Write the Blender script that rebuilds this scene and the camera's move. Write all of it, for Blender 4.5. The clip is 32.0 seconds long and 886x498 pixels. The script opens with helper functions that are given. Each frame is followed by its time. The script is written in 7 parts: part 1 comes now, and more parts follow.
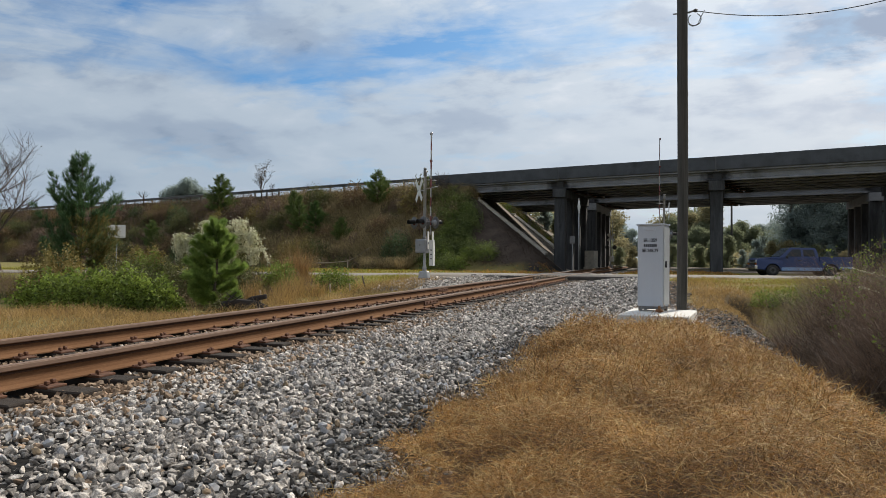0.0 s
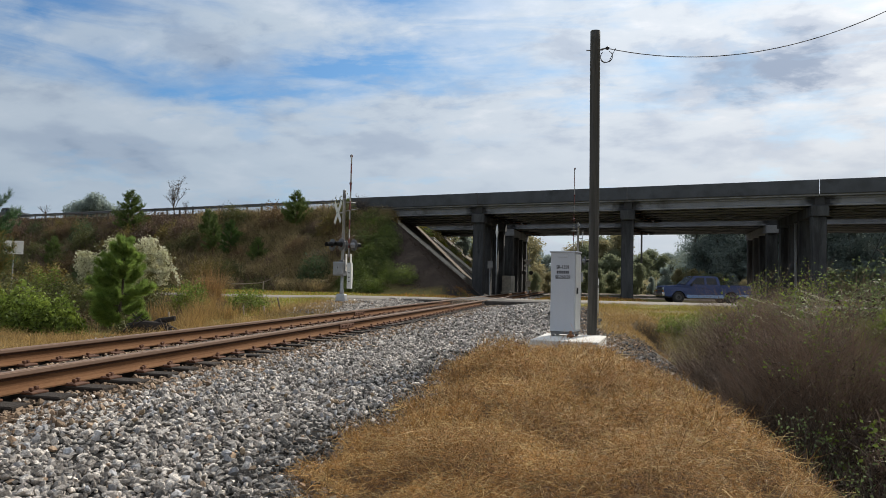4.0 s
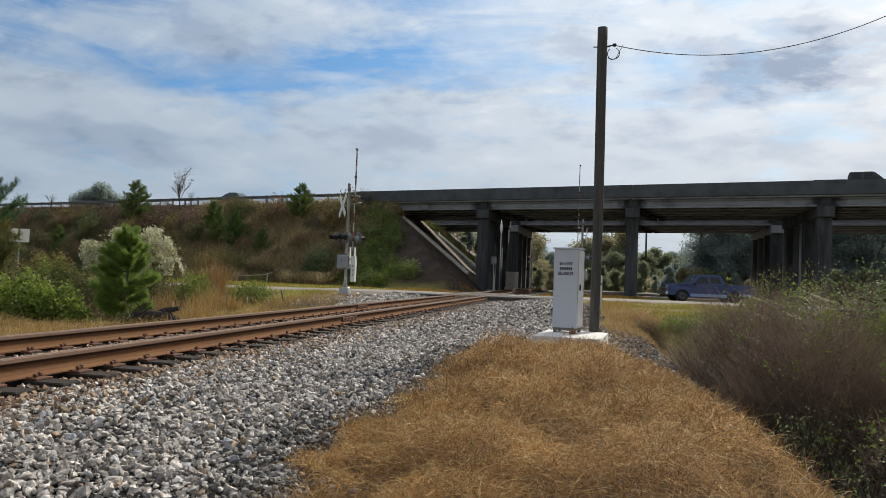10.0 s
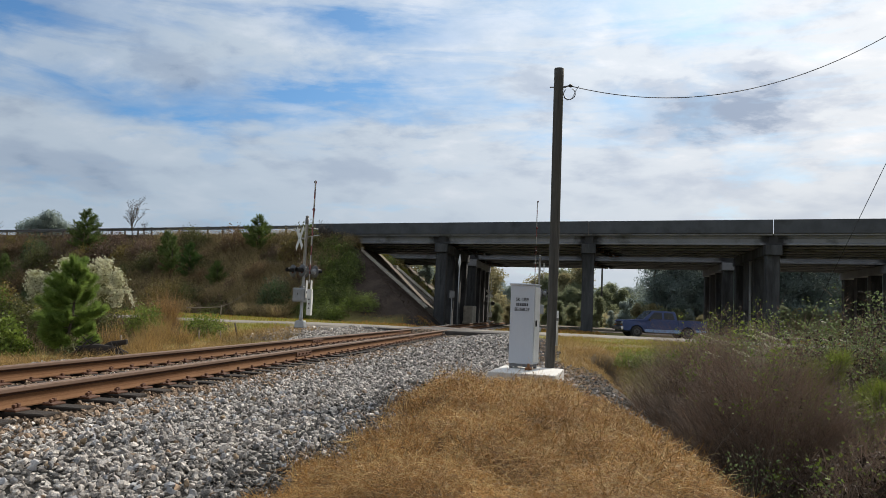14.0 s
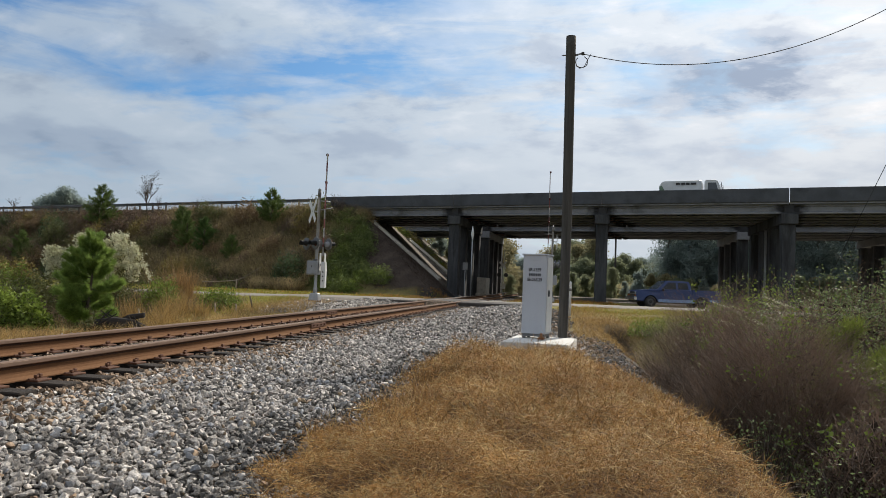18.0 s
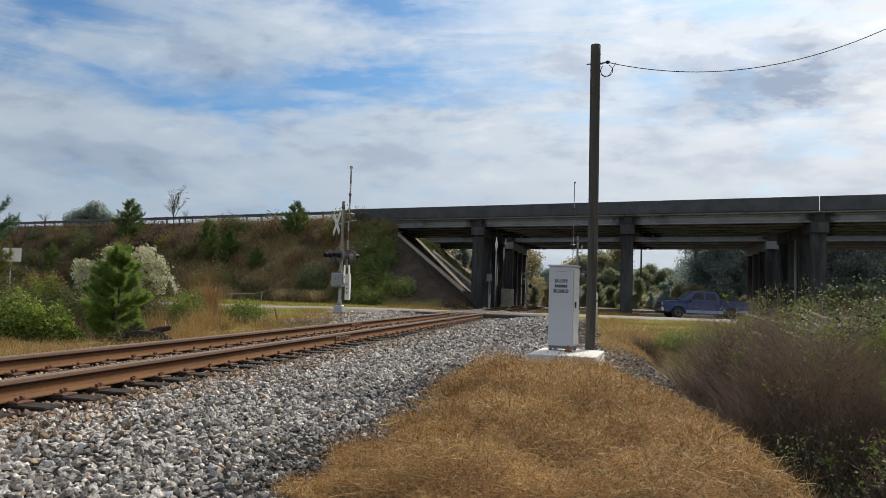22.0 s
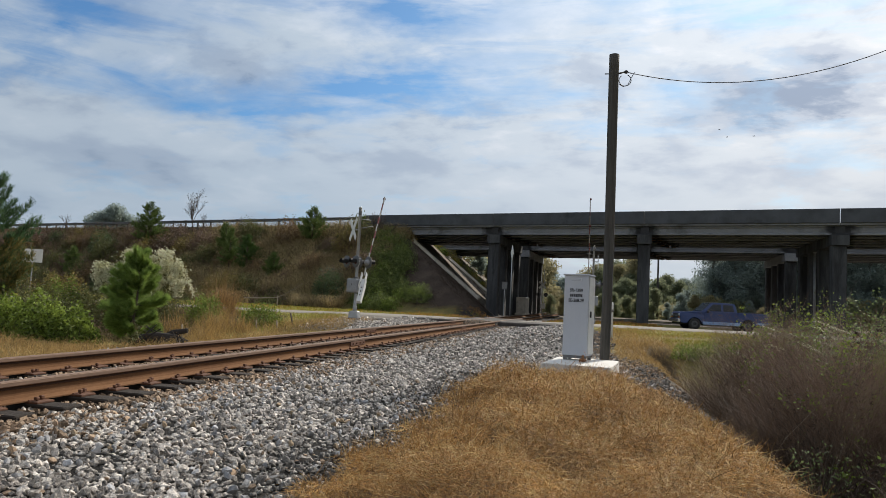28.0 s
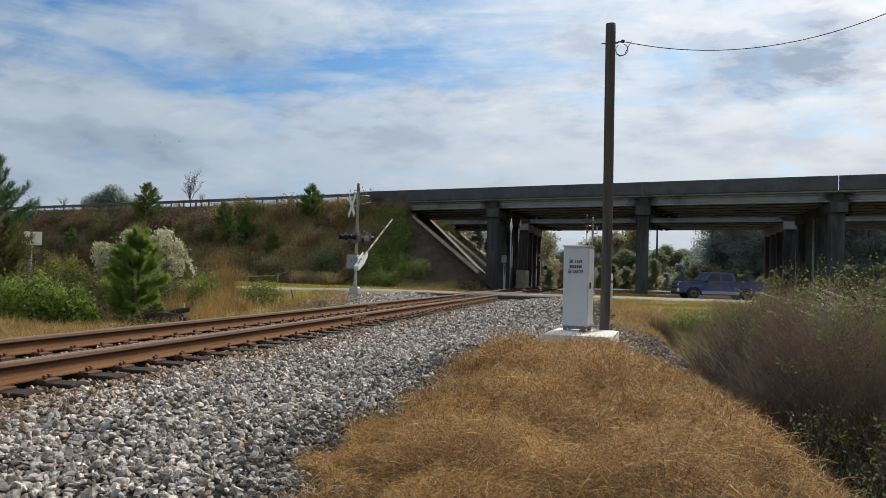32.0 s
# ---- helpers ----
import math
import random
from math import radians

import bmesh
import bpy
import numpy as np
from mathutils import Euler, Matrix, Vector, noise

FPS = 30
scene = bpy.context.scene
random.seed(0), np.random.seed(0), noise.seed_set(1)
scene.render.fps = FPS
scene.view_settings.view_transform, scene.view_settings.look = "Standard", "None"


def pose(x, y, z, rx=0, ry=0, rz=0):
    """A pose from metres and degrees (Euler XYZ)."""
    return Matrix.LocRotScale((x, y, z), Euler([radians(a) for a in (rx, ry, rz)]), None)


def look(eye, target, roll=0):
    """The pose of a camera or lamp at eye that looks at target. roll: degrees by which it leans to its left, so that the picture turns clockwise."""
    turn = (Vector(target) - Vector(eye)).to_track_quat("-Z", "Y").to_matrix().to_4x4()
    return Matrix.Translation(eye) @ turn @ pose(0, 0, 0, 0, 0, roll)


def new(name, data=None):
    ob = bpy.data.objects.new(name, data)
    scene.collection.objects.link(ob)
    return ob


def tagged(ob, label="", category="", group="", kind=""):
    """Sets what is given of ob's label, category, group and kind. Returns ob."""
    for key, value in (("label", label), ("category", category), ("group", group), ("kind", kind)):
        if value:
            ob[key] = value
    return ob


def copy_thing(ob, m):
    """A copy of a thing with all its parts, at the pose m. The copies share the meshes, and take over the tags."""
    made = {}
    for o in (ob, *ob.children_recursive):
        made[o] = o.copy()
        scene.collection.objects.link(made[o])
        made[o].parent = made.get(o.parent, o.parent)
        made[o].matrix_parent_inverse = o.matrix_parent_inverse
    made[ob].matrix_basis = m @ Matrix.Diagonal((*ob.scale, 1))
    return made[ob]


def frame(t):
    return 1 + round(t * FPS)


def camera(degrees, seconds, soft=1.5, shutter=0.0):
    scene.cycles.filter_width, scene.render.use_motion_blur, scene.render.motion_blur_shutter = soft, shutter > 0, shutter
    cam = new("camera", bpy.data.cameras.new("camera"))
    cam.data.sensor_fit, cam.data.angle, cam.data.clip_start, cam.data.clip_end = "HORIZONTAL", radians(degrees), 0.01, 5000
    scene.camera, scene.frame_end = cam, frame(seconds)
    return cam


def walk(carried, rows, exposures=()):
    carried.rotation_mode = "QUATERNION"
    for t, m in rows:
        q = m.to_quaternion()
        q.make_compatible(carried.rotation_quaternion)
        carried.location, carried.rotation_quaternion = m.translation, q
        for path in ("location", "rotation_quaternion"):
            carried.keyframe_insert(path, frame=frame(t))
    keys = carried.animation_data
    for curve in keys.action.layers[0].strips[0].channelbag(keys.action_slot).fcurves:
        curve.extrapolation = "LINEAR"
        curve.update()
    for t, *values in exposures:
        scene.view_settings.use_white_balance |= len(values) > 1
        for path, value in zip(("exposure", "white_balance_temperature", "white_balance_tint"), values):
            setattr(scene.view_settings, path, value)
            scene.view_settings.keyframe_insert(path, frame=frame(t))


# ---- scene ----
# world: y runs along the railway, z = 0 is the top of the rails at the crossing
import collections
import itertools

PATH = [
    (0, -0.092, 0.004, 0.861, 17.725, 0.671, -0.426),
    (0.5, -0.072, 0.025, 0.863, 17.973, 1.740, 0.817),
    (1, -0.070, 0.010, 0.851, 16.736, 1.779, 0.158),
    (1.5, -0.070, 0.007, 0.836, 15.644, 2.464, -0.599),
    (2, -0.079, 0.012, 0.840, 14.168, 2.600, -1.162),
    (2.5, -0.072, -0.005, 0.847, 11.164, 2.345, -0.524),
    (4.5, -0.019, -0.014, 0.891, 11.062, 3.103, -1.641),
    (5, -0.011, -0.012, 0.904, 9.512, 4.164, -2.084),
    (5.5, -0.015, -0.012, 0.909, 8.891, 4.455, -2.276),
    (6, -0.007, -0.026, 0.891, 8.109, 2.921, -2.736),
    (6.5, 0.006, 0.015, 0.884, 9.536, 2.670, -2.299),
    (7, 0.004, -0.012, 0.876, 9.882, 1.491, -1.642),
    (7.5, -0.003, -0.015, 0.882, 10.063, 1.070, -1.818),
    (8, -0.004, -0.006, 0.883, 9.922, 1.483, -1.890),
    (8.5, -0.000, -0.013, 0.878, 9.764, 2.338, -1.954),
    (9, 0.000, 0.000, 0.879, 10.124, 1.824, -1.766),
    (9.5, 0.001, -0.014, 0.869, 10.747, 1.950, -1.716),
    (10, -0.011, -0.037, 0.867, 11.550, 2.222, -2.215),
    (10.5, -0.017, -0.038, 0.880, 11.904, 3.132, -2.189),
    (11, -0.013, -0.053, 0.896, 11.078, 4.525, -2.322),
    (11.5, -0.015, -0.031, 0.899, 10.142, 5.081, -2.604),
    (12, -0.017, -0.045, 0.912, 10.796, 5.478, -2.887),
    (12.5, -0.019, -0.031, 0.910, 10.862, 5.529, -2.815),
    (13, 0.002, -0.021, 0.897, 9.524, 6.194, -2.325),
    (13.5, 0.005, -0.006, 0.898, 9.711, 4.974, -2.731),
    (14, 0.016, -0.012, 0.905, 8.191, 5.045, -2.650),
    (14.5, 0.026, -0.038, 0.896, 6.499, 4.934, -2.107),
    (16.5, 0.035, -0.039, 0.898, 7.777, 3.845, -2.365),
    (17, 0.033, -0.048, 0.886, 7.846, 3.896, -2.159),
    (17.5, 0.027, -0.029, 0.886, 7.902, 3.405, -2.197),
    (18, 0.038, -0.034, 0.877, 9.284, 2.775, -2.193),
    (18.5, 0.024, -0.013, 0.880, 9.993, 3.018, -1.693),
    (19, 0.029, -0.022, 0.878, 8.773, 1.663, -1.357),
    (19.5, 0.027, -0.033, 0.873, 9.926, 2.019, -1.089),
    (20, 0.024, -0.028, 0.876, 9.587, 2.881, -1.307),
    (20.5, 0.026, -0.054, 0.887, 9.714, 3.449, -1.242),
    (21, 0.030, -0.040, 0.877, 10.130, 3.519, -1.177),
    (21.5, 0.025, -0.000, 0.888, 10.561, 3.142, -1.976),
    (22, -0.007, 0.084, 0.884, 11.192, 3.627, -1.944),
    (22.5, 0.023, 0.009, 0.887, 11.370, 3.467, -2.422),
    (23, 0.021, -0.016, 0.882, 11.397, 3.463, -2.184),
    (23.5, 0.015, -0.019, 0.884, 11.375, 3.594, -2.163),
    (24, 0.021, -0.024, 0.885, 11.312, 3.688, -1.908),
    (24.5, 0.014, -0.029, 0.890, 11.584, 3.657, -2.001),
    (25, 0.019, -0.028, 0.883, 11.685, 3.661, -2.088),
    (25.5, 0.023, -0.041, 0.881, 11.881, 3.849, -2.223),
    (27.5, 0.008, 0.001, 0.881, 12.369, 3.653, -2.508),
    (28, 0.004, 0.051, 0.889, 12.409, 4.143, -2.873),
    (28.5, -0.039, 0.165, 0.899, 11.007, 3.398, -2.633),
    (29, 0.010, 0.053, 0.869, 11.496, 3.170, -2.257),
    (29.5, 0.008, 0.049, 0.871, 10.346, 1.744, -1.690),
    (30, -0.024, 0.111, 0.882, 10.778, 2.273, -1.741),
    (30.5, 0.016, 0.036, 0.869, 11.483, 2.227, -2.065),
    (31, 0.013, 0.021, 0.865, 12.462, 2.383, -2.137),
    (31.5, 0.009, 0.006, 0.874, 12.368, 2.521, -1.999),
    (32, 0.009, 0.007, 0.862, 12.394, 2.139, -1.761),
]
cam = camera(63.82, 32.0, soft=0.5)
walk(cam, [(t, pose(x, y, z, 90 + pitch, roll, yaw)) for t, x, y, z, yaw, pitch, roll in PATH])

# ---- light ----
SUN_AZ, SUN_EL = 70.0, 38.0     # degrees from +x towards +y, and above the horizon


def sky_world():
    w = bpy.data.worlds.new("sky")
    scene.world = w
    w.use_nodes = True
    nt = w.node_tree
    nt.nodes.clear()
    N, L = nt.nodes.new, nt.links.new
    out, bg = N("ShaderNodeOutputWorld"), N("ShaderNodeBackground")
    sky = N("ShaderNodeTexSky")
    sky.sky_type, sky.sun_disc = "NISHITA", False
    sky.sun_elevation, sky.sun_rotation = radians(SUN_EL), radians(90 - SUN_AZ)
    sky.air_density, sky.dust_density, sky.ozone_density = 1.0, 1.2, 1.5
    co = N("ShaderNodeTexCoord")
    sep = N("ShaderNodeSeparateXYZ")
    L(co.outputs["Generated"], sep.inputs[0])

    def math_(op, a, b=None, clamp=False):
        m = N("ShaderNodeMath")
        m.operation, m.use_clamp = op, clamp
        for k, v in enumerate((a, b)):
            if v is None:
                continue
            if isinstance(v, (int, float)):
                m.inputs[k].default_value = v
            else:
                L(v, m.inputs[k])
        return m.outputs[0]

    # the cloud deck: directions carried up to a flat layer
    up = math_("MAXIMUM", sep.outputs[2], 0.0)
    den = math_("ADD", up, 0.24)
    px, py = math_("DIVIDE", sep.outputs[0], den), math_("DIVIDE", sep.outputs[1], den)
    com = N("ShaderNodeCombineXYZ")
    L(px, com.inputs[0]), L(py, com.inputs[1])

    def noise_(scale, sx, sy, rot, off, detail, rough, dist):
        mp = N("ShaderNodeMapping")
        mp.inputs["Location"].default_value = (off, off * 0.7, 0)
        mp.inputs["Rotation"].default_value = (0, 0, radians(rot))
        mp.inputs["Scale"].default_value = (sx, sy, 1)
        L(com.outputs[0], mp.inputs[0])
        n = N("ShaderNodeTexNoise")
        n.inputs["Scale"].default_value, n.inputs["Detail"].default_value = scale, detail
        n.inputs["Roughness"].default_value, n.inputs["Distortion"].default_value = rough, dist
        L(mp.outputs[0], n.inputs["Vector"])
        return n.outputs["Fac"]

    def ramp(fac, stops):
        r = N("ShaderNodeValToRGB")
        r.color_ramp.interpolation = "EASE"
        els = r.color_ramp.elements
        while len(els) < len(stops):
            els.new(0.5)
        for e, (p, c) in zip(els, stops):
            e.position, e.color = p, (*c, 1)
        L(fac, r.inputs[0])
        return r.outputs[0]

    def mix(fac, a, b, kind="MIX"):
        m = N("ShaderNodeMix")
        m.data_type, m.blend_type = "RGBA", kind
        for s, v in ((0, fac), (6, a), (7, b)):
            if isinstance(v, (int, float)):
                m.inputs[s].default_value = v
            elif isinstance(v, tuple):
                m.inputs[s].default_value = (*v, 1)
            else:
                L(v, m.inputs[s])
        return m.outputs[2]

    # azimuth from +y towards +x and elevation, in degrees, with ragged edges
    nrm = N("ShaderNodeVectorMath")
    nrm.operation = "NORMALIZE"
    L(co.outputs["Generated"], nrm.inputs[0])
    sn = N("ShaderNodeSeparateXYZ")
    L(nrm.outputs[0], sn.inputs[0])
    az = math_("MULTIPLY", math_("ARCTAN2", sn.outputs[0], sn.outputs[1]), 57.2958)
    el = math_("MULTIPLY", math_("ARCSINE", sn.outputs[2]), 57.2958)
    rag = noise_(4.2, 0.8, 1.2, 8, 2.3, 7, 0.62, 0.2)
    rag2 = noise_(2.4, 1.0, 1.0, -20, 7.7, 6, 0.6, 0.2)
    azw = math_("ADD", az, math_("MULTIPLY", math_("SUBTRACT", rag2, 0.5), 12.0))
    elw = math_("ADD", el, math_("MULTIPLY", math_("SUBTRACT", rag, 0.5), 6.5))

    def patch(a, e, w, h, amount):
        u = math_("DIVIDE", math_("SUBTRACT", azw, a), w)
        v = math_("DIVIDE", math_("SUBTRACT", elw, e), h)
        q = math_("ADD", math_("MULTIPLY", u, u), math_("MULTIPLY", v, v))
        return math_("MULTIPLY", math_("EXPONENT", math_("MULTIPLY", q, -1.0)), amount)

    def total(ps):
        out_ = patch(*ps[0])
        for p in ps[1:]:
            out_ = math_("ADD", out_, patch(*p))
        return out_

    ae = N("ShaderNodeCombineXYZ")
    L(math_("MULTIPLY", az, 0.1), ae.inputs[0]), L(math_("MULTIPLY", el, 0.1), ae.inputs[1])
    sm = N("ShaderNodeMapping")
    sm.inputs["Rotation"].default_value = (0, 0, radians(-7))
    sm.inputs["Scale"].default_value = (0.5, 3.2, 1)
    L(ae.outputs[0], sm.inputs[0])
    sn2 = N("ShaderNodeTexNoise")
    sn2.inputs["Scale"].default_value, sn2.inputs["Detail"].default_value, sn2.inputs["Roughness"].default_value, sn2.inputs["Distortion"].default_value = 1.3, 8, 0.58, 0.35
    L(sm.outputs[0], sn2.inputs["Vector"])
    streak = ramp(sn2.outputs["Fac"], [(0.46, (0, 0, 0)), (0.68, (1, 1, 1))])
    high = N("ShaderNodeMapRange")
    high.inputs[1].default_value, high.inputs[2].default_value = 9.0, 15.0
    L(el, high.inputs[0])
    streak = math_("MULTIPLY", streak, math_("MULTIPLY", high.outputs[0], 0.5))
    gaps = total([(-31, 14.6, 10, 1.5, 0.95), (-18, 16.6, 7, 1.5, 0.95), (-6, 16.9, 4, 1.0, 0.55), (-14, 22, 9, 1.8, 0.8), (-41, 20, 9, 3.0, 0.5), (6, 16.3, 3, 1.3, 0.55), (3, 24, 12, 2.0, 0.4), (-60, 22, 16, 5, 0.6), (60, 25, 20, 5, 0.5)])
    darks = total([(13, 16.3, 6, 2.2, 1.15), (16, 15.6, 3.5, 1.2, 0.4), (-37, 10.5, 9, 3.0, 0.3), (-20, 11, 8, 1.8, 0.3), (22, 12, 5, 1.5, 0.4), (-48, 13, 8, 3, 0.3), (0, 12, 6, 1.2, 0.25)])
    lumps = noise_(2.4, 1.0, 0.9, -10, 9.2, 5, 0.5, 0.15)
    fine = noise_(9.0, 0.8, 1.1, 15, 4.2, 8, 0.6, 0.2)
    thin = ramp(math_("ADD", math_("MULTIPLY", lumps, 0.6), math_("MULTIPLY", fine, 0.4)), [(0.34, (0, 0, 0)), (0.5, (1, 1, 1)), (0.7, (1, 1, 1))])
    dens = math_("SUBTRACT", math_("ADD", math_("MULTIPLY", thin, 0.36), 0.70), math_("ADD", math_("MULTIPLY", gaps, 0.85), streak), True)
    shade = noise_(3.1, 1.0, 0.9, 12, 1.7, 6, 0.52, 0.15)
    soft = noise_(1.5, 1.0, 0.9, 25, 3.3, 4, 0.42, 0.1)
    calm = math_("ADD", math_("MULTIPLY", soft, 0.5), math_("MULTIPLY", shade, 0.5))
    busy = math_("ADD", math_("MULTIPLY", shade, 0.62), math_("MULTIPLY", fine, 0.38))
    tone = math_("ADD", math_("MULTIPLY", busy, high.outputs[0]), math_("MULTIPLY", calm, math_("SUBTRACT", 1.0, high.outputs[0])))
    tone = math_("SUBTRACT", tone, math_("MULTIPLY", darks, 0.24))
    body = ramp(tone, [(0.25, (0.36, 0.44, 0.57)), (0.38, (0.60, 0.67, 0.77)), (0.50, (0.78, 0.84, 0.90)), (0.63, (0.95, 0.97, 1.0))])
    # haze towards the horizon, and brightness round the sun behind thin cloud
    haze = ramp(sep.outputs[2], [(0.0, (1, 1, 1)), (0.09, (0.75, 0.75, 0.75)), (0.2, (0.0, 0.0, 0.0))])
    body = mix(math_("MULTIPLY", haze, 0.55), body, (0.62, 0.71, 0.79))
    dens = math_("MAXIMUM", dens, math_("MULTIPLY", haze, 0.95))
    sd = Vector((math.cos(radians(SUN_AZ)) * math.cos(radians(SUN_EL)), math.sin(radians(SUN_AZ)) * math.cos(radians(SUN_EL)), math.sin(radians(SUN_EL))))
    dot = N("ShaderNodeVectorMath")
    dot.operation = "DOT_PRODUCT"
    dot.inputs[1].default_value = sd
    L(nrm.outputs[0], dot.inputs[0])
    glow = math_("POWER", math_("MAXIMUM", dot.outputs["Value"], 0.0), 5.0)
    bright = math_("ADD", 0.67, math_("MULTIPLY", glow, 0.55))
    lit = mix(1.0, body, bright, "MULTIPLY")
    blue = mix(1.0, sky.outputs[0], (SKY_GAIN * 0.66, SKY_GAIN, SKY_GAIN * 1.22), "MULTIPLY")
    col = mix(dens, blue, lit)
    # whiter towards the sun, bluer away from it
    side = N("ShaderNodeMapRange")
    side.inputs[1].default_value, side.inputs[2].default_value = -26.0, 20.0
    L(az, side.inputs[0])
    col = mix(1.0, col, mix(side.outputs[0], (0.83, 0.91, 1.0), (1.04, 1.005, 0.985)), "MULTIPLY")
    L(col, bg.inputs[0])
    bg.inputs[1].default_value = 1.0
    L(bg.outputs[0], out.inputs[0])


SKY_GAIN = 0.085
sky_world()
sun_data = bpy.data.lights.new("sun", "SUN")
sun_data.energy, sun_data.angle, sun_data.color = 4.4, radians(0.8), (1.0, 0.92, 0.80)
sun = new("sun", sun_data)
sun.matrix_world = look((0, 0, 60), Vector((0, 0, 60)) - Vector((math.cos(radians(SUN_AZ)) * math.cos(radians(SUN_EL)), math.sin(radians(SUN_AZ)) * math.cos(radians(SUN_EL)), math.sin(radians(SUN_EL)))))
scene.view_settings.exposure = 0.0

# ---- materials ----


def material(name, base, rough=0.7, metal=0.0, second=None, amount=0.5, scale=6.0, fine=60.0, bump=0.2, bump_size=0.01, stretch=(1, 1, 1),
             rand=0.0, island=0.0, stain=None, stain_scale=0.8, stain_cut=0.55, trans=0.0, spec=0.5, grain=0.35):
    """A surface with variation at two scales, optional stains and per-piece variation."""
    m = bpy.data.materials.new(name)
    m.use_nodes = True
    nt = m.node_tree
    N, L = nt.nodes.new, nt.links.new
    b = nt.nodes["Principled BSDF"]
    b.inputs["Roughness"].default_value, b.inputs["Metallic"].default_value = rough, metal
    b.inputs["Specular IOR Level"].default_value = spec
    co = N("ShaderNodeTexCoord")
    mp = N("ShaderNodeMapping")
    mp.inputs["Scale"].default_value = stretch
    L(co.outputs["Object"], mp.inputs[0])

    def tex(sc, det=5, ro=0.6):
        n = N("ShaderNodeTexNoise")
        n.inputs["Scale"].default_value, n.inputs["Detail"].default_value, n.inputs["Roughness"].default_value = sc, det, ro
        L(mp.outputs[0], n.inputs["Vector"])
        return n.outputs["Fac"]

    def remap(fac, a, b_, lo, hi):
        r = N("ShaderNodeMapRange")
        for k, v in zip((1, 2, 3, 4), (a, b_, lo, hi)):
            r.inputs[k].default_value = v
        L(fac, r.inputs[0])
        return r.outputs[0]

    def mix(fac, a, c, kind="MIX"):
        x = N("ShaderNodeMix")
        x.data_type, x.blend_type = "RGBA", kind
        for s, v in ((0, fac), (6, a), (7, c)):
            if isinstance(v, (int, float)):
                x.inputs[s].default_value = v
            elif isinstance(v, tuple):
                x.inputs[s].default_value = (*v, 1)
            else:
                L(v, x.inputs[s])
        return x.outputs[2]

    second = second or tuple(c * 0.6 for c in base)
    large, small = tex(scale), tex(fine, 4, 0.65)
    col = mix(remap(large, 0.35, 0.65, 0.0, amount), base, second)
    col = mix(grain, col, remap(small, 0.25, 0.75, 0.35, 1.5), "MULTIPLY")
    if stain:
        col = mix(remap(tex(stain_scale, 6, 0.65), stain_cut, stain_cut + 0.12, 0.0, 0.85), col, stain)
    if rand or island:
        src = N("ShaderNodeObjectInfo").outputs["Random"] if rand else N("ShaderNodeNewGeometry").outputs["Random Per Island"]
        k = rand or island
        col = mix(1.0, col, remap(src, 0, 1, 1 - k, 1 + k), "MULTIPLY")
    L(col, b.inputs["Base Color"])
    if bump:
        bm_ = N("ShaderNodeBump")
        bm_.inputs["Strength"].default_value, bm_.inputs["Distance"].default_value = bump, bump_size
        L(small, bm_.inputs["Height"])
        L(bm_.outputs[0], b.inputs["Normal"])
    if trans:
        tr = N("ShaderNodeBsdfTranslucent")
        L(col, tr.inputs["Color"])
        ms = N("ShaderNodeMixShader")
        ms.inputs[0].default_value = trans
        L(b.outputs[0], ms.inputs[1]), L(tr.outputs[0], ms.inputs[2])
        L(ms.outputs[0], nt.nodes["Material Output"].inputs["Surface"])
    return m


M = {}
M["rail"] = material("rusted_rail", (0.195, 0.103, 0.053), 0.95, 0.0, (0.14, 0.07, 0.035), 0.7, 3, 90, 0.3, 0.004, stretch=(1, 0.25, 1), spec=0.12)
# rust darkened to paint the shade below the rail head
M["rail_shade"] = material("shade_dark_rail_rust", (0.034, 0.015, 0.008), 0.9, 0.0, (0.024, 0.011, 0.006), 0.8, 3, 90, 0.3, 0.003, stretch=(1, 0.25, 1), spec=0.15)
M["rail_top"] = material("worn_rail_head", (0.20, 0.125, 0.085), 0.8, 0.0, (0.145, 0.085, 0.055), 0.7, 4, 60, 0.1, 0.002, stretch=(1, 0.1, 1))
M["rust"] = material("dark_rust", (0.155, 0.066, 0.032), 0.85, 0.0, (0.08, 0.033, 0.018), 0.8, 9, 80, 0.3, 0.004)
M["tie"] = material("creosoted_timber", (0.020, 0.014, 0.010), 0.95, 0.0, (0.036, 0.026, 0.019), 0.7, 4, 70, 0.6, 0.01, stretch=(0.5, 6, 6), rand=0.35)
M["stone"] = material("granite_ballast", (0.66, 0.605, 0.545), 0.9, 0.0, (0.16, 0.145, 0.13), 0.85, 24, 190, 0.9, 0.008, island=0.68, grain=0.85)
M["stone_warm"] = material("rusty_ballast", (0.38, 0.275, 0.185), 0.9, 0.0, (0.16, 0.105, 0.066), 0.8, 22, 160, 0.5, 0.006, island=0.5)
M["concrete"] = material("weathered_concrete", (0.27, 0.275, 0.29), 0.88, 0.0, (0.2, 0.205, 0.215), 0.8, 0.9, 30, 0.25, 0.01, stain=(0.09, 0.088, 0.085), stain_scale=0.35, stain_cut=0.56)
# darker, bluer tone than the girders, for parapets and abutments
M["concrete_dark"] = material("dark_grey_concrete", (0.092, 0.099, 0.111), 0.9, 0.0, (0.057, 0.061, 0.068), 0.9, 0.8, 30, 0.3, 0.01, stain=(0.04, 0.042, 0.046), stain_scale=0.5)
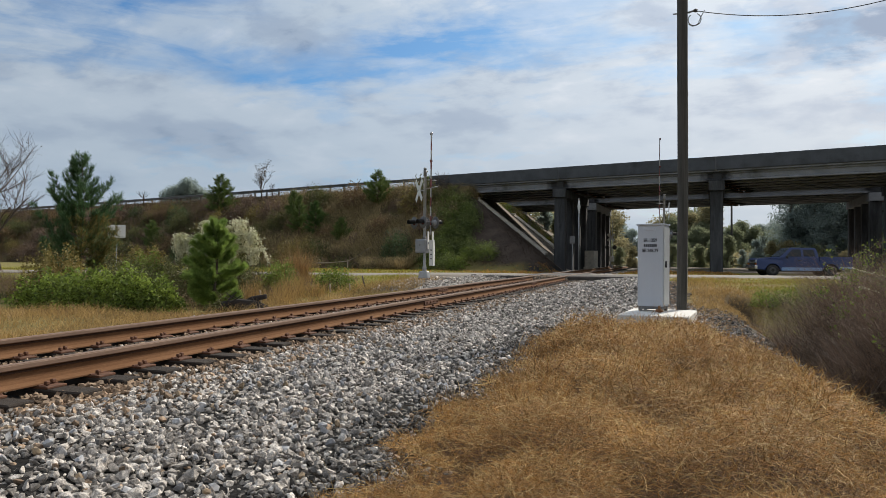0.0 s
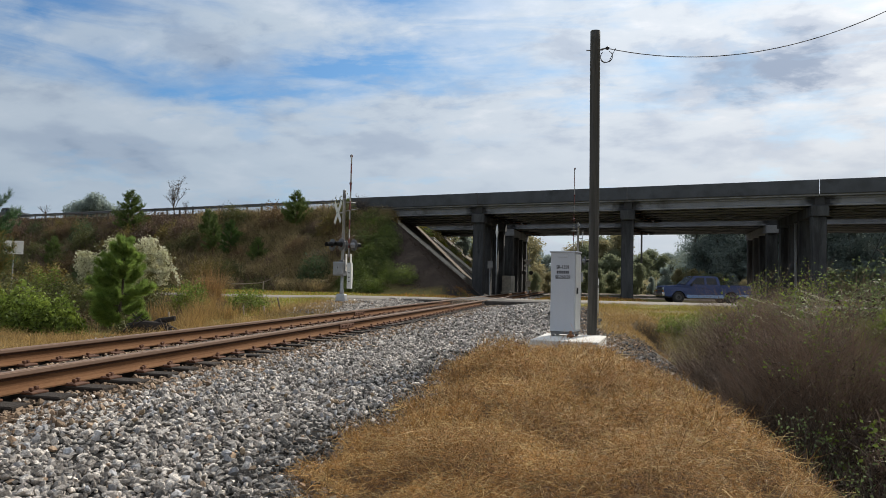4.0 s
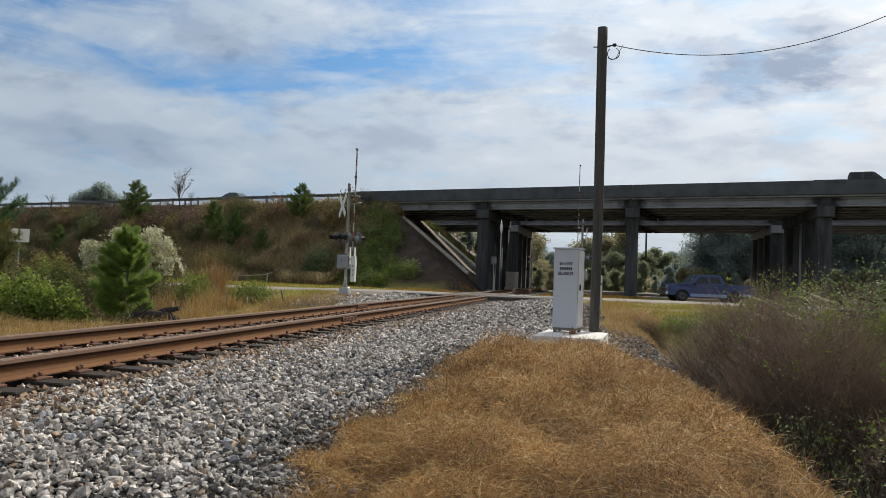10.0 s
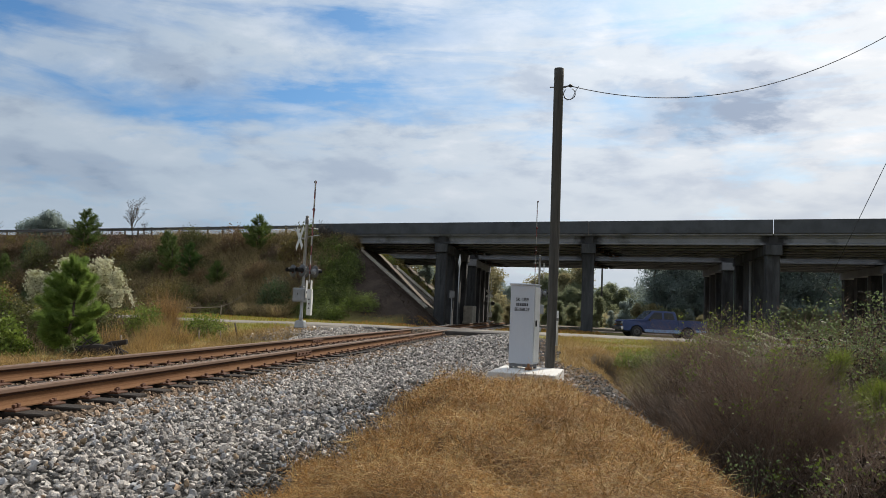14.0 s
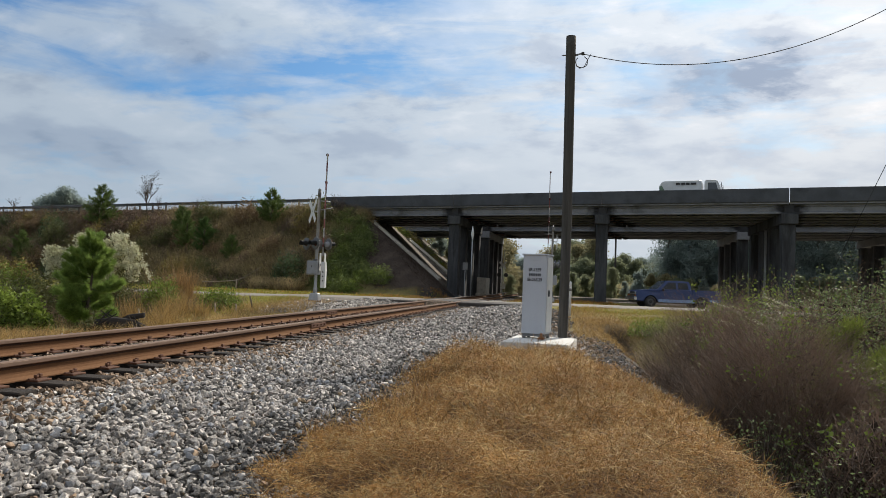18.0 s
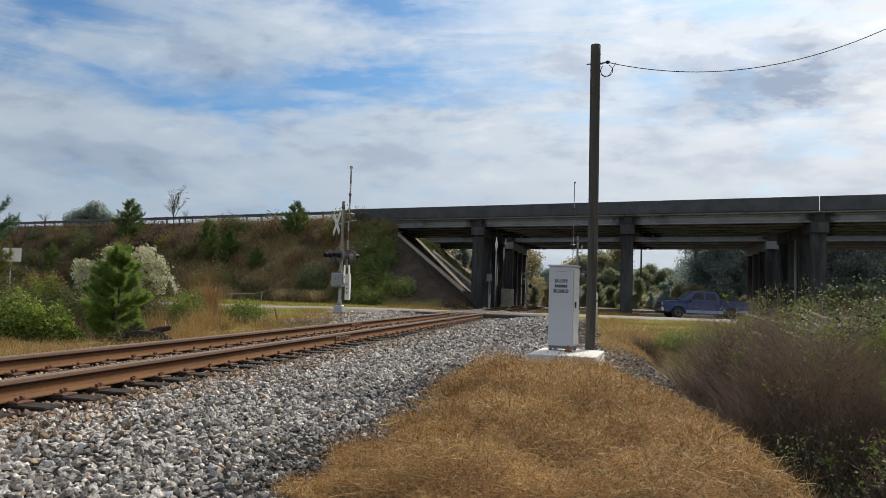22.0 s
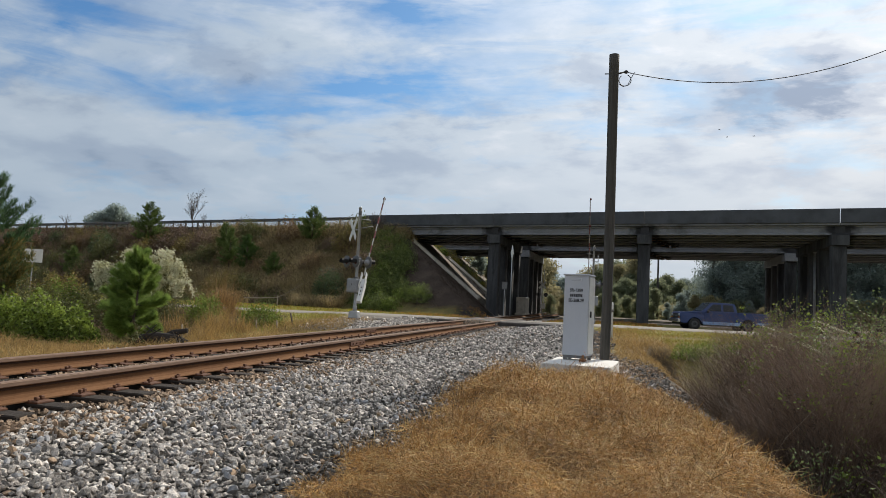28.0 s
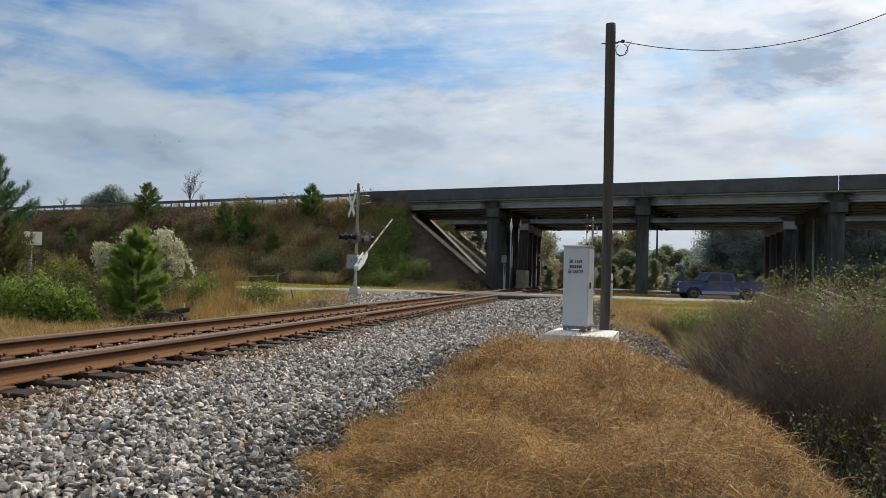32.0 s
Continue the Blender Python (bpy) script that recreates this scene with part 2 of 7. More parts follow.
# darkest concrete, with upright stain streaks, for columns and the near caps
M["concrete_darkest"] = material("water_stained_concrete", (0.085, 0.087, 0.09), 0.9, 0.0, (0.035, 0.036, 0.038), 0.9, 1.6, 30, 0.3, 0.01, stain=(0.02, 0.02, 0.021), stain_scale=1.3, stain_cut=0.5, stretch=(1, 1, 0.16))
M["concrete_light"] = material("pale_concrete", (0.66, 0.62, 0.53), 0.85, 0.0, (0.42, 0.39, 0.33), 0.7, 3, 40, 0.2, 0.006, stain=(0.27, 0.23, 0.18), stain_scale=1.6, stain_cut=0.58)
M["white_metal"] = material("grey_painted_metal", (0.50, 0.52, 0.56), 0.55, 0.0, (0.47, 0.49, 0.53), 0.6, 1.5, 40, 0.03, 0.002, stretch=(2, 2, 0.4), grain=0.05)
M["white"] = material("white_paint", (0.72, 0.72, 0.70), 0.55, 0.0, (0.6, 0.6, 0.58), 0.5, 8, 50, 0.08, 0.002, grain=0.12)
M["alu"] = material("galvanised_metal", (0.40, 0.41, 0.42), 0.5, 0.35, (0.3, 0.31, 0.32), 0.6, 6, 60, 0.1, 0.002)
M["alu_dark"] = material("aged_galvanised_metal", (0.2, 0.2, 0.2), 0.6, 0.3, (0.13, 0.12, 0.11), 0.7, 6, 60, 0.1, 0.002)
M["black"] = material("black_paint", (0.018, 0.018, 0.019), 0.55, 0.0, (0.03, 0.03, 0.03), 0.5, 8, 60, 0.1, 0.002)
M["red"] = material("red_reflective_paint", (0.17, 0.045, 0.04), 0.5, 0.0, (0.22, 0.035, 0.03), 0.5, 8, 60, 0.05, 0.002)
M["pole"] = material("weathered_pole_timber", (0.085, 0.08, 0.07), 0.9, 0.0, (0.04, 0.037, 0.032), 0.9, 5, 60, 0.7, 0.008, stretch=(3, 3, 0.15))
M["asphalt"] = material("worn_asphalt", (0.25, 0.222, 0.185), 0.95, 0.0, (0.19, 0.17, 0.145), 0.8, 0.6, 60, 0.4, 0.006)
M["grime"] = material("oily_asphalt", (0.07, 0.061, 0.054), 0.9, 0.0, (0.032, 0.028, 0.025), 0.9, 2, 50, 0.4, 0.008)
M["bark"] = material("bark", (0.11, 0.085, 0.065), 0.9, 0.0, (0.06, 0.045, 0.035), 0.9, 8, 50, 0.6, 0.01, stretch=(3, 3, 0.4))
M["twig"] = material("bare_twigs", (0.11, 0.085, 0.068), 0.9, 0.0, (0.065, 0.05, 0.04), 0.8, 8, 50, 0, island=0.4)


def leaf(name, base, second, k=0.45, trans=0.3):
    return material(name, base, 0.65, 0.0, second, 0.9, 1.2, 40, 0.0, island=k, trans=trans, spec=0.25)


M["pine"] = leaf("pine_needles", (0.10, 0.165, 0.045), (0.06, 0.11, 0.032))
M["pine_blue"] = leaf("blue_green_pine_needles", (0.10, 0.175, 0.075), (0.06, 0.115, 0.05))
M["pine_lime"] = leaf("lime_pine_needles", (0.235, 0.28, 0.05), (0.14, 0.18, 0.032), 0.4, 0.35)
M["pine_mid"] = leaf("mid_green_pine_needles", (0.165, 0.225, 0.068), (0.10, 0.145, 0.045))
M["pine_dark"] = leaf("dark_pine_needles", (0.085, 0.125, 0.05), (0.05, 0.08, 0.035))
# far leaves: distance haze is put into pale, low-contrast leaf colours
M["far_pine"] = leaf("haze_tinted_pine_needles", (0.30, 0.36, 0.33), (0.26, 0.31, 0.285), 0.12, 0.6)
M["far_green"] = leaf("haze_tinted_leaves", (0.26, 0.285, 0.17), (0.21, 0.235, 0.145), 0.2, 0.55)
M["far_autumn"] = leaf("haze_tinted_autumn_leaves", (0.35, 0.31, 0.17), (0.27, 0.25, 0.145), 0.2, 0.55)
M["pine_fresh"] = leaf("fresh_pine_needles", (0.27, 0.37, 0.09), (0.16, 0.24, 0.06), 0.45, 0.45)
M["green"] = leaf("green_leaves", (0.22, 0.28, 0.055), (0.13, 0.18, 0.04))
M["dull"] = leaf("dull_leaves", (0.14, 0.145, 0.05), (0.09, 0.095, 0.04))
M["autumn"] = leaf("autumn_leaves", (0.26, 0.20, 0.065), (0.17, 0.15, 0.05))
M["russet"] = leaf("russet_brush", (0.235, 0.155, 0.08), (0.15, 0.105, 0.06))
M["brush"] = leaf("grey_brown_brush", (0.215, 0.15, 0.11), (0.125, 0.087, 0.064))
M["bloom"] = leaf("pale_seed_heads", (0.70, 0.67, 0.50), (0.48, 0.48, 0.30), 0.3, 0.4)
M["straw"] = leaf("dry_grass", (0.49, 0.255, 0.070), (0.27, 0.13, 0.036), 0.55, 0.2)
M["straw_pale"] = leaf("pale_dry_grass", (0.66, 0.47, 0.19), (0.46, 0.31, 0.115), 0.45, 0.15)
M["grass"] = leaf("green_grass", (0.17, 0.19, 0.04), (0.25, 0.2, 0.06), 0.4)

# ---- mesh helpers ----


def mesh_from(name, verts, faces, mat=None, smooth=False):
    me = bpy.data.meshes.new(name)
    me.from_pydata([tuple(v) for v in verts] if not isinstance(verts, np.ndarray) else verts.tolist(), [], faces if not isinstance(faces, np.ndarray) else faces.tolist())
    if mat:
        me.materials.append(mat)
    if smooth:
        me.polygons.foreach_set("use_smooth", [True] * len(me.polygons))
    return me


def fast_mesh(name, verts, faces, mat, smooth=False):
    """verts (n, 3) and faces (m, k) as arrays, all faces with k corners."""
    me = bpy.data.meshes.new(name)
    m, k = faces.shape
    me.vertices.add(len(verts)), me.loops.add(m * k), me.polygons.add(m)
    me.vertices.foreach_set("co", np.ascontiguousarray(verts, dtype=np.float32).ravel())
    me.loops.foreach_set("vertex_index", np.ascontiguousarray(faces, dtype=np.int32).ravel())
    me.polygons.foreach_set("loop_start", np.arange(0, m * k, k, dtype=np.int32))
    me.polygons.foreach_set("use_smooth", np.full(m, smooth, dtype=bool))
    me.update(calc_edges=True)
    me.materials.append(mat)
    return me


def part(name, bm, mat, parent, label=""):
    """Links a bmesh (or mesh) as one mesh object under a thing."""
    if isinstance(bm, bmesh.types.BMesh):
        me = bpy.data.meshes.new(name)
        bm.to_mesh(me)
        bm.free()
        me.materials.append(mat)
    else:
        me = bm
    ob = new(name, me)
    ob.parent = parent
    if label:
        ob["label"] = label
    return ob


def thing(name, m, label, category, group="", kind=""):
    ob = new(name)
    ob.empty_display_size = 0.2
    ob.matrix_basis = m
    return tagged(ob, label, category, group, kind)


def solid(name, bm, mat, label="", category="", group="", kind="", m=None):
    """A thing that is a single mesh."""
    ob = part(name, bm, mat, None)
    if m is not None:
        ob.matrix_basis = m
    return tagged(ob, label, category, group, kind)


def box(sx, sy, sz, at=(0, 0, 0), bevel=0.0, bm=None, turn=None, seg=1):
    """A box centred at `at`, with bevelled edges."""
    out = bm or bmesh.new()
    tmp = bmesh.new()
    bmesh.ops.create_cube(tmp, size=1)
    bmesh.ops.scale(tmp, vec=(sx, sy, sz), verts=tmp.verts)
    if bevel:
        bmesh.ops.bevel(tmp, geom=tmp.edges[:], offset=bevel, segments=seg, affect="EDGES", profile=0.5)
    if turn is not None:
        bmesh.ops.transform(tmp, matrix=turn, verts=tmp.verts)
    bmesh.ops.translate(tmp, vec=at, verts=tmp.verts)
    me = bpy.data.meshes.new("tmp")
    tmp.to_mesh(me)
    tmp.free()
    out.from_mesh(me)
    bpy.data.meshes.remove(me)
    return out


def rod(a, b, r1, r2=None, n=10, bm=None, caps=True):
    """A tapered round rod from a to b."""
    bm = bm or bmesh.new()
    r2 = r1 if r2 is None else r2
    a, b = Vector(a), Vector(b)
    d = (b - a).normalized()
    u = d.orthogonal().normalized()
    v = d.cross(u)
    rings = []
    for p, r in ((a, r1), (b, r2)):
        rings.append([bm.verts.new(p + (u * math.cos(2 * math.pi * k / n) + v * math.sin(2 * math.pi * k / n)) * r) for k in range(n)])
    for k in range(n):
        f = bm.faces.new((rings[0][k], rings[0][(k + 1) % n], rings[1][(k + 1) % n], rings[1][k]))
        f.smooth = n > 6
    if caps:
        bm.faces.new(rings[0][::-1]), bm.faces.new(rings[1])
    return bm


def lathe(profile, n=16, bm=None, m=None):
    """Turns a profile of (radius, height) round the z axis."""
    bm = bm or bmesh.new()
    rings = []
    for r, z in profile:
        rings.append([bm.verts.new((max(r, 1e-4) * math.cos(2 * math.pi * k / n), max(r, 1e-4) * math.sin(2 * math.pi * k / n), z)) for k in range(n)])
    for a, b in zip(rings, rings[1:]):
        for k in range(n):
            f = bm.faces.new((a[k], a[(k + 1) % n], b[(k + 1) % n], b[k]))
            f.smooth = True
    bm.faces.new(rings[0][::-1]), bm.faces.new(rings[-1])
    if m is not None:
        bmesh.ops.transform(bm, matrix=m, verts=bm.verts)
    return bm


def prism(profile, y0, y1, bm=None, m=None):
    """Carries a closed profile of (x, z), counter-clockwise seen from -y, from y0 to y1."""
    bm = bm or bmesh.new()
    a = [bm.verts.new((x, y0, z)) for x, z in profile]
    b = [bm.verts.new((x, y1, z)) for x, z in profile]
    n = len(profile)
    for k in range(n):
        bm.faces.new((a[k], b[k], b[(k + 1) % n], a[(k + 1) % n]))
    bm.faces.new(a), bm.faces.new(b[::-1])
    bmesh.ops.recalc_face_normals(bm, faces=bm.faces)
    if m is not None:
        bmesh.ops.transform(bm, matrix=m, verts=bm.verts)
    return bm


def tube(points, r, n=6, taper=None, bm=None):
    """A round tube along points; taper gives the radius at the far end."""
    bm = bm or bmesh.new()
    pts = [Vector(p) for p in points]
    rings = []
    ref = Vector((0.31, 0.17, 0.93))
    for k, p in enumerate(pts):
        d = (pts[min(k + 1, len(pts) - 1)] - pts[max(k - 1, 0)]).normalized()
        u = d.cross(ref).normalized()
        v = d.cross(u)
        rr = r if taper is None else r + (taper - r) * k / (len(pts) - 1)
        rings.append([bm.verts.new(p + (u * math.cos(2 * math.pi * j / n) + v * math.sin(2 * math.pi * j / n)) * rr) for j in range(n)])
    for a, b in zip(rings, rings[1:]):
        for j in range(n):
            f = bm.faces.new((a[j], a[(j + 1) % n], b[(j + 1) % n], b[j]))
            f.smooth = True
    bm.faces.new(rings[0][::-1]), bm.faces.new(rings[-1])
    return bm


# ---- the plan ----
RAIL_N, RAIL_F, TRACK = -4.97, -6.475, -5.7225     # near rail, far rail, centre line
BRIDGE = pose(0, 57, 0, 0, 0, -15.6)               # x along the fascia, y to the back
BRIDGE_INV = BRIDGE.inverted()
SKEW = -0.22                                       # bents lean back along the bridge
JOINTS = [-22.5, -9.4, 3.2, 16.3, 29.4, 42.5, 55.6]
TOP, DECK, SOFFIT = 8.47, 7.61, 6.70               # parapet top, slab edge, girder underside
FAR_BRIDGE = 16.0                                  # the second bridge stands this far behind the first
ROAD_TURN = 13.0


def smooth(a, b, x):
    t = np.clip((x - a) / (b - a), 0, 1)
    return t * t * (3 - 2 * t)


def road_v(x, y):
    """Distance across the road from its near edge."""
    c, s = math.cos(radians(ROAD_TURN)), math.sin(radians(ROAD_TURN))
    return -(x + 5) * s + (y - 35.3) * c


ROAD_W = 6.3
SKEW_EMB = -0.30


def wob(x, y, s):
    return (np.sin(x * 1.3 * s + 0.7 * np.sin(y * 0.9 * s)) + np.sin(y * 1.1 * s + 1.3 + 0.8 * np.sin(x * 0.7 * s))) * 0.5


def ground_z(x, y):
    """Height of the land."""
    x, y = np.asarray(x, float), np.asarray(y, float)
    # shoulder and mound on the near side of the track
    right = -0.43 + 0.07 * np.exp(-((x + 0.3) / 1.2) ** 2 - ((y - 9.0) / 5.0) ** 2) - 0.07 * smooth(8, 1.0, y) + 0.03 * wob(x, y, 1.7)
    right = right - 0.04 * smooth(12.3, 13.8, y) * (y < 25)
    ditch = smooth(1.0 + 0.35 * smooth(15, 20, y), 3.4 - 0.9 * smooth(15, 20, y), x) * (1 - smooth(19.0, 25.4, y + 0.3 * np.sin(x * 2.1))) * (1 - smooth(6.5, 10, x) * 0.75)
    hollow = np.exp(-((x - 1.86) / 0.36) ** 4 - ((y - 22.9) / 1.1) ** 4)
    right = right * (1 - smooth(21, 27, y)) + (-0.10) * smooth(21, 27, y)
    right = right - 1.05 * ditch - 0.6 * hollow
    bed = -0.275
    slope_n = smooth(-4.0, -2.0, x)
    slope_f = smooth(-7.6, -9.2, x)
    left = -0.62 + 0.05 * wob(x, y, 0.8) - 0.25 * smooth(-9.5, -13, x) * (1 - smooth(20, 28, y))
    left = left * (1 - smooth(22, 33, y)) - 0.12 * smooth(22, 33, y)
    h = np.where(x > TRACK, bed + (right - bed) * slope_n, bed + (left - bed) * slope_f)
    # road and crossing
    v = road_v(x, y)
    on = smooth(-1.6 + 1.2 * smooth(-5, -4.6, x) * smooth(-0.6, -1.4, x), -0.1, v) * (1 - smooth(ROAD_W + 0.1, ROAD_W + 2.5, v))
    on_h = -0.05 - 0.08 * smooth(-12, -18, x)
    h = h + (on_h - h) * on
    # approach embankment in the frame of the bridge
    bx = BRIDGE_INV[0][0] * x + BRIDGE_INV[0][1] * y + BRIDGE_INV[0][3]
    bv = BRIDGE_INV[1][0] * x + BRIDGE_INV[1][1] * y + BRIDGE_INV[1][3]
    crest = 7.55 - 0.006 * np.maximum(-22 - bx, 0)
    front = 7.5 + (bv - 1.2) * 0.66 + 0.35 * wob(bx, bv, 0.35) * (bv < 0.5)
    s0 = bx - SKEW_EMB * bv
    end = 6.1 - (s0 + 17.4) * 0.74
    back = 7.5 - (bv - 31) * 0.6
    emb = np.minimum(np.minimum(crest, front), np.minimum(end, back))
    # far abutment beyond the view
    far_end = 6.1 + (s0 - 50.5) * 0.6
    emb2 = np.minimum(np.minimum(np.full_like(x, 7.5), 7.5 + (bv - 1.2) * 0.6), np.minimum(far_end, back))
    h = np.maximum(h, np.maximum(emb, emb2))
    return h


# ---- land ----
def ground_material():
    m = bpy.data.materials.new("land")
    m.use_nodes = True
    nt = m.node_tree
    N, L = nt.nodes.new, nt.links.new
    b = nt.nodes["Principled BSDF"]
    b.inputs["Roughness"].default_value = 0.95
    b.inputs["Specular IOR Level"].default_value = 0.15
    at = N("ShaderNodeAttribute")
    at.attribute_name = "cover"
    co = N("ShaderNodeTexCoord")
    n1, n2 = N("ShaderNodeTexNoise"), N("ShaderNodeTexNoise")
    n1.inputs["Scale"].default_value, n1.inputs["Detail"].default_value = 0.9, 6
    n2.inputs["Scale"].default_value, n2.inputs["Detail"].default_value = 28, 5
    L(co.outputs["Object"], n1.inputs["Vector"]), L(co.outputs["Object"], n2.inputs["Vector"])

    def rng(src, lo, hi):
        r = N("ShaderNodeMapRange")
        r.inputs[1].default_value, r.inputs[2].default_value = 0.3, 0.7
        r.inputs[3].default_value, r.inputs[4].default_value = lo, hi
        L(src, r.inputs[0])
        return r.outputs[0]

    prev = at.outputs["Color"]
    for src, lo, hi in ((n1.outputs["Fac"], 0.7, 1.25), (n2.outputs["Fac"], 0.55, 1.4)):
        x = N("ShaderNodeMix")
        x.data_type, x.blend_type = "RGBA", "MULTIPLY"
        x.inputs[0].default_value = 1.0
        L(prev, x.inputs[6]), L(rng(src, lo, hi), x.inputs[7])
        prev = x.outputs[2]
    L(prev, b.inputs["Base Color"])
    bp = N("ShaderNodeBump")
    bp.inputs["Strength"].default_value, bp.inputs["Distance"].default_value = 0.6, 0.04
    L(n2.outputs["Fac"], bp.inputs["Height"]), L(bp.outputs[0], b.inputs["Normal"])
    return m


def grade(a, b, n, power=1.0):
    return list(a + (b - a) * (np.linspace(0, 1, n, endpoint=False) ** power))


def land():
    xs = np.array(grade(-1500, -120, 14, 0.5) + grade(-120, -45, 24) + grade(-45, -12, 60) + grade(-12, 9, 130) + grade(9, 45, 60) + grade(45, 120, 20) + grade(120, 1501, 14, 2.0) + [1500])
    ys = np.array(grade(-1500, -60, 12, 0.5) + grade(-60, -4, 20) + grade(-4, 36, 170) + grade(36, 110, 120) + grade(110, 200, 16) + grade(200, 1501, 14, 2.0) + [1500])
    X, Y = np.meshgrid(xs, ys)
    Z = ground_z(X, Y)
    nx, ny = len(xs), len(ys)
    verts = np.stack([X.ravel(), Y.ravel(), Z.ravel()], 1)
    i = np.arange(nx * ny).reshape(ny, nx)
    faces = np.stack([i[:-1, :-1].ravel(), i[:-1, 1:].ravel(), i[1:, 1:].ravel(), i[1:, :-1].ravel()], 1)
    me = fast_mesh("ground", verts, faces, ground_material(), True)
    # what grows or lies on it
    x, y, z = verts.T
    bx = BRIDGE_INV[0][0] * x + BRIDGE_INV[0][1] * y + BRIDGE_INV[0][3]
    bv = BRIDGE_INV[1][0] * x + BRIDGE_INV[1][1] * y + BRIDGE_INV[1][3]
    c = np.tile(np.array([0.19, 0.16, 0.06]), (len(x), 1))

    def lay(mask, col):
        k = np.clip(mask, 0, 1)[:, None]
        c[:] = c * (1 - k) + np.array(col) * k

    w = wob(x, y, 0.5)
    lay(smooth(-0.2, 0.5, w) * (y > 20), (0.21, 0.19, 0.06))
    lay(smooth(14, 22, y) * (1 - smooth(44, 50, y)), (0.20, 0.18, 0.052))
    lay(smooth(0.2, 0.9, x) * (1 - smooth(9, 12, x)) * smooth(14.5, 16, y) * (1 - smooth(25.5, 28, y)), (0.20, 0.135, 0.055))
    lay(smooth(2.1, 2.9, x) * (1 - smooth(9, 12, x)) * smooth(19.5, 21.5, y) * (1 - smooth(33, 35, y)), (0.15, 0.13, 0.04))
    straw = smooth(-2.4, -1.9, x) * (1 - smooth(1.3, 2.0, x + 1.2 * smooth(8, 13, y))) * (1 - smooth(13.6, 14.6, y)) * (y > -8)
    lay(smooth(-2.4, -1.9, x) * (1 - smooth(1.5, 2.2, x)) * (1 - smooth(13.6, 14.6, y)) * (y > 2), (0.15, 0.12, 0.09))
    # dark below the mat: shade between the tufts put into the colour
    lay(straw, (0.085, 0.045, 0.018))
    lay(smooth(1.3, 2.0, x) * (1 - smooth(6, 9, x)) * (1 - smooth(17, 20, y)), (0.085, 0.065, 0.04))
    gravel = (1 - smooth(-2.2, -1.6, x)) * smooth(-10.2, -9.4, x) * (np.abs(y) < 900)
    # near-black under the stones: shade of their gaps put into the colour
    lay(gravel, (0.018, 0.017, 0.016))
    lay((1 - smooth(2.0, 3.0, x)) * smooth(-2.4, -1.8, x) * smooth(14.0, 14.8, y) * (1 - smooth(19, 24, y)), (0.12, 0.1, 0.075))
    lay((1 - smooth(0.0, 0.8, x)) * smooth(-2.4, -1.8, x) * smooth(18, 19, y) * (1 - smooth(33, 35, y)), (0.07, 0.062, 0.053))
    lay((1 - smooth(-9.8, -9.2, x)) * smooth(-12.0, -11.0, x) * smooth(5, 7, y) * (1 - smooth(16, 18, y)), (0.14, 0.125, 0.105))
    lay(smooth(-12.5, -11.5, x) * (1 - smooth(-8, -7.6, x)) * smooth(25, 26.5, y) * (1 - smooth(34, 35, y)), (0.2, 0.175, 0.145))
    up = smooth(0.2, 1.0, z) * (y > 30)
    lay(up, (0.15, 0.115, 0.055))
    under = smooth(-0.6, 0.6, bv) * (bv < 30) * smooth(-23, -21, bx - SKEW * bv) * (bx < 60)
    lay(under, (0.20, 0.175, 0.15))
    lay(under * (np.abs(bv - 14.3) < 1.9), (0.15, 0.14, 0.05))
    # slope before the abutment: bridge shade put into a darker earth colour
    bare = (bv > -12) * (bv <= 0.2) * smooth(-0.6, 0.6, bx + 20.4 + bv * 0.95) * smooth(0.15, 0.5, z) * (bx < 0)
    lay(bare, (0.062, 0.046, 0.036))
    # hollow at the ditch head: its shade is put into the earth colour
    lay(np.exp(-((x - 1.86) / 0.42) ** 4 - ((y - 23.1) / 1.3) ** 4), (0.05, 0.034, 0.022))
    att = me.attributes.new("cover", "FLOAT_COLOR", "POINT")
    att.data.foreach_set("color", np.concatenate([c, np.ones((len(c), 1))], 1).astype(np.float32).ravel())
    return tagged(new("ground", me), "rough grassy land with dirt, gravel and a bridge embankment", "ground", kind="structure")


land()


def road():
    """The minor road over the crossing, as one slab with worn edges."""
    c, s = math.cos(radians(ROAD_TURN)), math.sin(radians(ROAD_TURN))
    us = np.concatenate([np.linspace(-160, -24, 20), np.linspace(-22, 30, 90), np.linspace(33, 170, 20)])
    vs = np.array([-0.15, 0.0, 1.2, 3.15, 5.1, 6.3, 6.45])
    zs = np.array([-0.1, 0.0, 0.02, 0.04, 0.02, 0.0, -0.1])
    verts, faces = [], []
    for u in us:
        for v, z in zip(vs, zs):
            e = 0.12 * math.sin(u * 2.3) + 0.08 * math.sin(u * 5.1) if v in (0.0, 6.3) else 0
            x, y = -5 + u * c - (v + e) * s, 35.3 + u * s + (v + e) * c
            h = -0.03 - 0.08 * float(smooth(-12, -18, x))
            verts.append((x, y, h + z - (0.02 if abs(x - TRACK) < 3.3 else 0)))
    k = len(vs)
    for a in range(len(us) - 1):
        for b in range(k - 1):
            faces.append((a * k + b, (a + 1) * k + b, (a + 1) * k + b + 1, a * k + b + 1))
    tagged(new("road", mesh_from("road", verts, faces, M["asphalt"], True)), "pale worn asphalt road over the railway", "road", kind="structure")


road()


# ---- railway ----
def rail_profile(x):
    """Half a rail's section mirrored; top of the head at z = 0."""
    half = [(0.076, -0.186), (0.076, -0.174), (0.020, -0.152), (0.010, -0.125), (0.010, -0.060), (0.034, -0.042), (0.037, -0.012), (0.030, 0.0)]
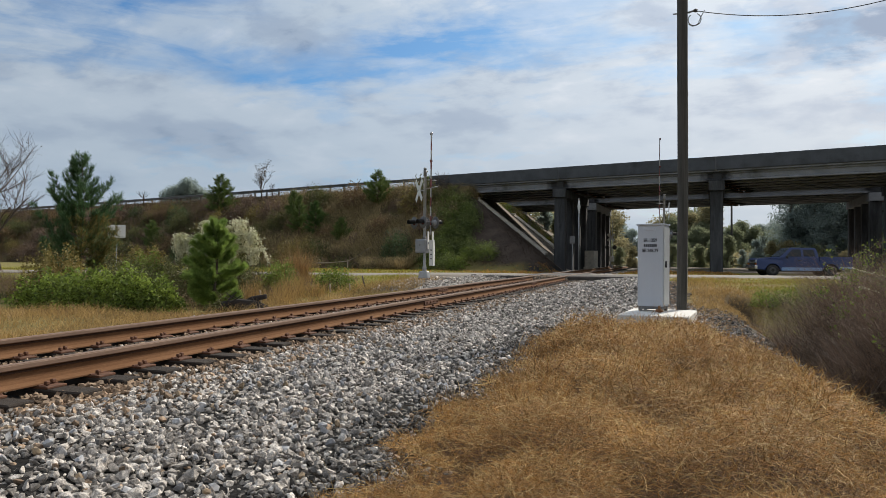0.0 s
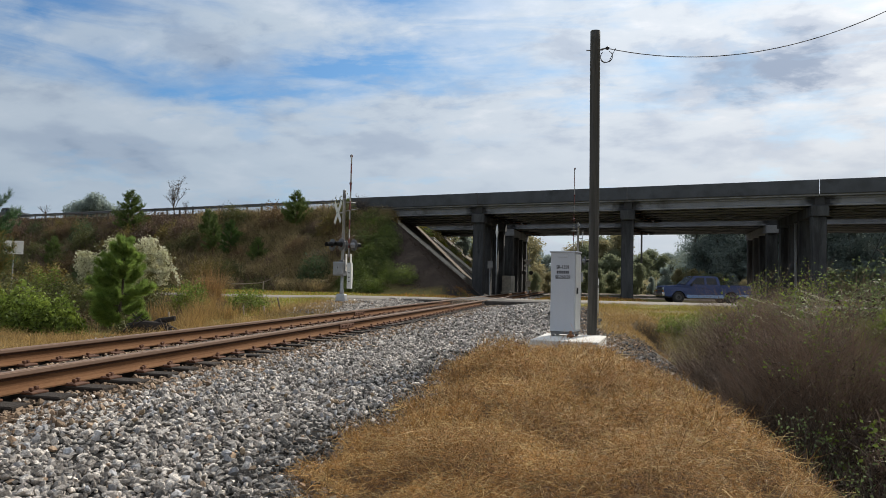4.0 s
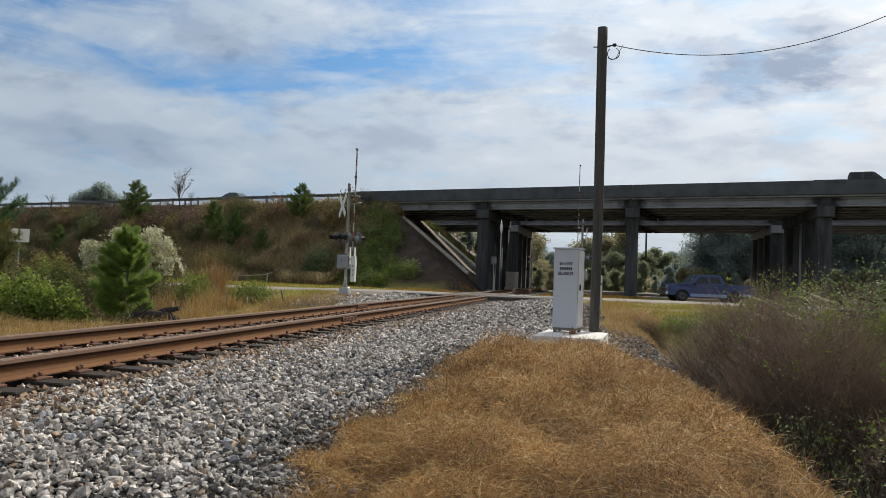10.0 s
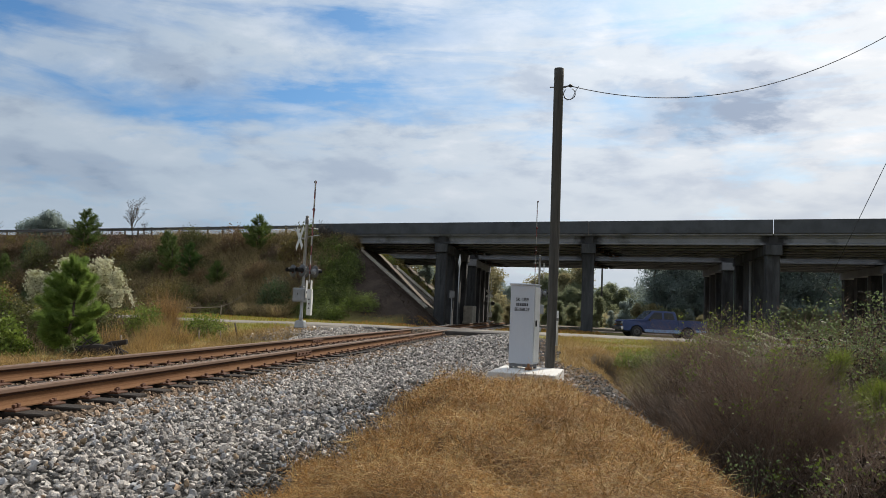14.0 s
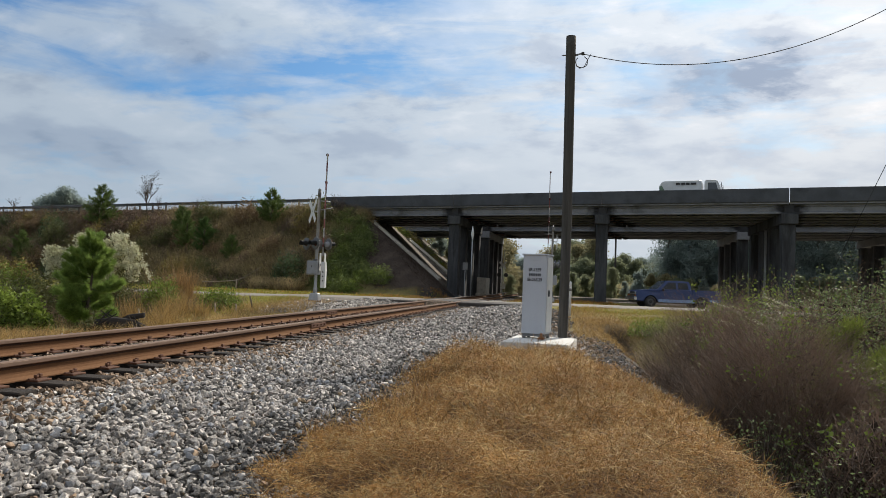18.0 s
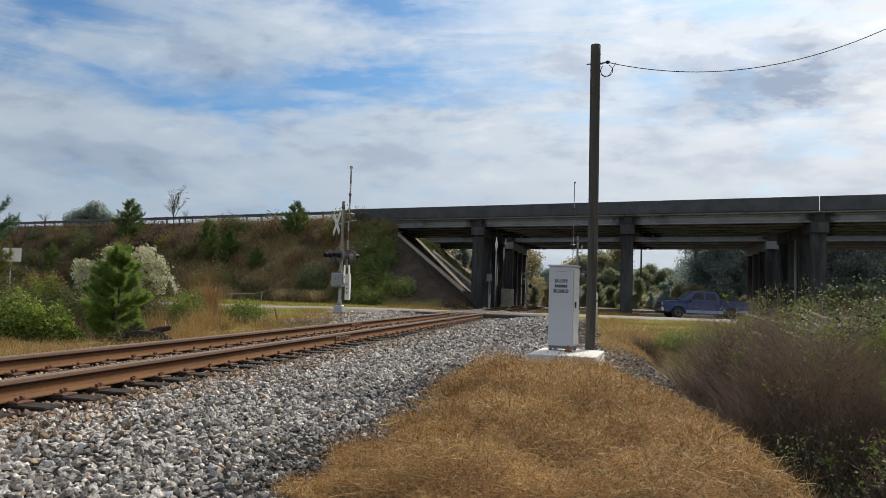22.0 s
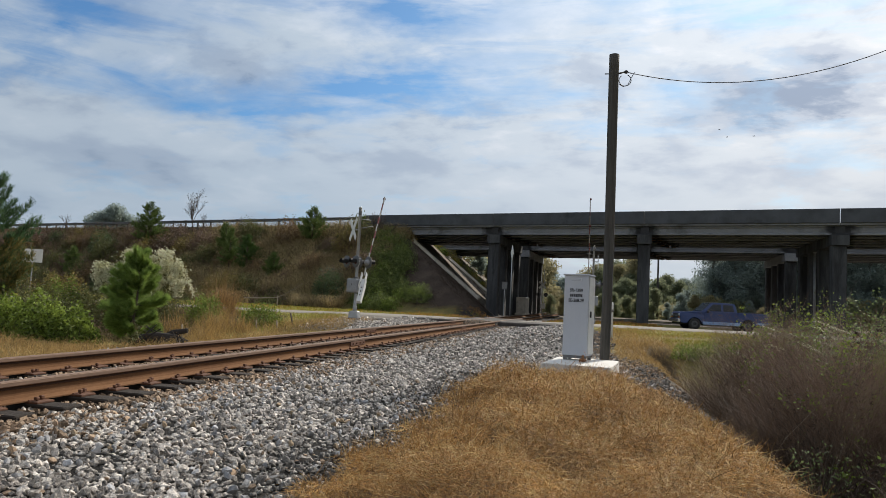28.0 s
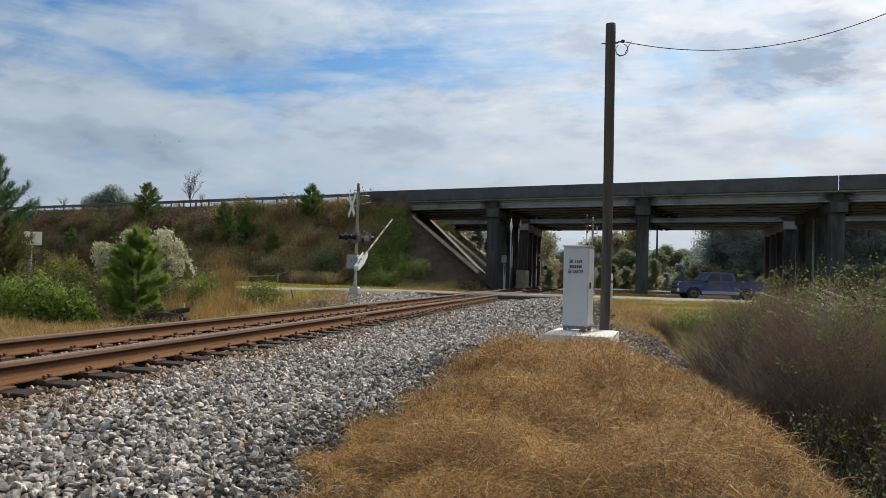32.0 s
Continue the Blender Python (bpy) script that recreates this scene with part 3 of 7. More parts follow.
    return [(x + a, z) for a, z in half] + [(x - a, z) for a, z in half[::-1]]


def rail(x, label):
    body = bmesh.new()
    prism(rail_profile(x), -60, 176, body)
    ob = thing("rail", Matrix(), label, "rail", "rails")
    part("rail_body", body, M["rail"], ob)
    part("rail_head", box(0.077, 236, 0.043, (x, 58, -0.0215), 0.006), M["rail_top"], ob, "dull brown rail head")
    # added dark strip: the head's shade on the web, painted in
    part("head_fillet", box(0.056, 236, 0.026, (x, 58, -0.0562), 0.002), M["rail_shade"], ob, "dark strip painting the shade under the rail head")
    part("running_surface", box(0.068, 236, 0.006, (x, 58, 0.001), 0.002), M["rail_top"], ob, "dull worn running surface")
    for y in (14.4, 26.4, 62):
        for sx in (-1, 1):
            p = part("joint_bar", box(0.016, 0.9, 0.085, (x + sx * 0.028, y + (0 if x > TRACK else 5.5), -0.093), 0.004), M["rust"], ob)
            for k in range(4):
                yy = y + (0 if x > TRACK else 5.5) - 0.33 + 0.22 * k
                part("bolt", rod((x + sx * 0.036, yy, -0.09), (x + sx * 0.062, yy, -0.09), 0.016, n=6), M["rust"], p)
    return ob


rail(RAIL_N, "rust-brown steel rail spiked to timber ties")
rail(RAIL_F, "rust-brown steel rail spiked to timber ties")



# ---- the highway bridges ----
M["soot"] = material("black_stained_concrete", (0.035, 0.035, 0.037), 0.92, 0, (0.06, 0.06, 0.062), 0.7, 2, 40, 0.3, 0.008)

def girder_material():
    """Grey concrete, blackened by runs of water where the soil attribute says a joint leaks."""
    m = M["concrete"].copy()
    m.name = "leak_stained_concrete"
    nt = m.node_tree
    b = nt.nodes["Principled BSDF"]
    old = b.inputs["Base Color"].links[0].from_socket
    at, co, no, ad, rg, mx = (nt.nodes.new("ShaderNode" + k) for k in ("Attribute", "TexCoord", "TexNoise", "Math", "MapRange", "Mix"))
    at.attribute_name = "soil"
    no.inputs["Scale"].default_value, no.inputs["Detail"].default_value = 1.6, 6
    ad.operation = "ADD"
    rg.inputs[1].default_value, rg.inputs[2].default_value, rg.inputs[4].default_value = 0.98, 1.35, 0.95
    mx.data_type = "RGBA"
    mx.inputs[7].default_value = (0.022, 0.022, 0.024, 1)
    L = nt.links.new
    L(co.outputs["Object"], no.inputs["Vector"])
    L(at.outputs["Fac"], ad.inputs[0]), L(no.outputs["Fac"], ad.inputs[1])
    L(ad.outputs[0], rg.inputs[0]), L(rg.outputs[0], mx.inputs[0])
    L(old, mx.inputs[6]), L(mx.outputs[2], b.inputs["Base Color"])
    return m


M["girder"] = girder_material()


def girder_profile():
    """An I-girder's section, (across, height), 0.9 m deep."""
    return [(-0.28, 0.0), (0.28, 0.0), (0.28, 0.14), (0.09, 0.26), (0.09, 0.68), (0.2, 0.78), (0.2, 0.9), (-0.2, 0.9), (-0.2, 0.78), (-0.09, 0.68), (-0.09, 0.26), (-0.28, 0.14)]


def across(profile, s0, s1, stations=()):
    """A profile of (across, height) carried along the bridge, x from s0 to s1."""
    bm = bmesh.new()
    rows = [[bm.verts.new((x, y, z)) for y, z in profile] for x in (s0, *stations, s1)]
    n = len(profile)
    for a, b in zip(rows, rows[1:]):
        for k in range(n):
            bm.faces.new((a[k], a[(k + 1) % n], b[(k + 1) % n], b[k]))
    bm.faces.new(rows[0][::-1]), bm.faces.new(rows[-1])
    bmesh.ops.recalc_face_normals(bm, faces=bm.faces)
    return bm


def bridge(offset, label, cap_mat):
    br = thing("highway_bridge", BRIDGE @ pose(SKEW * offset, offset, 0), label, "bridge", "highway bridges")
    width, count = 11.6, 6
    for k in range(len(JOINTS) - 1):
        a, b = JOINTS[k] + 0.02, JOINTS[k + 1] - 0.02
        part("deck_slab", across([(0.12, DECK), (width - 0.12, DECK), (width - 0.12, DECK - 0.24), (width - 0.7, DECK - 0.3), (0.7, DECK - 0.3), (0.12, DECK - 0.24)], a, b), M["concrete"], br)
        for front in (True, False):
            y0 = 0.0 if front else width
            q = 1 if front else -1
            prof = [(y0, TOP), (y0 + q * 0.26, TOP), (y0 + q * 0.32, TOP - 0.5), (y0 + q * 0.5, DECK + 0.05), (y0 + q * 0.5, DECK - 0.02), (y0 + q * 0.1, DECK - 0.02), (y0 + q * 0.06, DECK - 0.14), (y0, DECK - 0.1)]
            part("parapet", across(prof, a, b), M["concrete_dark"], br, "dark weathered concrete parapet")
        for g in range(count):
            y = 0.62 + (width - 1.24) * g / (count - 1)
            steps = (0.45, 1.1, 2.2)
            bm = across([(y + u * 1.0, SOFFIT + h * 0.69) for u, h in girder_profile()], a + 0.06, b - 0.06, [a + q for q in steps] + [b - q for q in steps[::-1]])
            gd = part("girder", bm, M["girder"], br, "grey concrete girder with dark runs at its ends")
            soil = gd.data.attributes.new("soil", "FLOAT", "POINT")
            soil.data.foreach_set("value", np.repeat([1.0, 0.9, 0.55, 0.0, 0.0, 0.55, 0.9, 1.0], len(girder_profile())).astype(np.float32))
    for k, s in enumerate(JOINTS[1:-1]):
        bent(br, s, width, cap_mat)
    for s, q in ((JOINTS[0], -1), (JOINTS[-1], 1)):
        bm = bmesh.new()
        pts = [(s + q * 0.0, 0.1), (s + q * 1.2, 0.1), (s + q * 1.2, width - 0.1), (s + q * 0.0, width - 0.1)]
        lo = [bm.verts.new((x, y, SOFFIT - 1.5)) for x, y in pts]
        hi = [bm.verts.new((x, y, DECK - 0.03)) for x, y in pts]
        for j in range(4):
            bm.faces.new((lo[j], lo[(j + 1) % 4], hi[(j + 1) % 4], hi[j]))
        bm.faces.new(lo[::-1]), bm.faces.new(hi)
        bmesh.ops.recalc_face_normals(bm, faces=bm.faces)
        part("abutment", bm, M["concrete_dark"], br)
    return br


def bent(br, s, width, cap_mat):
    """A cap beam on round-cornered columns, leaning back along the bridge with the skew."""
    turn = Matrix.Rotation(math.atan2(-SKEW, 1), 4, "Z")
    cap = box(1.12, width + 0.1, 0.72, (0, 0, 0), 0.03, turn=turn)
    bmesh.ops.translate(cap, vec=(s + SKEW * (width / 2 - 0.3), width / 2, SOFFIT - 0.38), verts=cap.verts)
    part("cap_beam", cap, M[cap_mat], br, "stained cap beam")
    for k in range(4):
        y = 0.75 + (width - 1.5) * k / 3
        x = s + SKEW * (y - 0.3)
        gz = float(ground_z(*(br.matrix_basis @ Vector((x, y, 0))).xy))
        col = box(0.92, 0.86, SOFFIT - 0.7 - gz + 0.5, (x, y, (SOFFIT - 0.7 + gz - 0.5) / 2), 0.06, turn=turn)
        part("column", col, M["concrete_darkest"], br, "dark stained concrete column")
    part("diaphragm", box(0.62, 0.5, DECK - 0.12 - SOFFIT, (s, 0.62, (DECK - 0.12 + SOFFIT) / 2), 0.01), M["soot"], br, "black-stained concrete between the girder ends")
    for k in range(6):
        y = 0.62 + (width - 1.24) * k / 5
        for q in (-0.28, 0.28):
            part("bearing", box(0.3, 0.4, 0.035, (s + q, y, SOFFIT - 0.018), 0.004), M["rust"], br)


near_bridge = bridge(0.0, "long concrete girder highway bridge with dark weathered parapet", "concrete_darkest")
far_bridge = bridge(FAR_BRIDGE, "second concrete girder bridge parallel behind the first", "concrete")


# ---- level crossing equipment ----
def ring(r, w, y, n=20):
    """A flat hoop round the y axis."""
    return lathe([(r - w, -y), (r, -y), (r, y), (r - w, y)], n)


FACE_X = Matrix.Rotation(radians(-90), 4, "Y")      # z axis turned to -x


def gate_arm(length, name="gate_arm"):
    """A striped arm that stands up from its pivot; an Empty carries it."""
    arm = new(name)
    n = 11
    for k in range(n):
        a, b = 0.35 + (length - 0.35) * k / n, 0.35 + (length - 0.35) * (k + 1) / n
        w = 0.10 - 0.05 * k / n
        part("stripe", box(0.035, w, b - a - 0.004, (0, 0, (a + b) / 2), 0.006), M["red"] if k % 2 else M["arm_white"], arm)
    for z in (length * 0.52, length * 0.74, length - 0.06):
        lamp = part("arm_light", lathe([(0.03, -0.05), (0.055, -0.045), (0.055, 0.045), (0.03, 0.05)], 12, m=pose(-0.02, 0.07, z, 0, 90, 0)), M["lens"], arm, "dark red gate lamp")
        part("lamp_bracket", box(0.03, 0.1, 0.025, (-0.02, 0.03, z), 0.004), M["alu_dark"], lamp)
    part("arm_cable", tube([(0.022, 0.03 + 0.012 * math.sin(z * 9), 0.3 + z) for z in np.linspace(0, length - 0.4, 24)], 0.008, 5), M["black"], arm)
    # support plates and counterweight below the pivot
    bm = bmesh.new()
    for x in (-0.10, 0.10):
        box(0.018, 0.2, 0.72, (x, 0, 0.12), 0.02, bm=bm)
    part("arm_bracket", bm, M["white"], arm)
    bm = bmesh.new()
    prism([(-0.09, -0.95), (0.10, -0.95), (0.13, -0.2), (0.05, 0.12), (-0.12, 0.12), (-0.1, -0.2)], -0.16, 0.02, bm, None)
    bmesh.ops.transform(bm, matrix=Matrix.Rotation(radians(90), 4, "Z"), verts=bm.verts)
    cw = part("counterweight", bm, M["white"], arm, "white counterweight with bolt holes")
    for k in range(3):
        part("bolt", rod((0.07, -0.13, -0.3 - 0.18 * k), (0.07, 0.13, -0.3 - 0.18 * k), 0.028, n=8), M["black"], cw)
    return arm


def flasher(parent, at, face, turn):
    """One round lamp with its black target, visor and housing, facing along -x before the turn."""
    base = Matrix.Translation(at) @ Matrix.Rotation(radians(turn), 4, "Z")
    f = FACE_X
    head = part("flashing_light", lathe([(0.02, -0.13), (0.10, -0.11), (0.125, -0.02), (0.125, 0.01)], 18, m=base @ f), M["lid"], parent, "grey lamp housing")
    part("target_disc", lathe([(0.11, 0.005), (0.25, 0.005), (0.255, 0.012), (0.25, 0.018), (0.11, 0.018)], 26, m=base @ f), M["target"], head)
    part("lens", lathe([(0.105, 0.02), (0.09, 0.035), (0.05, 0.045), (0.002, 0.048)], 20, m=base @ f), M["lens"], head, "dark red unlit lens")
    bm = bmesh.new()
    n = 14
    rows = []
    for d in (0.015, 0.3):
        rows.append([bm.verts.new((-d, 0.118 * math.cos(a), 0.118 * math.sin(a))) for a in np.linspace(-0.5, math.pi + 0.5, n)])
    for k in range(n - 1):
        bm.faces.new((rows[0][k], rows[0][k + 1], rows[1][k + 1], rows[1][k]))
    bmesh.ops.solidify(bm, geom=bm.faces[:], thickness=0.006)
    bmesh.ops.transform(bm, matrix=base, verts=bm.verts)
    part("visor", bm, M["black"], head)


# white stripes greyed: the arm's shaded side is put into the colour
M["arm_white"] = material("shade_greyed_white_reflective", (0.42, 0.41, 0.39), 0.6, 0, (0.3, 0.29, 0.27), 0.7, 9, 60, 0.05, 0.002)
M["lens"] = material("red_glass", (0.10, 0.012, 0.012), 0.18, 0.0, (0.06, 0.008, 0.008), 0.5, 30, 90, 0.05, 0.002)
M["target"] = material("faded_black_disc", (0.10, 0.10, 0.105), 0.6, 0, (0.15, 0.15, 0.152), 0.7, 6, 50, 0.1, 0.002)
M["lid"] = material("cast_metal_grey", (0.30, 0.31, 0.33), 0.5, 0.2, (0.22, 0.23, 0.24), 0.6, 5, 60, 0.1, 0.002)


def crossing_signal(m, length, label, turn):
    """Mast with crossbuck, two pairs of lights, and a gate mechanism; returns the thing and its moving arm."""
    s = thing("crossing_signal", m, label, "crossing signal", "crossing signals")
    bm = box(0.42, 0.42, 0.30, (0, 0, 0.13), 0.03)
    for v in bm.verts:
        if v.co.z > 0.2:
            v.co.x *= 0.82
            v.co.y *= 0.82
    base = part("pedestal", bm, M["alu"], s, "cast metal junction base")
    part("pedestal_door", box(0.02, 0.26, 0.2, (-0.2, 0, 0.13), 0.006), M["lid"], base)
    for a in (-1, 1):
        for b in (-1, 1):
            part("anchor_bolt", rod((a * 0.18, b * 0.18, -0.06), (a * 0.18, b * 0.18, 0.06), 0.016, n=6), M["rust"], base)
    part("mast", lathe([(0.085, 0.26), (0.085, 0.45), (0.062, 0.5), (0.062, 4.56), (0.066, 4.56), (0.066, 4.6), (0.03, 4.63)], 18), M["alu"], s, "galvanised round mast")
    part("cap_band", lathe([(0.07, 4.28), (0.07, 4.52)], 16), M["alu_dark"], s)
    # crossbuck
    t = Matrix.Rotation(radians(turn), 4, "Z")
    cb = new("crossbuck")
    cb.parent, cb.matrix_basis = s, Matrix.Translation((0, 0, 3.66)) @ Matrix.Rotation(radians(turn - 16), 4, "Z") @ Matrix.Translation((-0.16, 0, 0))
    for k, r in enumerate((45, -45)):
        part("blade", box(0.006, 0.225, 1.2, (-0.10 - 0.012 * k, 0, 0), 0.004, turn=Matrix.Rotation(radians(r), 4, "X")), M["white"], cb, "white reflective blade")
    part("clamp", box(0.24, 0.09, 0.05, (0, 0, 0), 0.008), M["alu"], cb)
    # braces at the top of the mast
    part("wind_bracket", rod((0, 0, 4.12), (0.42, 0.25, 4.10), 0.018, n=8), M["alu"], s)
    part("wind_bracket", rod((0, 0, 3.72), (0.5, 0.28, 3.86), 0.014, n=8), M["alu"], s)
    # lights
    lamps = new("light_unit")
    lamps.parent, lamps.matrix_basis = s, Matrix.Translation((0, 0, 2.33)) @ t
    part("crossarm", rod((0, -0.5, 0), (0, 0.5, 0), 0.032, n=10), M["alu_dark"], lamps)
    part("junction_box", box(0.22, 0.18, 0.2, (0, 0, 0.04), 0.02), M["alu_dark"], lamps)
    for y in (-0.33, 0.33):
        flasher(lamps, (-0.3, y, -0.02), True, 0)
        flasher(lamps, (0.3, y, -0.02), True, 180)
    # gate mechanism
    mech = new("gate_mechanism")
    mech.parent, mech.matrix_basis = s, Matrix.Translation((-0.02, 0, 1.32))
    part("housing", box(0.46, 0.5, 0.58, (-0.08, -0.02, 0), 0.045, seg=2), M["lid"], mech, "grey cast mechanism housing")
    part("cover", box(0.36, 0.02, 0.46, (-0.08, -0.28, 0), 0.008), M["lid"], mech)
    part("latch", box(0.03, 0.03, 0.08, (-0.08, -0.3, 0.05), 0.005), M["black"], mech)
    part("shaft", rod((-0.1, 0, 0.14), (0.36, 0, 0.14), 0.045, n=12), M["alu"], mech)
    part("mast_clamp", box(0.16, 0.24, 0.08, (0, 0, 0.33), 0.015), M["alu_dark"], mech)
    arm = gate_arm(length)
    arm.parent = s
    return s, arm


signal_a, arm_a = crossing_signal(pose(-9.92, 28.2, 0.0, 0, 0, 0), 4.65, "silver crossing signal with crossbuck, lamps and striped gate arm", 54)
signal_b, arm_b = crossing_signal(pose(-0.45, 43.6, 0.0, 0, 0, 180), 6.5, "silver crossing signal with raised gate arm beyond the road", 20)


def plain_signal(m, label):
    """A mast with lights and crossbuck, far up the line."""
    s = thing("crossing_signal", m, label, "crossing signal", "crossing signals")
    part("pedestal", box(0.4, 0.4, 0.5, (0, 0, 0.2), 0.04), M["alu"], s)
    part("mast", rod((0, 0, 0.3), (0, 0, 4.4), 0.06, n=12), M["alu"], s)
    cb = new("crossbuck")
    cb.parent, cb.matrix_basis = s, Matrix.Translation((0, 0, 3.5))
    for k, r in enumerate((45, -45)):
        part("blade", box(0.225, 0.006, 1.1, (0, -0.09 - 0.01 * k, 0), 0.003, turn=Matrix.Rotation(radians(r), 4, "Y")), M["white"], cb)
    part("crossarm", rod((-0.6, 0, 2.4), (0.6, 0, 2.4), 0.03, n=8), M["alu_dark"], s)
    for x in (-0.42, 0.42):
        part("lamp", lathe([(0.24, -0.02), (0.25, 0), (0.24, 0.02)], 18, m=pose(x, -0.1, 2.4, 90)), M["black"], s)
    part("cabinet", box(0.5, 0.4, 0.6, (0.1, 0, 1.1), 0.03), M["white"], s)
    part("gate_arm", box(0.05, 0.1, 4.2, (0.2, 0, 3.2), 0.01), M["white"], s)


plain_signal(pose(-6.9 + 0.4, 82, float(ground_z(-6.5, 82)), 0, 0, 20), "pale crossing signal beside the track past the bridges")


# ---- relay case, slab, pole ----
def relay_case():
    m = pose(-0.43, 15.42, -0.13, 0, 0, -14)
    c = thing("relay_case", m, "pale grey metal relay case with stencilled marking on a concrete slab", "relay case")
    w, d, h = 0.52, 0.46, 1.66
    part("body", box(w, d, h, (0, 0, h / 2 + 0.02), 0.008), M["white_metal"], c)
    part("roof", box(w + 0.05, d + 0.06, 0.035, (0, 0, h + 0.035), 0.01), M["white_metal"], c)
    door = part("door", box(0.02, d - 0.06, h - 0.08, (w / 2 + 0.012, 0, h / 2 + 0.02), 0.006), M["white"], c)
    part("handle", box(0.03, 0.03, 0.13, (w / 2 + 0.04, -d / 2 + 0.08, 0.88), 0.006), M["black"], door)
    for z in (0.28, 0.85, 1.42):
        part("hinge", rod((w / 2 + 0.025, d / 2 - 0.03, z - 0.05), (w / 2 + 0.025, d / 2 - 0.03, z + 0.05), 0.014, n=8), M["alu_dark"], door)
    part("base_frame", box(w - 0.05, d - 0.04, 0.06, (0, 0, -0.01), 0.006), M["alu_dark"], c)
    for x in (-1, 1):
        for y in (-1, 1):
            part("foot", box(0.07, 0.07, 0.1, (x * (w / 2 - 0.05), y * (d / 2 - 0.05), -0.03), 0.008), M["alu_dark"], c)
    part("vent", box(0.2, 0.015, 0.05, (0, -d / 2 - 0.004, h - 0.06), 0.004), M["white_metal"], c)
    # stencilled marking in three lines; only the first and the dashes can be told
    rows = [("SR-1359", 1.37), (None, 1.265), ("SE-268.29", 1.16)]
    for text, z in rows:
        if text:
            cu = bpy.data.curves.new("marking", "FONT")
            cu.body, cu.size, cu.align_x, cu.extrude, cu.offset = text, 0.098, "CENTER", 0.0012, 0.0022
            tmp = new("tmp", cu)
            me = bpy.data.meshes.new_from_object(tmp.evaluated_get(bpy.context.evaluated_depsgraph_get()))
            bpy.data.objects.remove(tmp)
            me.transform(Matrix.Translation((0, -d / 2 - 0.0035, z - 0.03)) @ Matrix.Rotation(radians(90), 4, "X") @ Matrix.Diagonal((0.84, 1, 1, 1)))
            me.materials.clear()
            me.materials.append(M["ink"])
            part("marking", me, M["ink"], c, "black stencilled marking")
        else:
            for k in range(7):
                part("marking", box(0.028, 0.003, 0.062, (-0.115 + 0.0385 * k, -d / 2 - 0.003, z), 0.001), M["ink"], c, "black stencilled bar")
    # slab
    s = thing("concrete_slab", pose(-0.31, 14.95, -0.362, 0, 0, -6), "pale concrete slab under the relay case in the grass", "slab")
    part("slab", box(1.32, 1.95, 0.3, (0, 0, 0), 0.02, seg=2), M["slab"], s)
    ch = thing("chain", pose(-0.30, 14.75, -0.205), "small rusty chain and hasp lying on the slab", "chain")
    for k in range(7):
        a = k * 0.55
        link = lathe([(0.016, -0.008), (0.034, -0.008), (0.034, 0.008), (0.016, 0.008)], 10, m=pose(0.05 * math.cos(a), 0.06 * math.sin(a * 1.3), 0.03 + 0.012 * (k % 2), 50 * (k % 2), 40 * k, 30 * k))
        part("link", link, M["rust_light"], ch)
    part("hasp", box(0.05, 0.04, 0.14, (0, 0.02, 0.07), 0.01), M["rust_light"], ch)


M["ink"] = material("stencil_black", (0.02, 0.02, 0.025), 0.7, 0, (0.03, 0.03, 0.035), 0.5, 20, 90, 0)
M["slab"] = material("sun_bleached_concrete", (0.74, 0.72, 0.68), 0.9, 0.0, (0.62, 0.6, 0.56), 0.7, 4, 60, 0.2, 0.004, stain=(0.5, 0.42, 0.34), stain_scale=3.5, stain_cut=0.66)
M["rust_light"] = material("orange_rust", (0.30, 0.14, 0.06), 0.85, 0, (0.16, 0.07, 0.03), 0.8, 30, 90, 0.3, 0.003)
relay_case()


def power_pole():
    p = thing("utility_pole", pose(0.14, 16.0, 0), "tall weathered wooden utility pole with one cable", "utility pole")
    bm = bmesh.new()
    n, zs = 22, np.linspace(-0.9, 6.55, 34)
    rows = []
    for z in zs:
        r = 0.106 + 0.0006 * z
        rows.append([bm.verts.new(((r + 0.0035 * math.sin(5 * a + z) + 0.003 * math.sin(11 * a)) * math.cos(a) + 0.012 * math.sin(z * 0.6), (r + 0.003 * math.sin(7 * a)) * math.sin(a), z)) for a in np.linspace(0, 2 * math.pi, n, endpoint=False)])
    for a, b in zip(rows, rows[1:]):
        for k in range(n):
            f = bm.faces.new((a[k], a[(k + 1) % n], b[(k + 1) % n], b[k]))
            f.smooth = True
    bm.faces.new(rows[-1])
    part("shaft", bm, M["pole"], p, "grey-brown timber shaft with checks")
    hook = part("wire_bracket", rod((0.1, -0.02, 6.12), (0.26, -0.06, 6.14), 0.018, n=8), M["alu_dark"], p)
    part("insulator", lathe([(0.02, 0), (0.045, 0.015), (0.03, 0.035), (0.045, 0.05), (0.02, 0.07)], 12, m=pose(0.26, -0.06, 6.1)), M["black"], hook)
    part("bolt", rod((-0.2, 0, 6.12), (0.16, 0, 6.12), 0.014, n=8), M["alu_dark"], p)
    loop = [(0.24 + 0.13 * math.sin(a), -0.05, 5.95 + 0.13 * math.cos(a)) for a in np.linspace(0.4, 5.6, 18)]
    part("drip_loop", tube(loop, 0.009, 6), M["black"], p)
    part("drip_loop", tube([(0.12, -0.06, 5.86), (0.2, -0.07, 5.8), (0.3, -0.06, 5.84), (0.38, -0.06, 6.02), (0.44, -0.07, 6.12)], 0.008, 6), M["black"], p)
    # service cable sagging away to a support outside the view
    a, b = Vector((0.26, -0.06, 6.13)), Vector((9.6, 1.2, 9.35))
    pts = [a.lerp(b, t) - Vector((0, 0, 4 * 1.3 * t * (1 - t))) for t in np.linspace(0, 1, 40)]
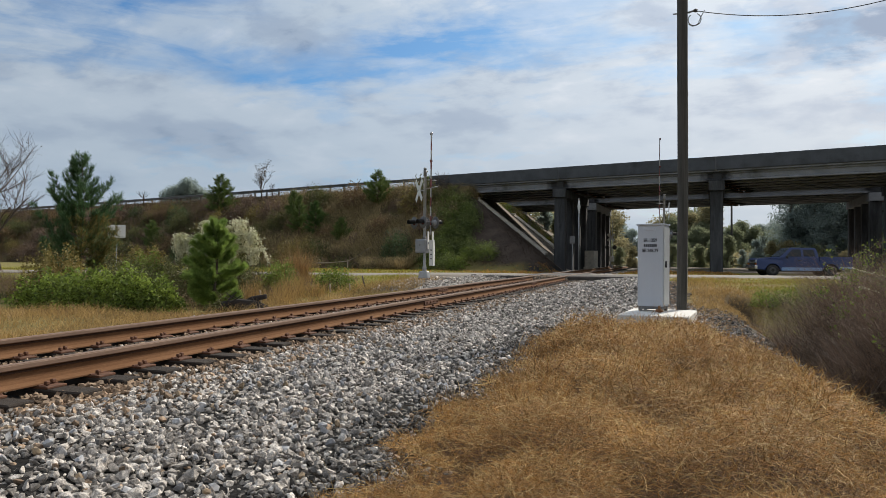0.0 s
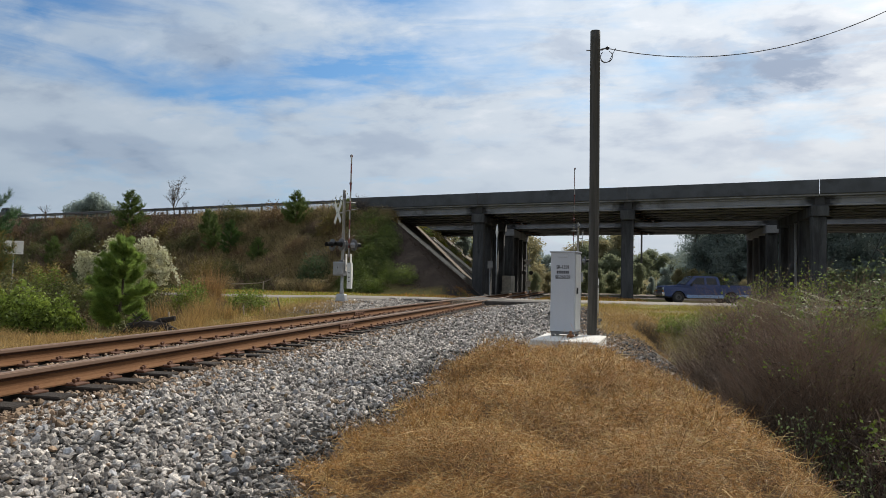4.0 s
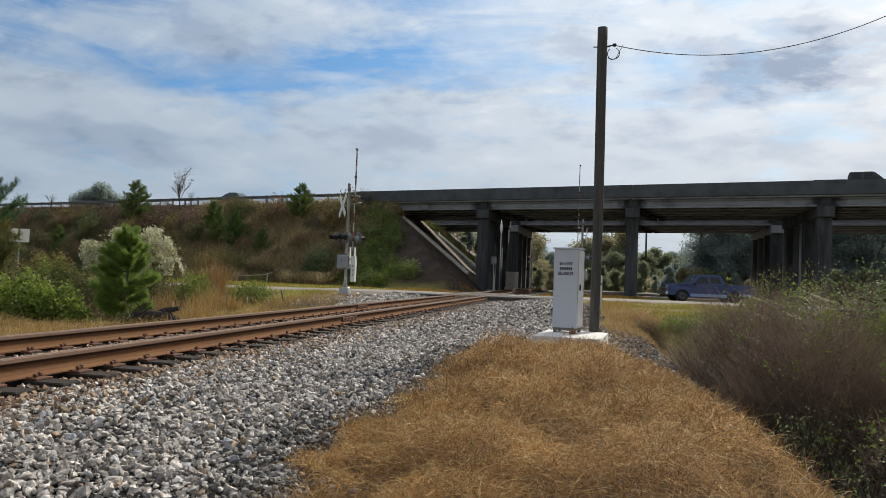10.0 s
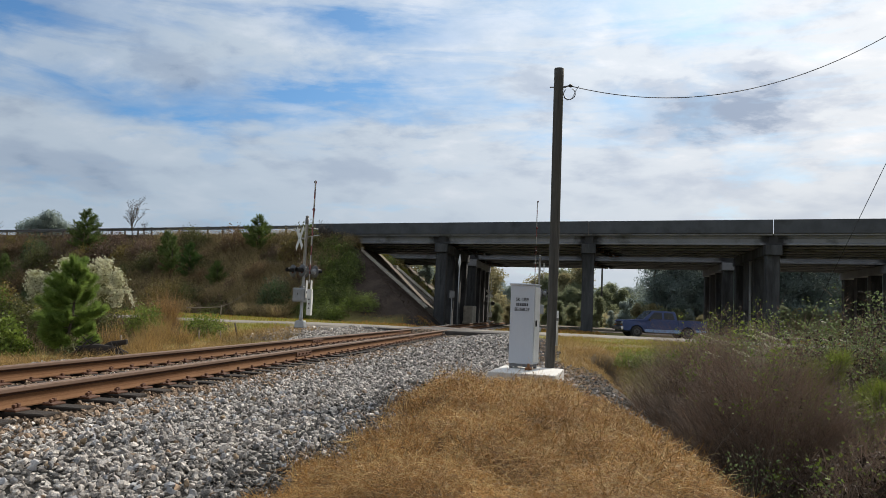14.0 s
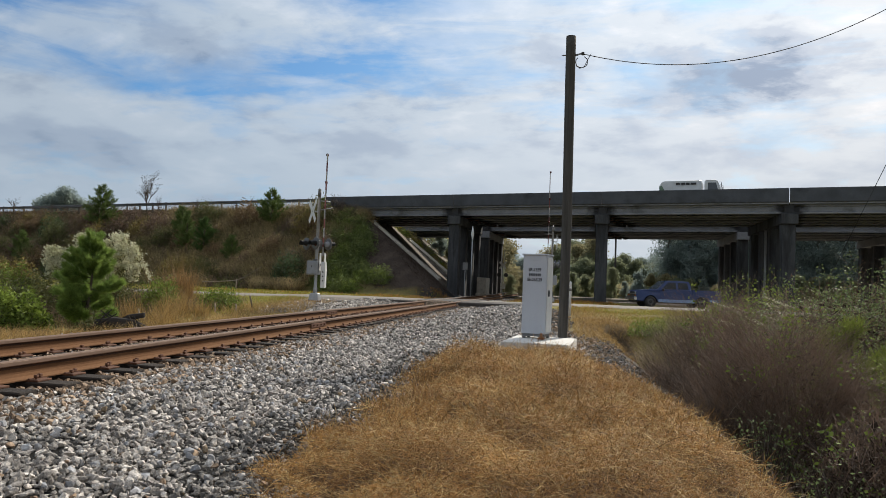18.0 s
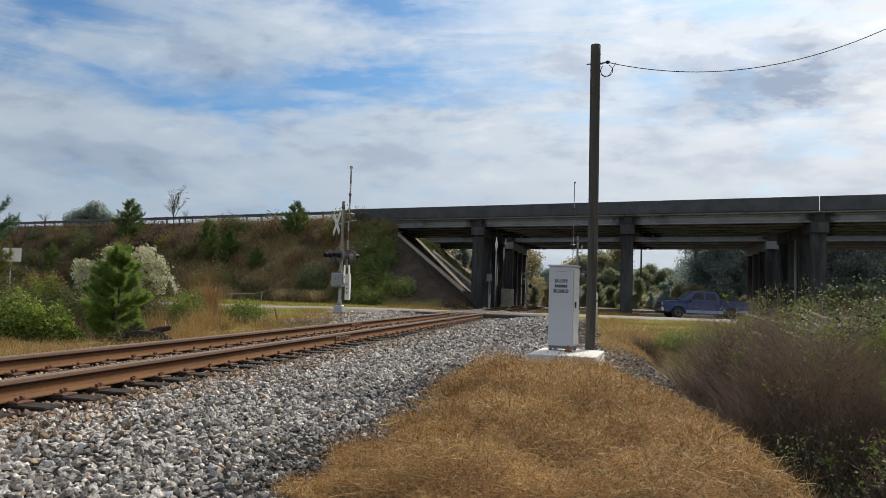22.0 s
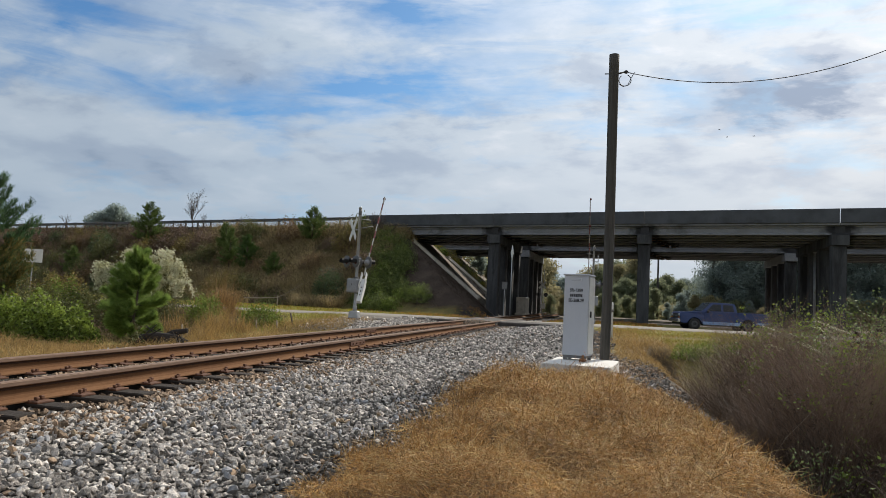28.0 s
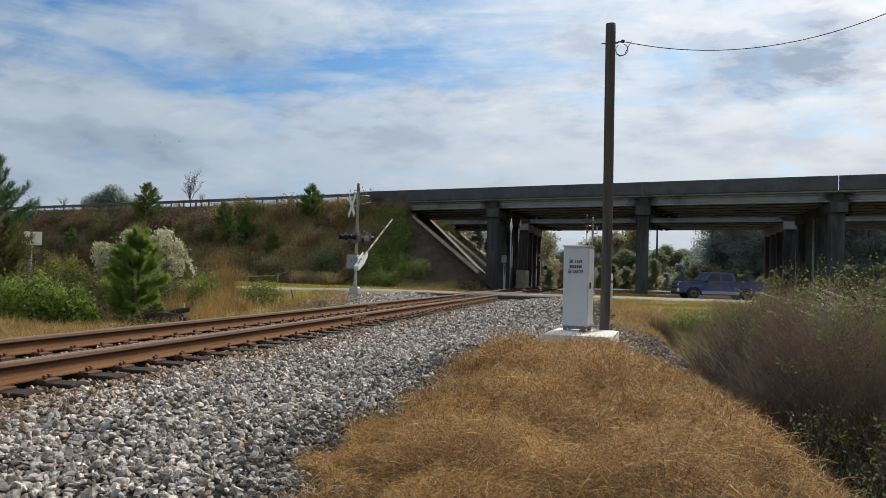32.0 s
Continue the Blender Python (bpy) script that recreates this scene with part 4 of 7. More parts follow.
    part("service_cable", tube(pts, 0.009, 6), M["black"], p, "sagging black cable")
    return p


power_pole()


def guy_line():
    z = float(ground_z(3.85, 14.0))
    x = 5.69 - (2.98 - z) * 0.448
    g = thing("guy_wire", pose(x, 14.0, z), "taut steel guy wire rising out of the thicket", "guy wire")
    part("wire_strand", tube([(-0.045, 0, -0.1), (4.66, 0, 10.4)], 0.006, 6), M["black"], g)
    part("anchor_rod", rod((-0.1, 0, -0.3), (0.16, 0, 0.36), 0.012, n=8), M["rust"], g)


guy_line()


def marker(x, y, h, mat, label):
    z = float(ground_z(x, y))
    p = thing("marker_post", pose(x, y, z), label, "marker post", "marker posts")
    part("post", lathe([(0.045, -0.2), (0.045, h - 0.06), (0.036, h - 0.02), (0.01, h)], 12), mat, p)
    part("band", lathe([(0.048, h - 0.35), (0.048, h - 0.25)], 12), M["alu_dark"], p)


marker(0.43, 26.0, 1.25, M["white"], "white plastic cable marker post in the grass")
marker(0.34, 26.4, 2.1, M["black"], "thin dark metal post beside the ditch")


def crossing_panels():
    """Rubber and timber panels between and beside the rails at the road."""
    n = 3
    cs = thing("crossing_surface", Matrix(), "dark rubber and timber crossing panels set between the rails", "crossing surface")
    for k in range(n):
        y = 35.5 + k * 2.35
        for x0, x1, dy in ((RAIL_F + 0.13, RAIL_N - 0.13, 0.0), (RAIL_N + 0.06, RAIL_N + 0.75, 0.4), (RAIL_F - 0.75, RAIL_F - 0.06, -0.3)):
            p = part("panel", box(x1 - x0, 2.33, 0.16, (0, 0, -0.075), 0.02), M["grime"], cs)
            p.location = ((x0 + x1) / 2, y + dy + 1.15, -0.012)
            for i in (-1, 1):
                for j in (-0.8, 0, 0.8):
                    part("lag_bolt", rod((i * (x1 - x0) * 0.38, j, -0.01), (i * (x1 - x0) * 0.38, j, 0.008), 0.035, n=8), M["rust"], p)
    for x, y, sx, sy in ((-3.2, 36.3, 3.3, 3.2), (-7.9, 34.6, 2.2, 1.3)):
        solid("asphalt_apron", box(sx, sy, 0.34, (x, y, -0.175), 0.07, seg=2), M["grime"], "broken oily asphalt edge beside the rails", "asphalt edge", kind="structure")


crossing_panels()


# ---- bridge surroundings ----
def slope_curbs():
    """Pale concrete edges of the paved slopes under both bridges."""
    for off, w, col in ((0.9, 0.5, "concrete_light"), (12.1, 0.9, "concrete_light")):
        top, bot = ((-17.3, 5.95) if off < 5 else (-16.2, 5.14)), (-10.6, 1.05)
        s = SKEW_EMB * off
        a = BRIDGE @ Vector((top[0] + s, off, top[1] + 0.12))
        b = BRIDGE @ Vector((bot[0] + s, off, bot[1] + 0.12))
        c = thing("slope_curb", Matrix.Translation(b), "pale stained concrete curb down the paved slope", "curb", "slope curbs")
        d = a - b
        n = 5
        for k in range(n):
            p0, p1 = d * (k / n), d * ((k + 0.985) / n)
            mid, ln = (p0 + p1) / 2, (p1 - p0).length
            rot = d.to_track_quat("X", "Z").to_matrix().to_4x4()
            part("curb_block", box(ln, w, 0.34, mid, 0.03, turn=rot), M[col], c)
        part("head_block", box(0.7, 0.6, 0.5, d + Vector((-0.2, 0, 0.05)), 0.04), M[col], c)


slope_curbs()


def sign_back(m, w, h, post, label):
    s = thing("road_sign", m, label, "road sign", "road signs")
    part("post", box(0.06, 0.05, post, (0, 0, post / 2 - 0.3), 0.006), M["alu"], s)
    part("panel", box(w, 0.012, h, (0, -0.035, post - 0.3 - h / 2), 0.004), M["white"] if w > 0.5 else M["alu_dark"], s)
    part("bolt", rod((0, -0.05, post - 0.3 - h / 2), (0, 0.03, post - 0.3 - h / 2), 0.012, n=6), M["alu_dark"], s)


sign_back(pose(-7.55, 57.2, 0.0, 0, 0, 8), 0.42, 0.62, 2.95, "small grey sign on a metal post beside the pier")
sign_back(pose(-30.2, 33.0, float(ground_z(-30.2, 33.0)) + 0.1, 0, 0, 30), 0.95, 0.72, 2.9, "white sign back on a post among the roadside brush")


def bridge_post():
    p = thing("downpipe", pose(-7.05, 57.3, 0), "tall thin pale pipe strapped beside the bridge column", "downpipe")
    part("pipe", rod((0, 0, -0.1), (0, 0, 4.5), 0.05, n=10), M["alu"], p)
    part("hopper", lathe([(0.05, 4.4), (0.06, 4.6), (0.13, 5.0), (0.02, 5.65)], 10), M["white"], p)


bridge_post()
dp = thing("downpipe", BRIDGE @ pose(14.75, 5.8, 0), "pale drain pipe standing between the bridge columns", "downpipe")
part("pipe", rod((0, 0, -0.1), (0, 0, 6.0), 0.09, n=10), M["alu"], dp)
part("hopper", lathe([(0.09, 5.9), (0.2, 6.25), (0.2, 6.5)], 10), M["alu"], dp)
w = thing("crash_wall", pose(-7.35, 69.6, -0.1, 0, 0, -12), "pale concrete crash block at the foot of the far column", "crash wall")
part("block", box(0.95, 1.2, 1.7, (0, 0, 0.85), 0.05, seg=2), M["concrete_light"], w)
part("footing", box(1.1, 1.35, 0.2, (0, 0, 0.05), 0.03), M["concrete_light"], w)


# steel darkened: the beam's backlit side is put into its colour
M["beam"] = material("backlit_steel_beam", (0.13, 0.135, 0.14), 0.7, 0.1, (0.09, 0.09, 0.09), 0.7, 3, 50, 0.1, 0.003)


def guardrail():
    """Steel beam rail on posts along the edge of the approach road."""
    g = thing("guardrail", BRIDGE, "steel guardrail in a dark backlit tone on posts along the embankment crest", "guardrail")
    prof = [(0.0, -0.155), (-0.045, -0.11), (-0.045, -0.05), (0.0, -0.015), (0.0, 0.015), (-0.045, 0.05), (-0.045, 0.11), (0.0, 0.155), (0.012, 0.155), (-0.03, 0.11), (-0.03, 0.05), (0.012, 0.015), (0.012, -0.015), (-0.03, -0.05), (-0.03, -0.11), (0.012, -0.155)]
    n = 22
    for k in range(n):
        s0, s1 = -22.2 - k * 3.81, -22.2 - (k + 1) * 3.81
        z0, z1 = 8.27 + 0.006 * (s0 + 22), 8.27 + 0.006 * (s1 + 22)
        bm = bmesh.new()
        a = [bm.verts.new((s0, 0.62 + y, z0 + z)) for y, z in prof]
        b = [bm.verts.new((s1 - 0.1, 0.62 + y, z1 + z)) for y, z in prof]
        for j in range(len(prof)):
            bm.faces.new((a[j], a[(j + 1) % len(prof)], b[(j + 1) % len(prof)], b[j]))
        bmesh.ops.recalc_face_normals(bm, faces=bm.faces)
        part("beam", bm, M["beam"], g)
        for q in (0.0, 0.5):
            s = s0 + (s1 - s0) * q
            part("post", box(0.12, 0.15, 1.2, (s, 0.76, z0 - 0.4), 0.01), M["post_wood"], g)
            part("block", box(0.12, 0.1, 0.3, (s, 0.68, z0), 0.01), M["post_wood"], g)


M["post_wood"] = material("grey_post_timber", (0.10, 0.095, 0.085), 0.9, 0, (0.09, 0.08, 0.07), 0.8, 8, 60, 0.4, 0.005)
guardrail()


def highway():
    """The carriageways on the embankment behind the guardrail."""
    for off in (0.9, FAR_BRIDGE + 0.6):
        bm = box(240, 10.6, 0.12, (-22.6 - 120 + SKEW * off, off + 5.4, DECK - 0.06), 0.02)
        bm2 = box(240, 10.6, 0.12, (49 + 120 + SKEW * off, off + 5.4, DECK - 0.06), 0.02)
        solid("highway", bm2, M["asphalt"], "asphalt highway past the end of the bridge", "road", kind="structure", m=BRIDGE)
        solid("highway", bm, M["asphalt"], "asphalt highway on the embankment", "road", kind="structure", m=BRIDGE)


highway()


def broken_branch():
    """A bent dead branch over a wire at the foot of the embankment."""
    x, y = -24.0, 50.5
    z = float(ground_z(x, y))
    b = thing("broken_branch", pose(x, y, z), "pale broken branch bent over at the foot of the slope", "branch")
    part("limb", tube([(-2.9, 0.2, 0.45), (-1.6, 0.1, 0.5), (-0.1, 0, 0.62), (0.6, 0, 0.9), (1.9, 0.1, 1.75)], 0.045, 7, 0.02), M["twig_pale"], b)
    part("stub", rod((-0.05, 0, -0.2), (0.0, 0, 0.75), 0.05, 0.04, n=8), M["twig_pale"], b)


M["twig_pale"] = material("bleached_wood", (0.36, 0.30, 0.23), 0.9, 0, (0.25, 0.2, 0.15), 0.8, 6, 60, 0.2, 0.004)
broken_branch()
st = thing("stump_post", pose(-11.9, 26.6, float(ground_z(-11.9, 26.6)), 0, -14, 0), "short leaning weathered post in the grass", "post")
part("post", rod((0, 0, -0.15), (0, 0, 0.55), 0.035, 0.03, n=8), M["bark"], st)


# ---- vehicles ----
def paint(name, base):
    m = material(name, base, 0.42, 0.0, tuple(c * 0.8 for c in base), 0.5, 2, 40, 0.02, 0.001, grain=0.08)
    m.node_tree.nodes["Principled BSDF"].inputs["Coat Weight"].default_value = 0.15
    return m


M["navy"] = paint("navy_blue_paint", (0.016, 0.042, 0.15))
M["sky_band"] = paint("light_blue_band", (0.20, 0.34, 0.60))
# paler than the side glass: sky reflection is put into the base colour
M["screen_glass"] = material("sky_pale_glass", (0.10, 0.12, 0.14), 0.03, 0.0, (0.12, 0.14, 0.16), 0.4, 3, 50, 0, spec=1.0)
M["dark_paint"] = paint("charcoal_paint", (0.025, 0.026, 0.028))
M["silver_paint"] = paint("grey_green_paint", (0.16, 0.18, 0.17))
M["white_paint"] = paint("white_truck_paint", (0.60, 0.62, 0.62))
M["leaf_paint"] = paint("green_truck_paint", (0.13, 0.21, 0.14))
M["glass"] = material("dark_glass", (0.03, 0.035, 0.04), 0.06, 0.0, (0.04, 0.045, 0.05), 0.4, 3, 50, 0, spec=0.8)
M["tyre"] = material("tyre_rubber", (0.022, 0.022, 0.022), 0.85, 0, (0.035, 0.034, 0.032), 0.6, 12, 80, 0.3, 0.004)
M["chrome"] = material("chrome", (0.55, 0.56, 0.58), 0.18, 0.9, (0.42, 0.43, 0.45), 0.4, 8, 60, 0.02, 0.001)
M["headlamp"] = material("headlamp_glass", (0.55, 0.57, 0.58), 0.1, 0.2, (0.42, 0.44, 0.45), 0.4, 30, 90, 0.1, 0.001)
M["amber"] = material("amber_glass", (0.55, 0.2, 0.03), 0.2, 0, (0.4, 0.14, 0.02), 0.4, 30, 90, 0.05, 0.001)
M["tail"] = material("tail_lamp_glass", (0.32, 0.02, 0.02), 0.2, 0, (0.22, 0.015, 0.015), 0.4, 30, 90, 0.05, 0.001)


# rim steel darkened: shade at the wheels is put into the colour
M["hub"] = material("shade_dark_wheel_steel", (0.10, 0.10, 0.105), 0.6, 0.4, (0.06, 0.06, 0.062), 0.6, 6, 60, 0.1, 0.002)


def arch(cx, r, z0, n=9):
    return [(cx + r * math.cos(a), 0.36 + r * math.sin(a)) for a in np.linspace(math.pi - 0.12, 0.12, n)]


def wheel(parent, x, y, r=0.37, w=0.24):
    q = 1 if y > 0 else -1
    wh = part("wheel", lathe([(r * 0.55, -w / 2), (r * 0.92, -w / 2), (r, -w / 2 + 0.04), (r, w / 2 - 0.04), (r * 0.92, w / 2), (r * 0.55, w / 2)], 26, m=pose(x, y, r, 90)), M["tyre"], parent, "black rubber tyre")
    part("rim", lathe([(0.03, -0.02), (r * 0.2, 0.0), (r * 0.3, -0.05), (r * 0.56, -0.02), (r * 0.58, 0.03)], 20, m=pose(x, y + q * (w / 2 - 0.02), r, 90 * q)), M["hub"], wh)


def round_edges(bm, w=0.03, seg=2, angle=35):
    es = [e for e in bm.edges if len(e.link_faces) == 2 and e.calc_face_angle(0) > radians(angle)]
    bmesh.ops.bevel(bm, geom=es, offset=w, segments=seg, affect="EDGES", profile=0.6, clamp_overlap=True)
    return bm


def pickup(m, body_mat, label, length=5.75, band=None):
    """A full-size extended-cab pickup, front towards -x, standing on z = 0."""
    v = thing("pickup_truck", m, label, "pickup truck")
    w, f, r = 0.96, 0.95, length - 1.25
    low = [(0.12, 0.42)] + arch(f, 0.45, 0.4) + [(f + 0.6, 0.4), (r - 0.6, 0.4)] + arch(r, 0.45, 0.4) + [(length - 0.1, 0.48), (length, 0.62), (length, 0.82), (3.65, 0.86), (3.62, 1.2), (1.5, 1.2), (1.3, 1.19), (0.14, 1.10), (0.03, 1.02), (0.02, 0.55)]
    body = prism(low[::-1], -w, w)
    for vt in body.verts:
        if vt.co.x < 0.2:
            vt.co.y *= 0.95
    part("body", round_edges(body, 0.02), body_mat, v)
    for y in (-1, 1):
        wall = prism([(3.66, 0.8), (length, 0.8), (length, 1.22), (3.66, 1.22)], y * w - 0.04, y * w + 0.04)
        bmesh.ops.translate(wall, vec=(0, -y * 0.045, 0), verts=wall.verts)
        part("bed_side", round_edges(wall, 0.015), body_mat, v)
        part("bed_rail", box(length - 3.7, 0.07, 0.025, ((length + 3.68) / 2, y * (w - 0.045), 1.232), 0.006), M["black"], v)
    gate = part("tailgate", box(0.06, 1.8, 0.42, (length - 0.03, 0, 1.01), 0.012), body_mat, v)
    part("latch_handle", box(0.02, 0.2, 0.07, (length + 0.006, 0, 1.02), 0.006), M["black"], gate)
    cab = prism([(1.36, 1.16), (3.62, 1.16), (3.60, 1.45), (3.52, 1.73), (3.40, 1.785), (2.2, 1.80), (2.02, 1.77)], -0.9, 0.9)
    for vt in cab.verts:
        if vt.co.z > 1.3:
            vt.co.y *= 0.97 - 0.16 * (vt.co.z - 1.3) / 0.46
    c = part("cab", round_edges(cab, 0.03), body_mat, v)

    def side_glass(pts, y):
        bm = bmesh.new()
        vs = [bm.verts.new((x, y * (0.895 - 0.144 * max(z - 1.3, 0) / 0.46 + 0.01 - 0.02 * (z > 1.3)), z)) for x, z in pts]
        fc = bm.faces.new(vs)
        bmesh.ops.solidify(bm, geom=[fc], thickness=0.012)
        return bm

    for y in (-1, 1):
        part("side_window", side_glass([(1.70, 1.24), (2.62, 1.24), (2.62, 1.68), (2.14, 1.68)], y), M["glass"], c, "dark side window")
        part("side_window", side_glass([(2.76, 1.25), (3.44, 1.25), (3.36, 1.66), (2.76, 1.68)], y), M["glass"], c, "dark rear side window")
        door = part("door", box(1.12, 0.02, 0.62, (2.1, y * (w + 0.002), 0.78), 0.008), body_mat, v)
        part("door_handle", box(0.16, 0.03, 0.04, (2.5, y * (w + 0.02), 1.0), 0.006), M["black"], door)
        part("mirror", box(0.11, 0.2, 0.17, (1.72, y * (w + 0.13), 1.2), 0.03), M["black"], v)
        if band:
            part("side_band", box(r - f - 1.0, 0.02, 0.2, ((r + f) / 2, y * (w + 0.008), 0.46), 0.006), band, v, "light blue lower band")
            part("side_band", box(length - r - 0.55, 0.014, 0.13, ((r + length) / 2 + 0.22, y * (w + 0.008), 0.55), 0.004), band, v)
        else:
            part("side_moulding", box(r - f - 1.0, 0.014, 0.06, ((r + f) / 2, y * (w + 0.008), 0.6), 0.004), M["black"], v)
        part("fender_flare", tube([(x, y * (w + 0.004), z) for x, z in arch(f, 0.455, 0)], 0.02, 6), body_mat, v)
        part("fender_flare", tube([(x, y * (w + 0.004), z) for x, z in arch(r, 0.455, 0)], 0.02, 6), body_mat, v)
    ws = bmesh.new()
    fc = ws.faces.new([ws.verts.new(p) for p in ((1.44, -0.80, 1.21), (1.44, 0.80, 1.21), (2.0, 0.70, 1.73), (2.0, -0.70, 1.73))])
    bmesh.ops.translate(ws, vec=(-0.035, 0, 0.02), verts=ws.verts)
    bmesh.ops.solidify(ws, geom=[fc], thickness=0.01)
    part("windscreen", ws, M["screen_glass"], c, "sloping windscreen with pale sky reflection in its colour")
    part("grille", box(0.05, 1.05, 0.34, (0.03, 0, 0.86), 0.015), M["black"], v)
    part("grille_bar", box(0.04, 1.7, 0.07, (-0.005, 0, 0.86), 0.01), M["chrome"], v)
    for y in (-1, 1):
        h = part("headlight", box(0.06, 0.3, 0.17, (0.03, y * 0.70, 0.93), 0.015), M["headlamp"], v, "clear rectangular headlight")
        part("turn_signal", box(0.06, 0.3, 0.08, (0.03, y * 0.70, 0.76), 0.012), M["amber"], h)
        part("tail_light", box(0.04, 0.12, 0.34, (length - 0.01, y * 0.88, 0.96), 0.01), M["tail"], v, "red tail light")
    part("front_bumper", box(0.18, 1.94, 0.24, (-0.03, 0, 0.56), 0.04, seg=2), M["chrome"], v, "chrome front bumper")
    part("rear_bumper", box(0.16, 1.86, 0.18, (length + 0.06, 0, 0.55), 0.03), M["chrome"], v)
    part("air_dam", box(0.08, 1.6, 0.16, (0.06, 0, 0.4), 0.02), M["black"], v)
    part("underbody", box(length - 0.9, 1.4, 0.22, (length / 2, 0, 0.42), 0.03), M["black"], v)
    for x in (f, r):
        for y in (-1, 1):
            wheel(v, x, y * (w - 0.13))
    return v


def sedan(m, label):
    v = thing("sedan", m, label, "car")
    low = [(0.06, 0.3)] + [(0.9 + 0.36 * math.cos(a), 0.3 + 0.36 * math.sin(a)) for a in np.linspace(math.pi - 0.1, 0.1, 8)] + [(3.3, 0.28)] + [(3.75 + 0.36 * math.cos(a), 0.3 + 0.36 * math.sin(a)) for a in np.linspace(math.pi - 0.1, 0.1, 8)] + [(4.65, 0.34), (4.7, 0.7), (4.6, 0.95), (3.9, 1.0), (1.25, 0.95), (0.2, 0.76), (0.02, 0.62)]
    part("body", round_edges(prism(low[::-1], -0.88, 0.88), 0.03), M["silver_paint"], v)
    cab = prism([(1.2, 0.93), (4.1, 0.97), (3.45, 1.36), (3.1, 1.43), (2.2, 1.44), (1.95, 1.4)], -0.8, 0.8)
    for vt in cab.verts:
        if vt.co.z > 1.2:
            vt.co.y *= 0.8
    c = part("cabin", round_edges(cab, 0.03), M["glass"], v, "dark glazed cabin")
    rf = part("roof", box(1.15, 1.16, 0.03, (2.68, 0, 1.445), 0.012), M["silver_paint"], v)
    for y in (-1, 1):
        part("roof_rail", tube([(2.05, y * 0.52, 1.46), (2.15, y * 0.52, 1.51), (3.1, y * 0.52, 1.51), (3.25, y * 0.52, 1.44)], 0.014, 6), M["black"], rf)
        part("mirror", box(0.1, 0.16, 0.12, (1.55, y * 0.95, 0.98), 0.02), M["silver_paint"], v)
        part("headlight", box(0.1, 0.35, 0.12, (0.08, y * 0.62, 0.66), 0.02), M["headlamp"], v)
        part("tail_light", box(0.06, 0.3, 0.14, (4.66, y * 0.64, 0.8), 0.02), M["tail"], v)
        for x in (0.9, 3.75):
            wheel(v, x, y * 0.76, 0.32, 0.21)
    part("front_bumper", box(0.12, 1.7, 0.16, (0.04, 0, 0.42), 0.04), M["silver_paint"], v)
    return v


def service_truck(m, label):
    """A small cab-over lorry with a chamfered hopper body."""
    v = thing("service_truck", m, label, "truck")
    part("chassis", box(5.2, 0.9, 0.2, (2.7, 0, 0.72), 0.03), M["black"], v)
    cab = prism([(0.0, 0.55), (1.55, 0.55), (1.55, 2.3), (1.4, 2.42), (0.62, 2.42), (0.42, 2.3), (0.1, 1.35), (0.0, 1.2)], -0.98, 0.98)
    c = part("cab", round_edges(cab, 0.05), M["white_paint"], v, "white cab")
    for y in (-1, 1):
        part("side_window", prism([(0.36, 1.4), (1.25, 1.4), (1.25, 2.15), (0.56, 2.15)], y * 0.98 - 0.008, y * 0.98 + 0.008), M["glass"], c)
        mir = part("mirror", box(0.08, 0.16, 0.42, (0.1, y * 1.2, 1.85), 0.03), M["black"], v)
        part("mirror_arm", tube([(0.3, y * 0.98, 2.2), (0.08, y * 1.16, 2.15), (0.08, y * 1.16, 1.5), (0.3, y * 0.98, 1.45)], 0.014, 6), M["chrome"], mir)
    ws = bmesh.new()
    fc = ws.faces.new([ws.verts.new(p) for p in ((0.07, -0.86, 1.4), (0.07, 0.86, 1.4), (0.39, 0.8, 2.22), (0.39, -0.8, 2.22))])
    bmesh.ops.solidify(ws, geom=[fc], thickness=0.012)
    part("windscreen", ws, M["glass"], c)
    hop = prism([(1.8, 0.85), (5.5, 0.85), (5.55, 1.9), (5.3, 2.3), (5.0, 2.42), (2.0, 2.42), (1.8, 2.3)], -1.02, 1.02)
    for vt in hop.verts:
        if vt.co.z > 2.35:
            vt.co.y *= 0.82
    h = part("hopper_body", round_edges(hop, 0.05), M["white_paint"], v, "white tank body")
    for y in (-1, 1):
        part("green_panel", prism([(4.75, 0.9), (5.5, 0.9), (5.52, 1.85), (5.3, 1.95)], y * 1.02 - 0.01, y * 1.02 + 0.01), M["leaf_paint"], h, "green corner panel")
        for k, (x, wd) in enumerate(((2.5, 0.5), (3.0, 0.34), (3.42, 0.4), (3.86, 0.36))):
            part("lettering_bar", box(wd, 0.01, 0.2, (x, y * 1.026, 2.08), 0.003), M["black"], h, "dark lettering bar")
        for x in (0.85, 4.4):
            wheel(v, x, y * 0.86, 0.42, 0.26)
        part("headlight", box(0.06, 0.24, 0.16, (0.02, y * 0.75, 0.85), 0.02), M["headlamp"], v)
    part("front_bumper", box(0.14, 1.9, 0.24, (0.0, 0, 0.55), 0.04), M["white_paint"], v)
    part("rear_beacon", lathe([(0.06, 0), (0.06, 0.1), (0.02, 0.14)], 10, m=pose(0.9, 0, 2.42)), M["amber"], v)
    return v


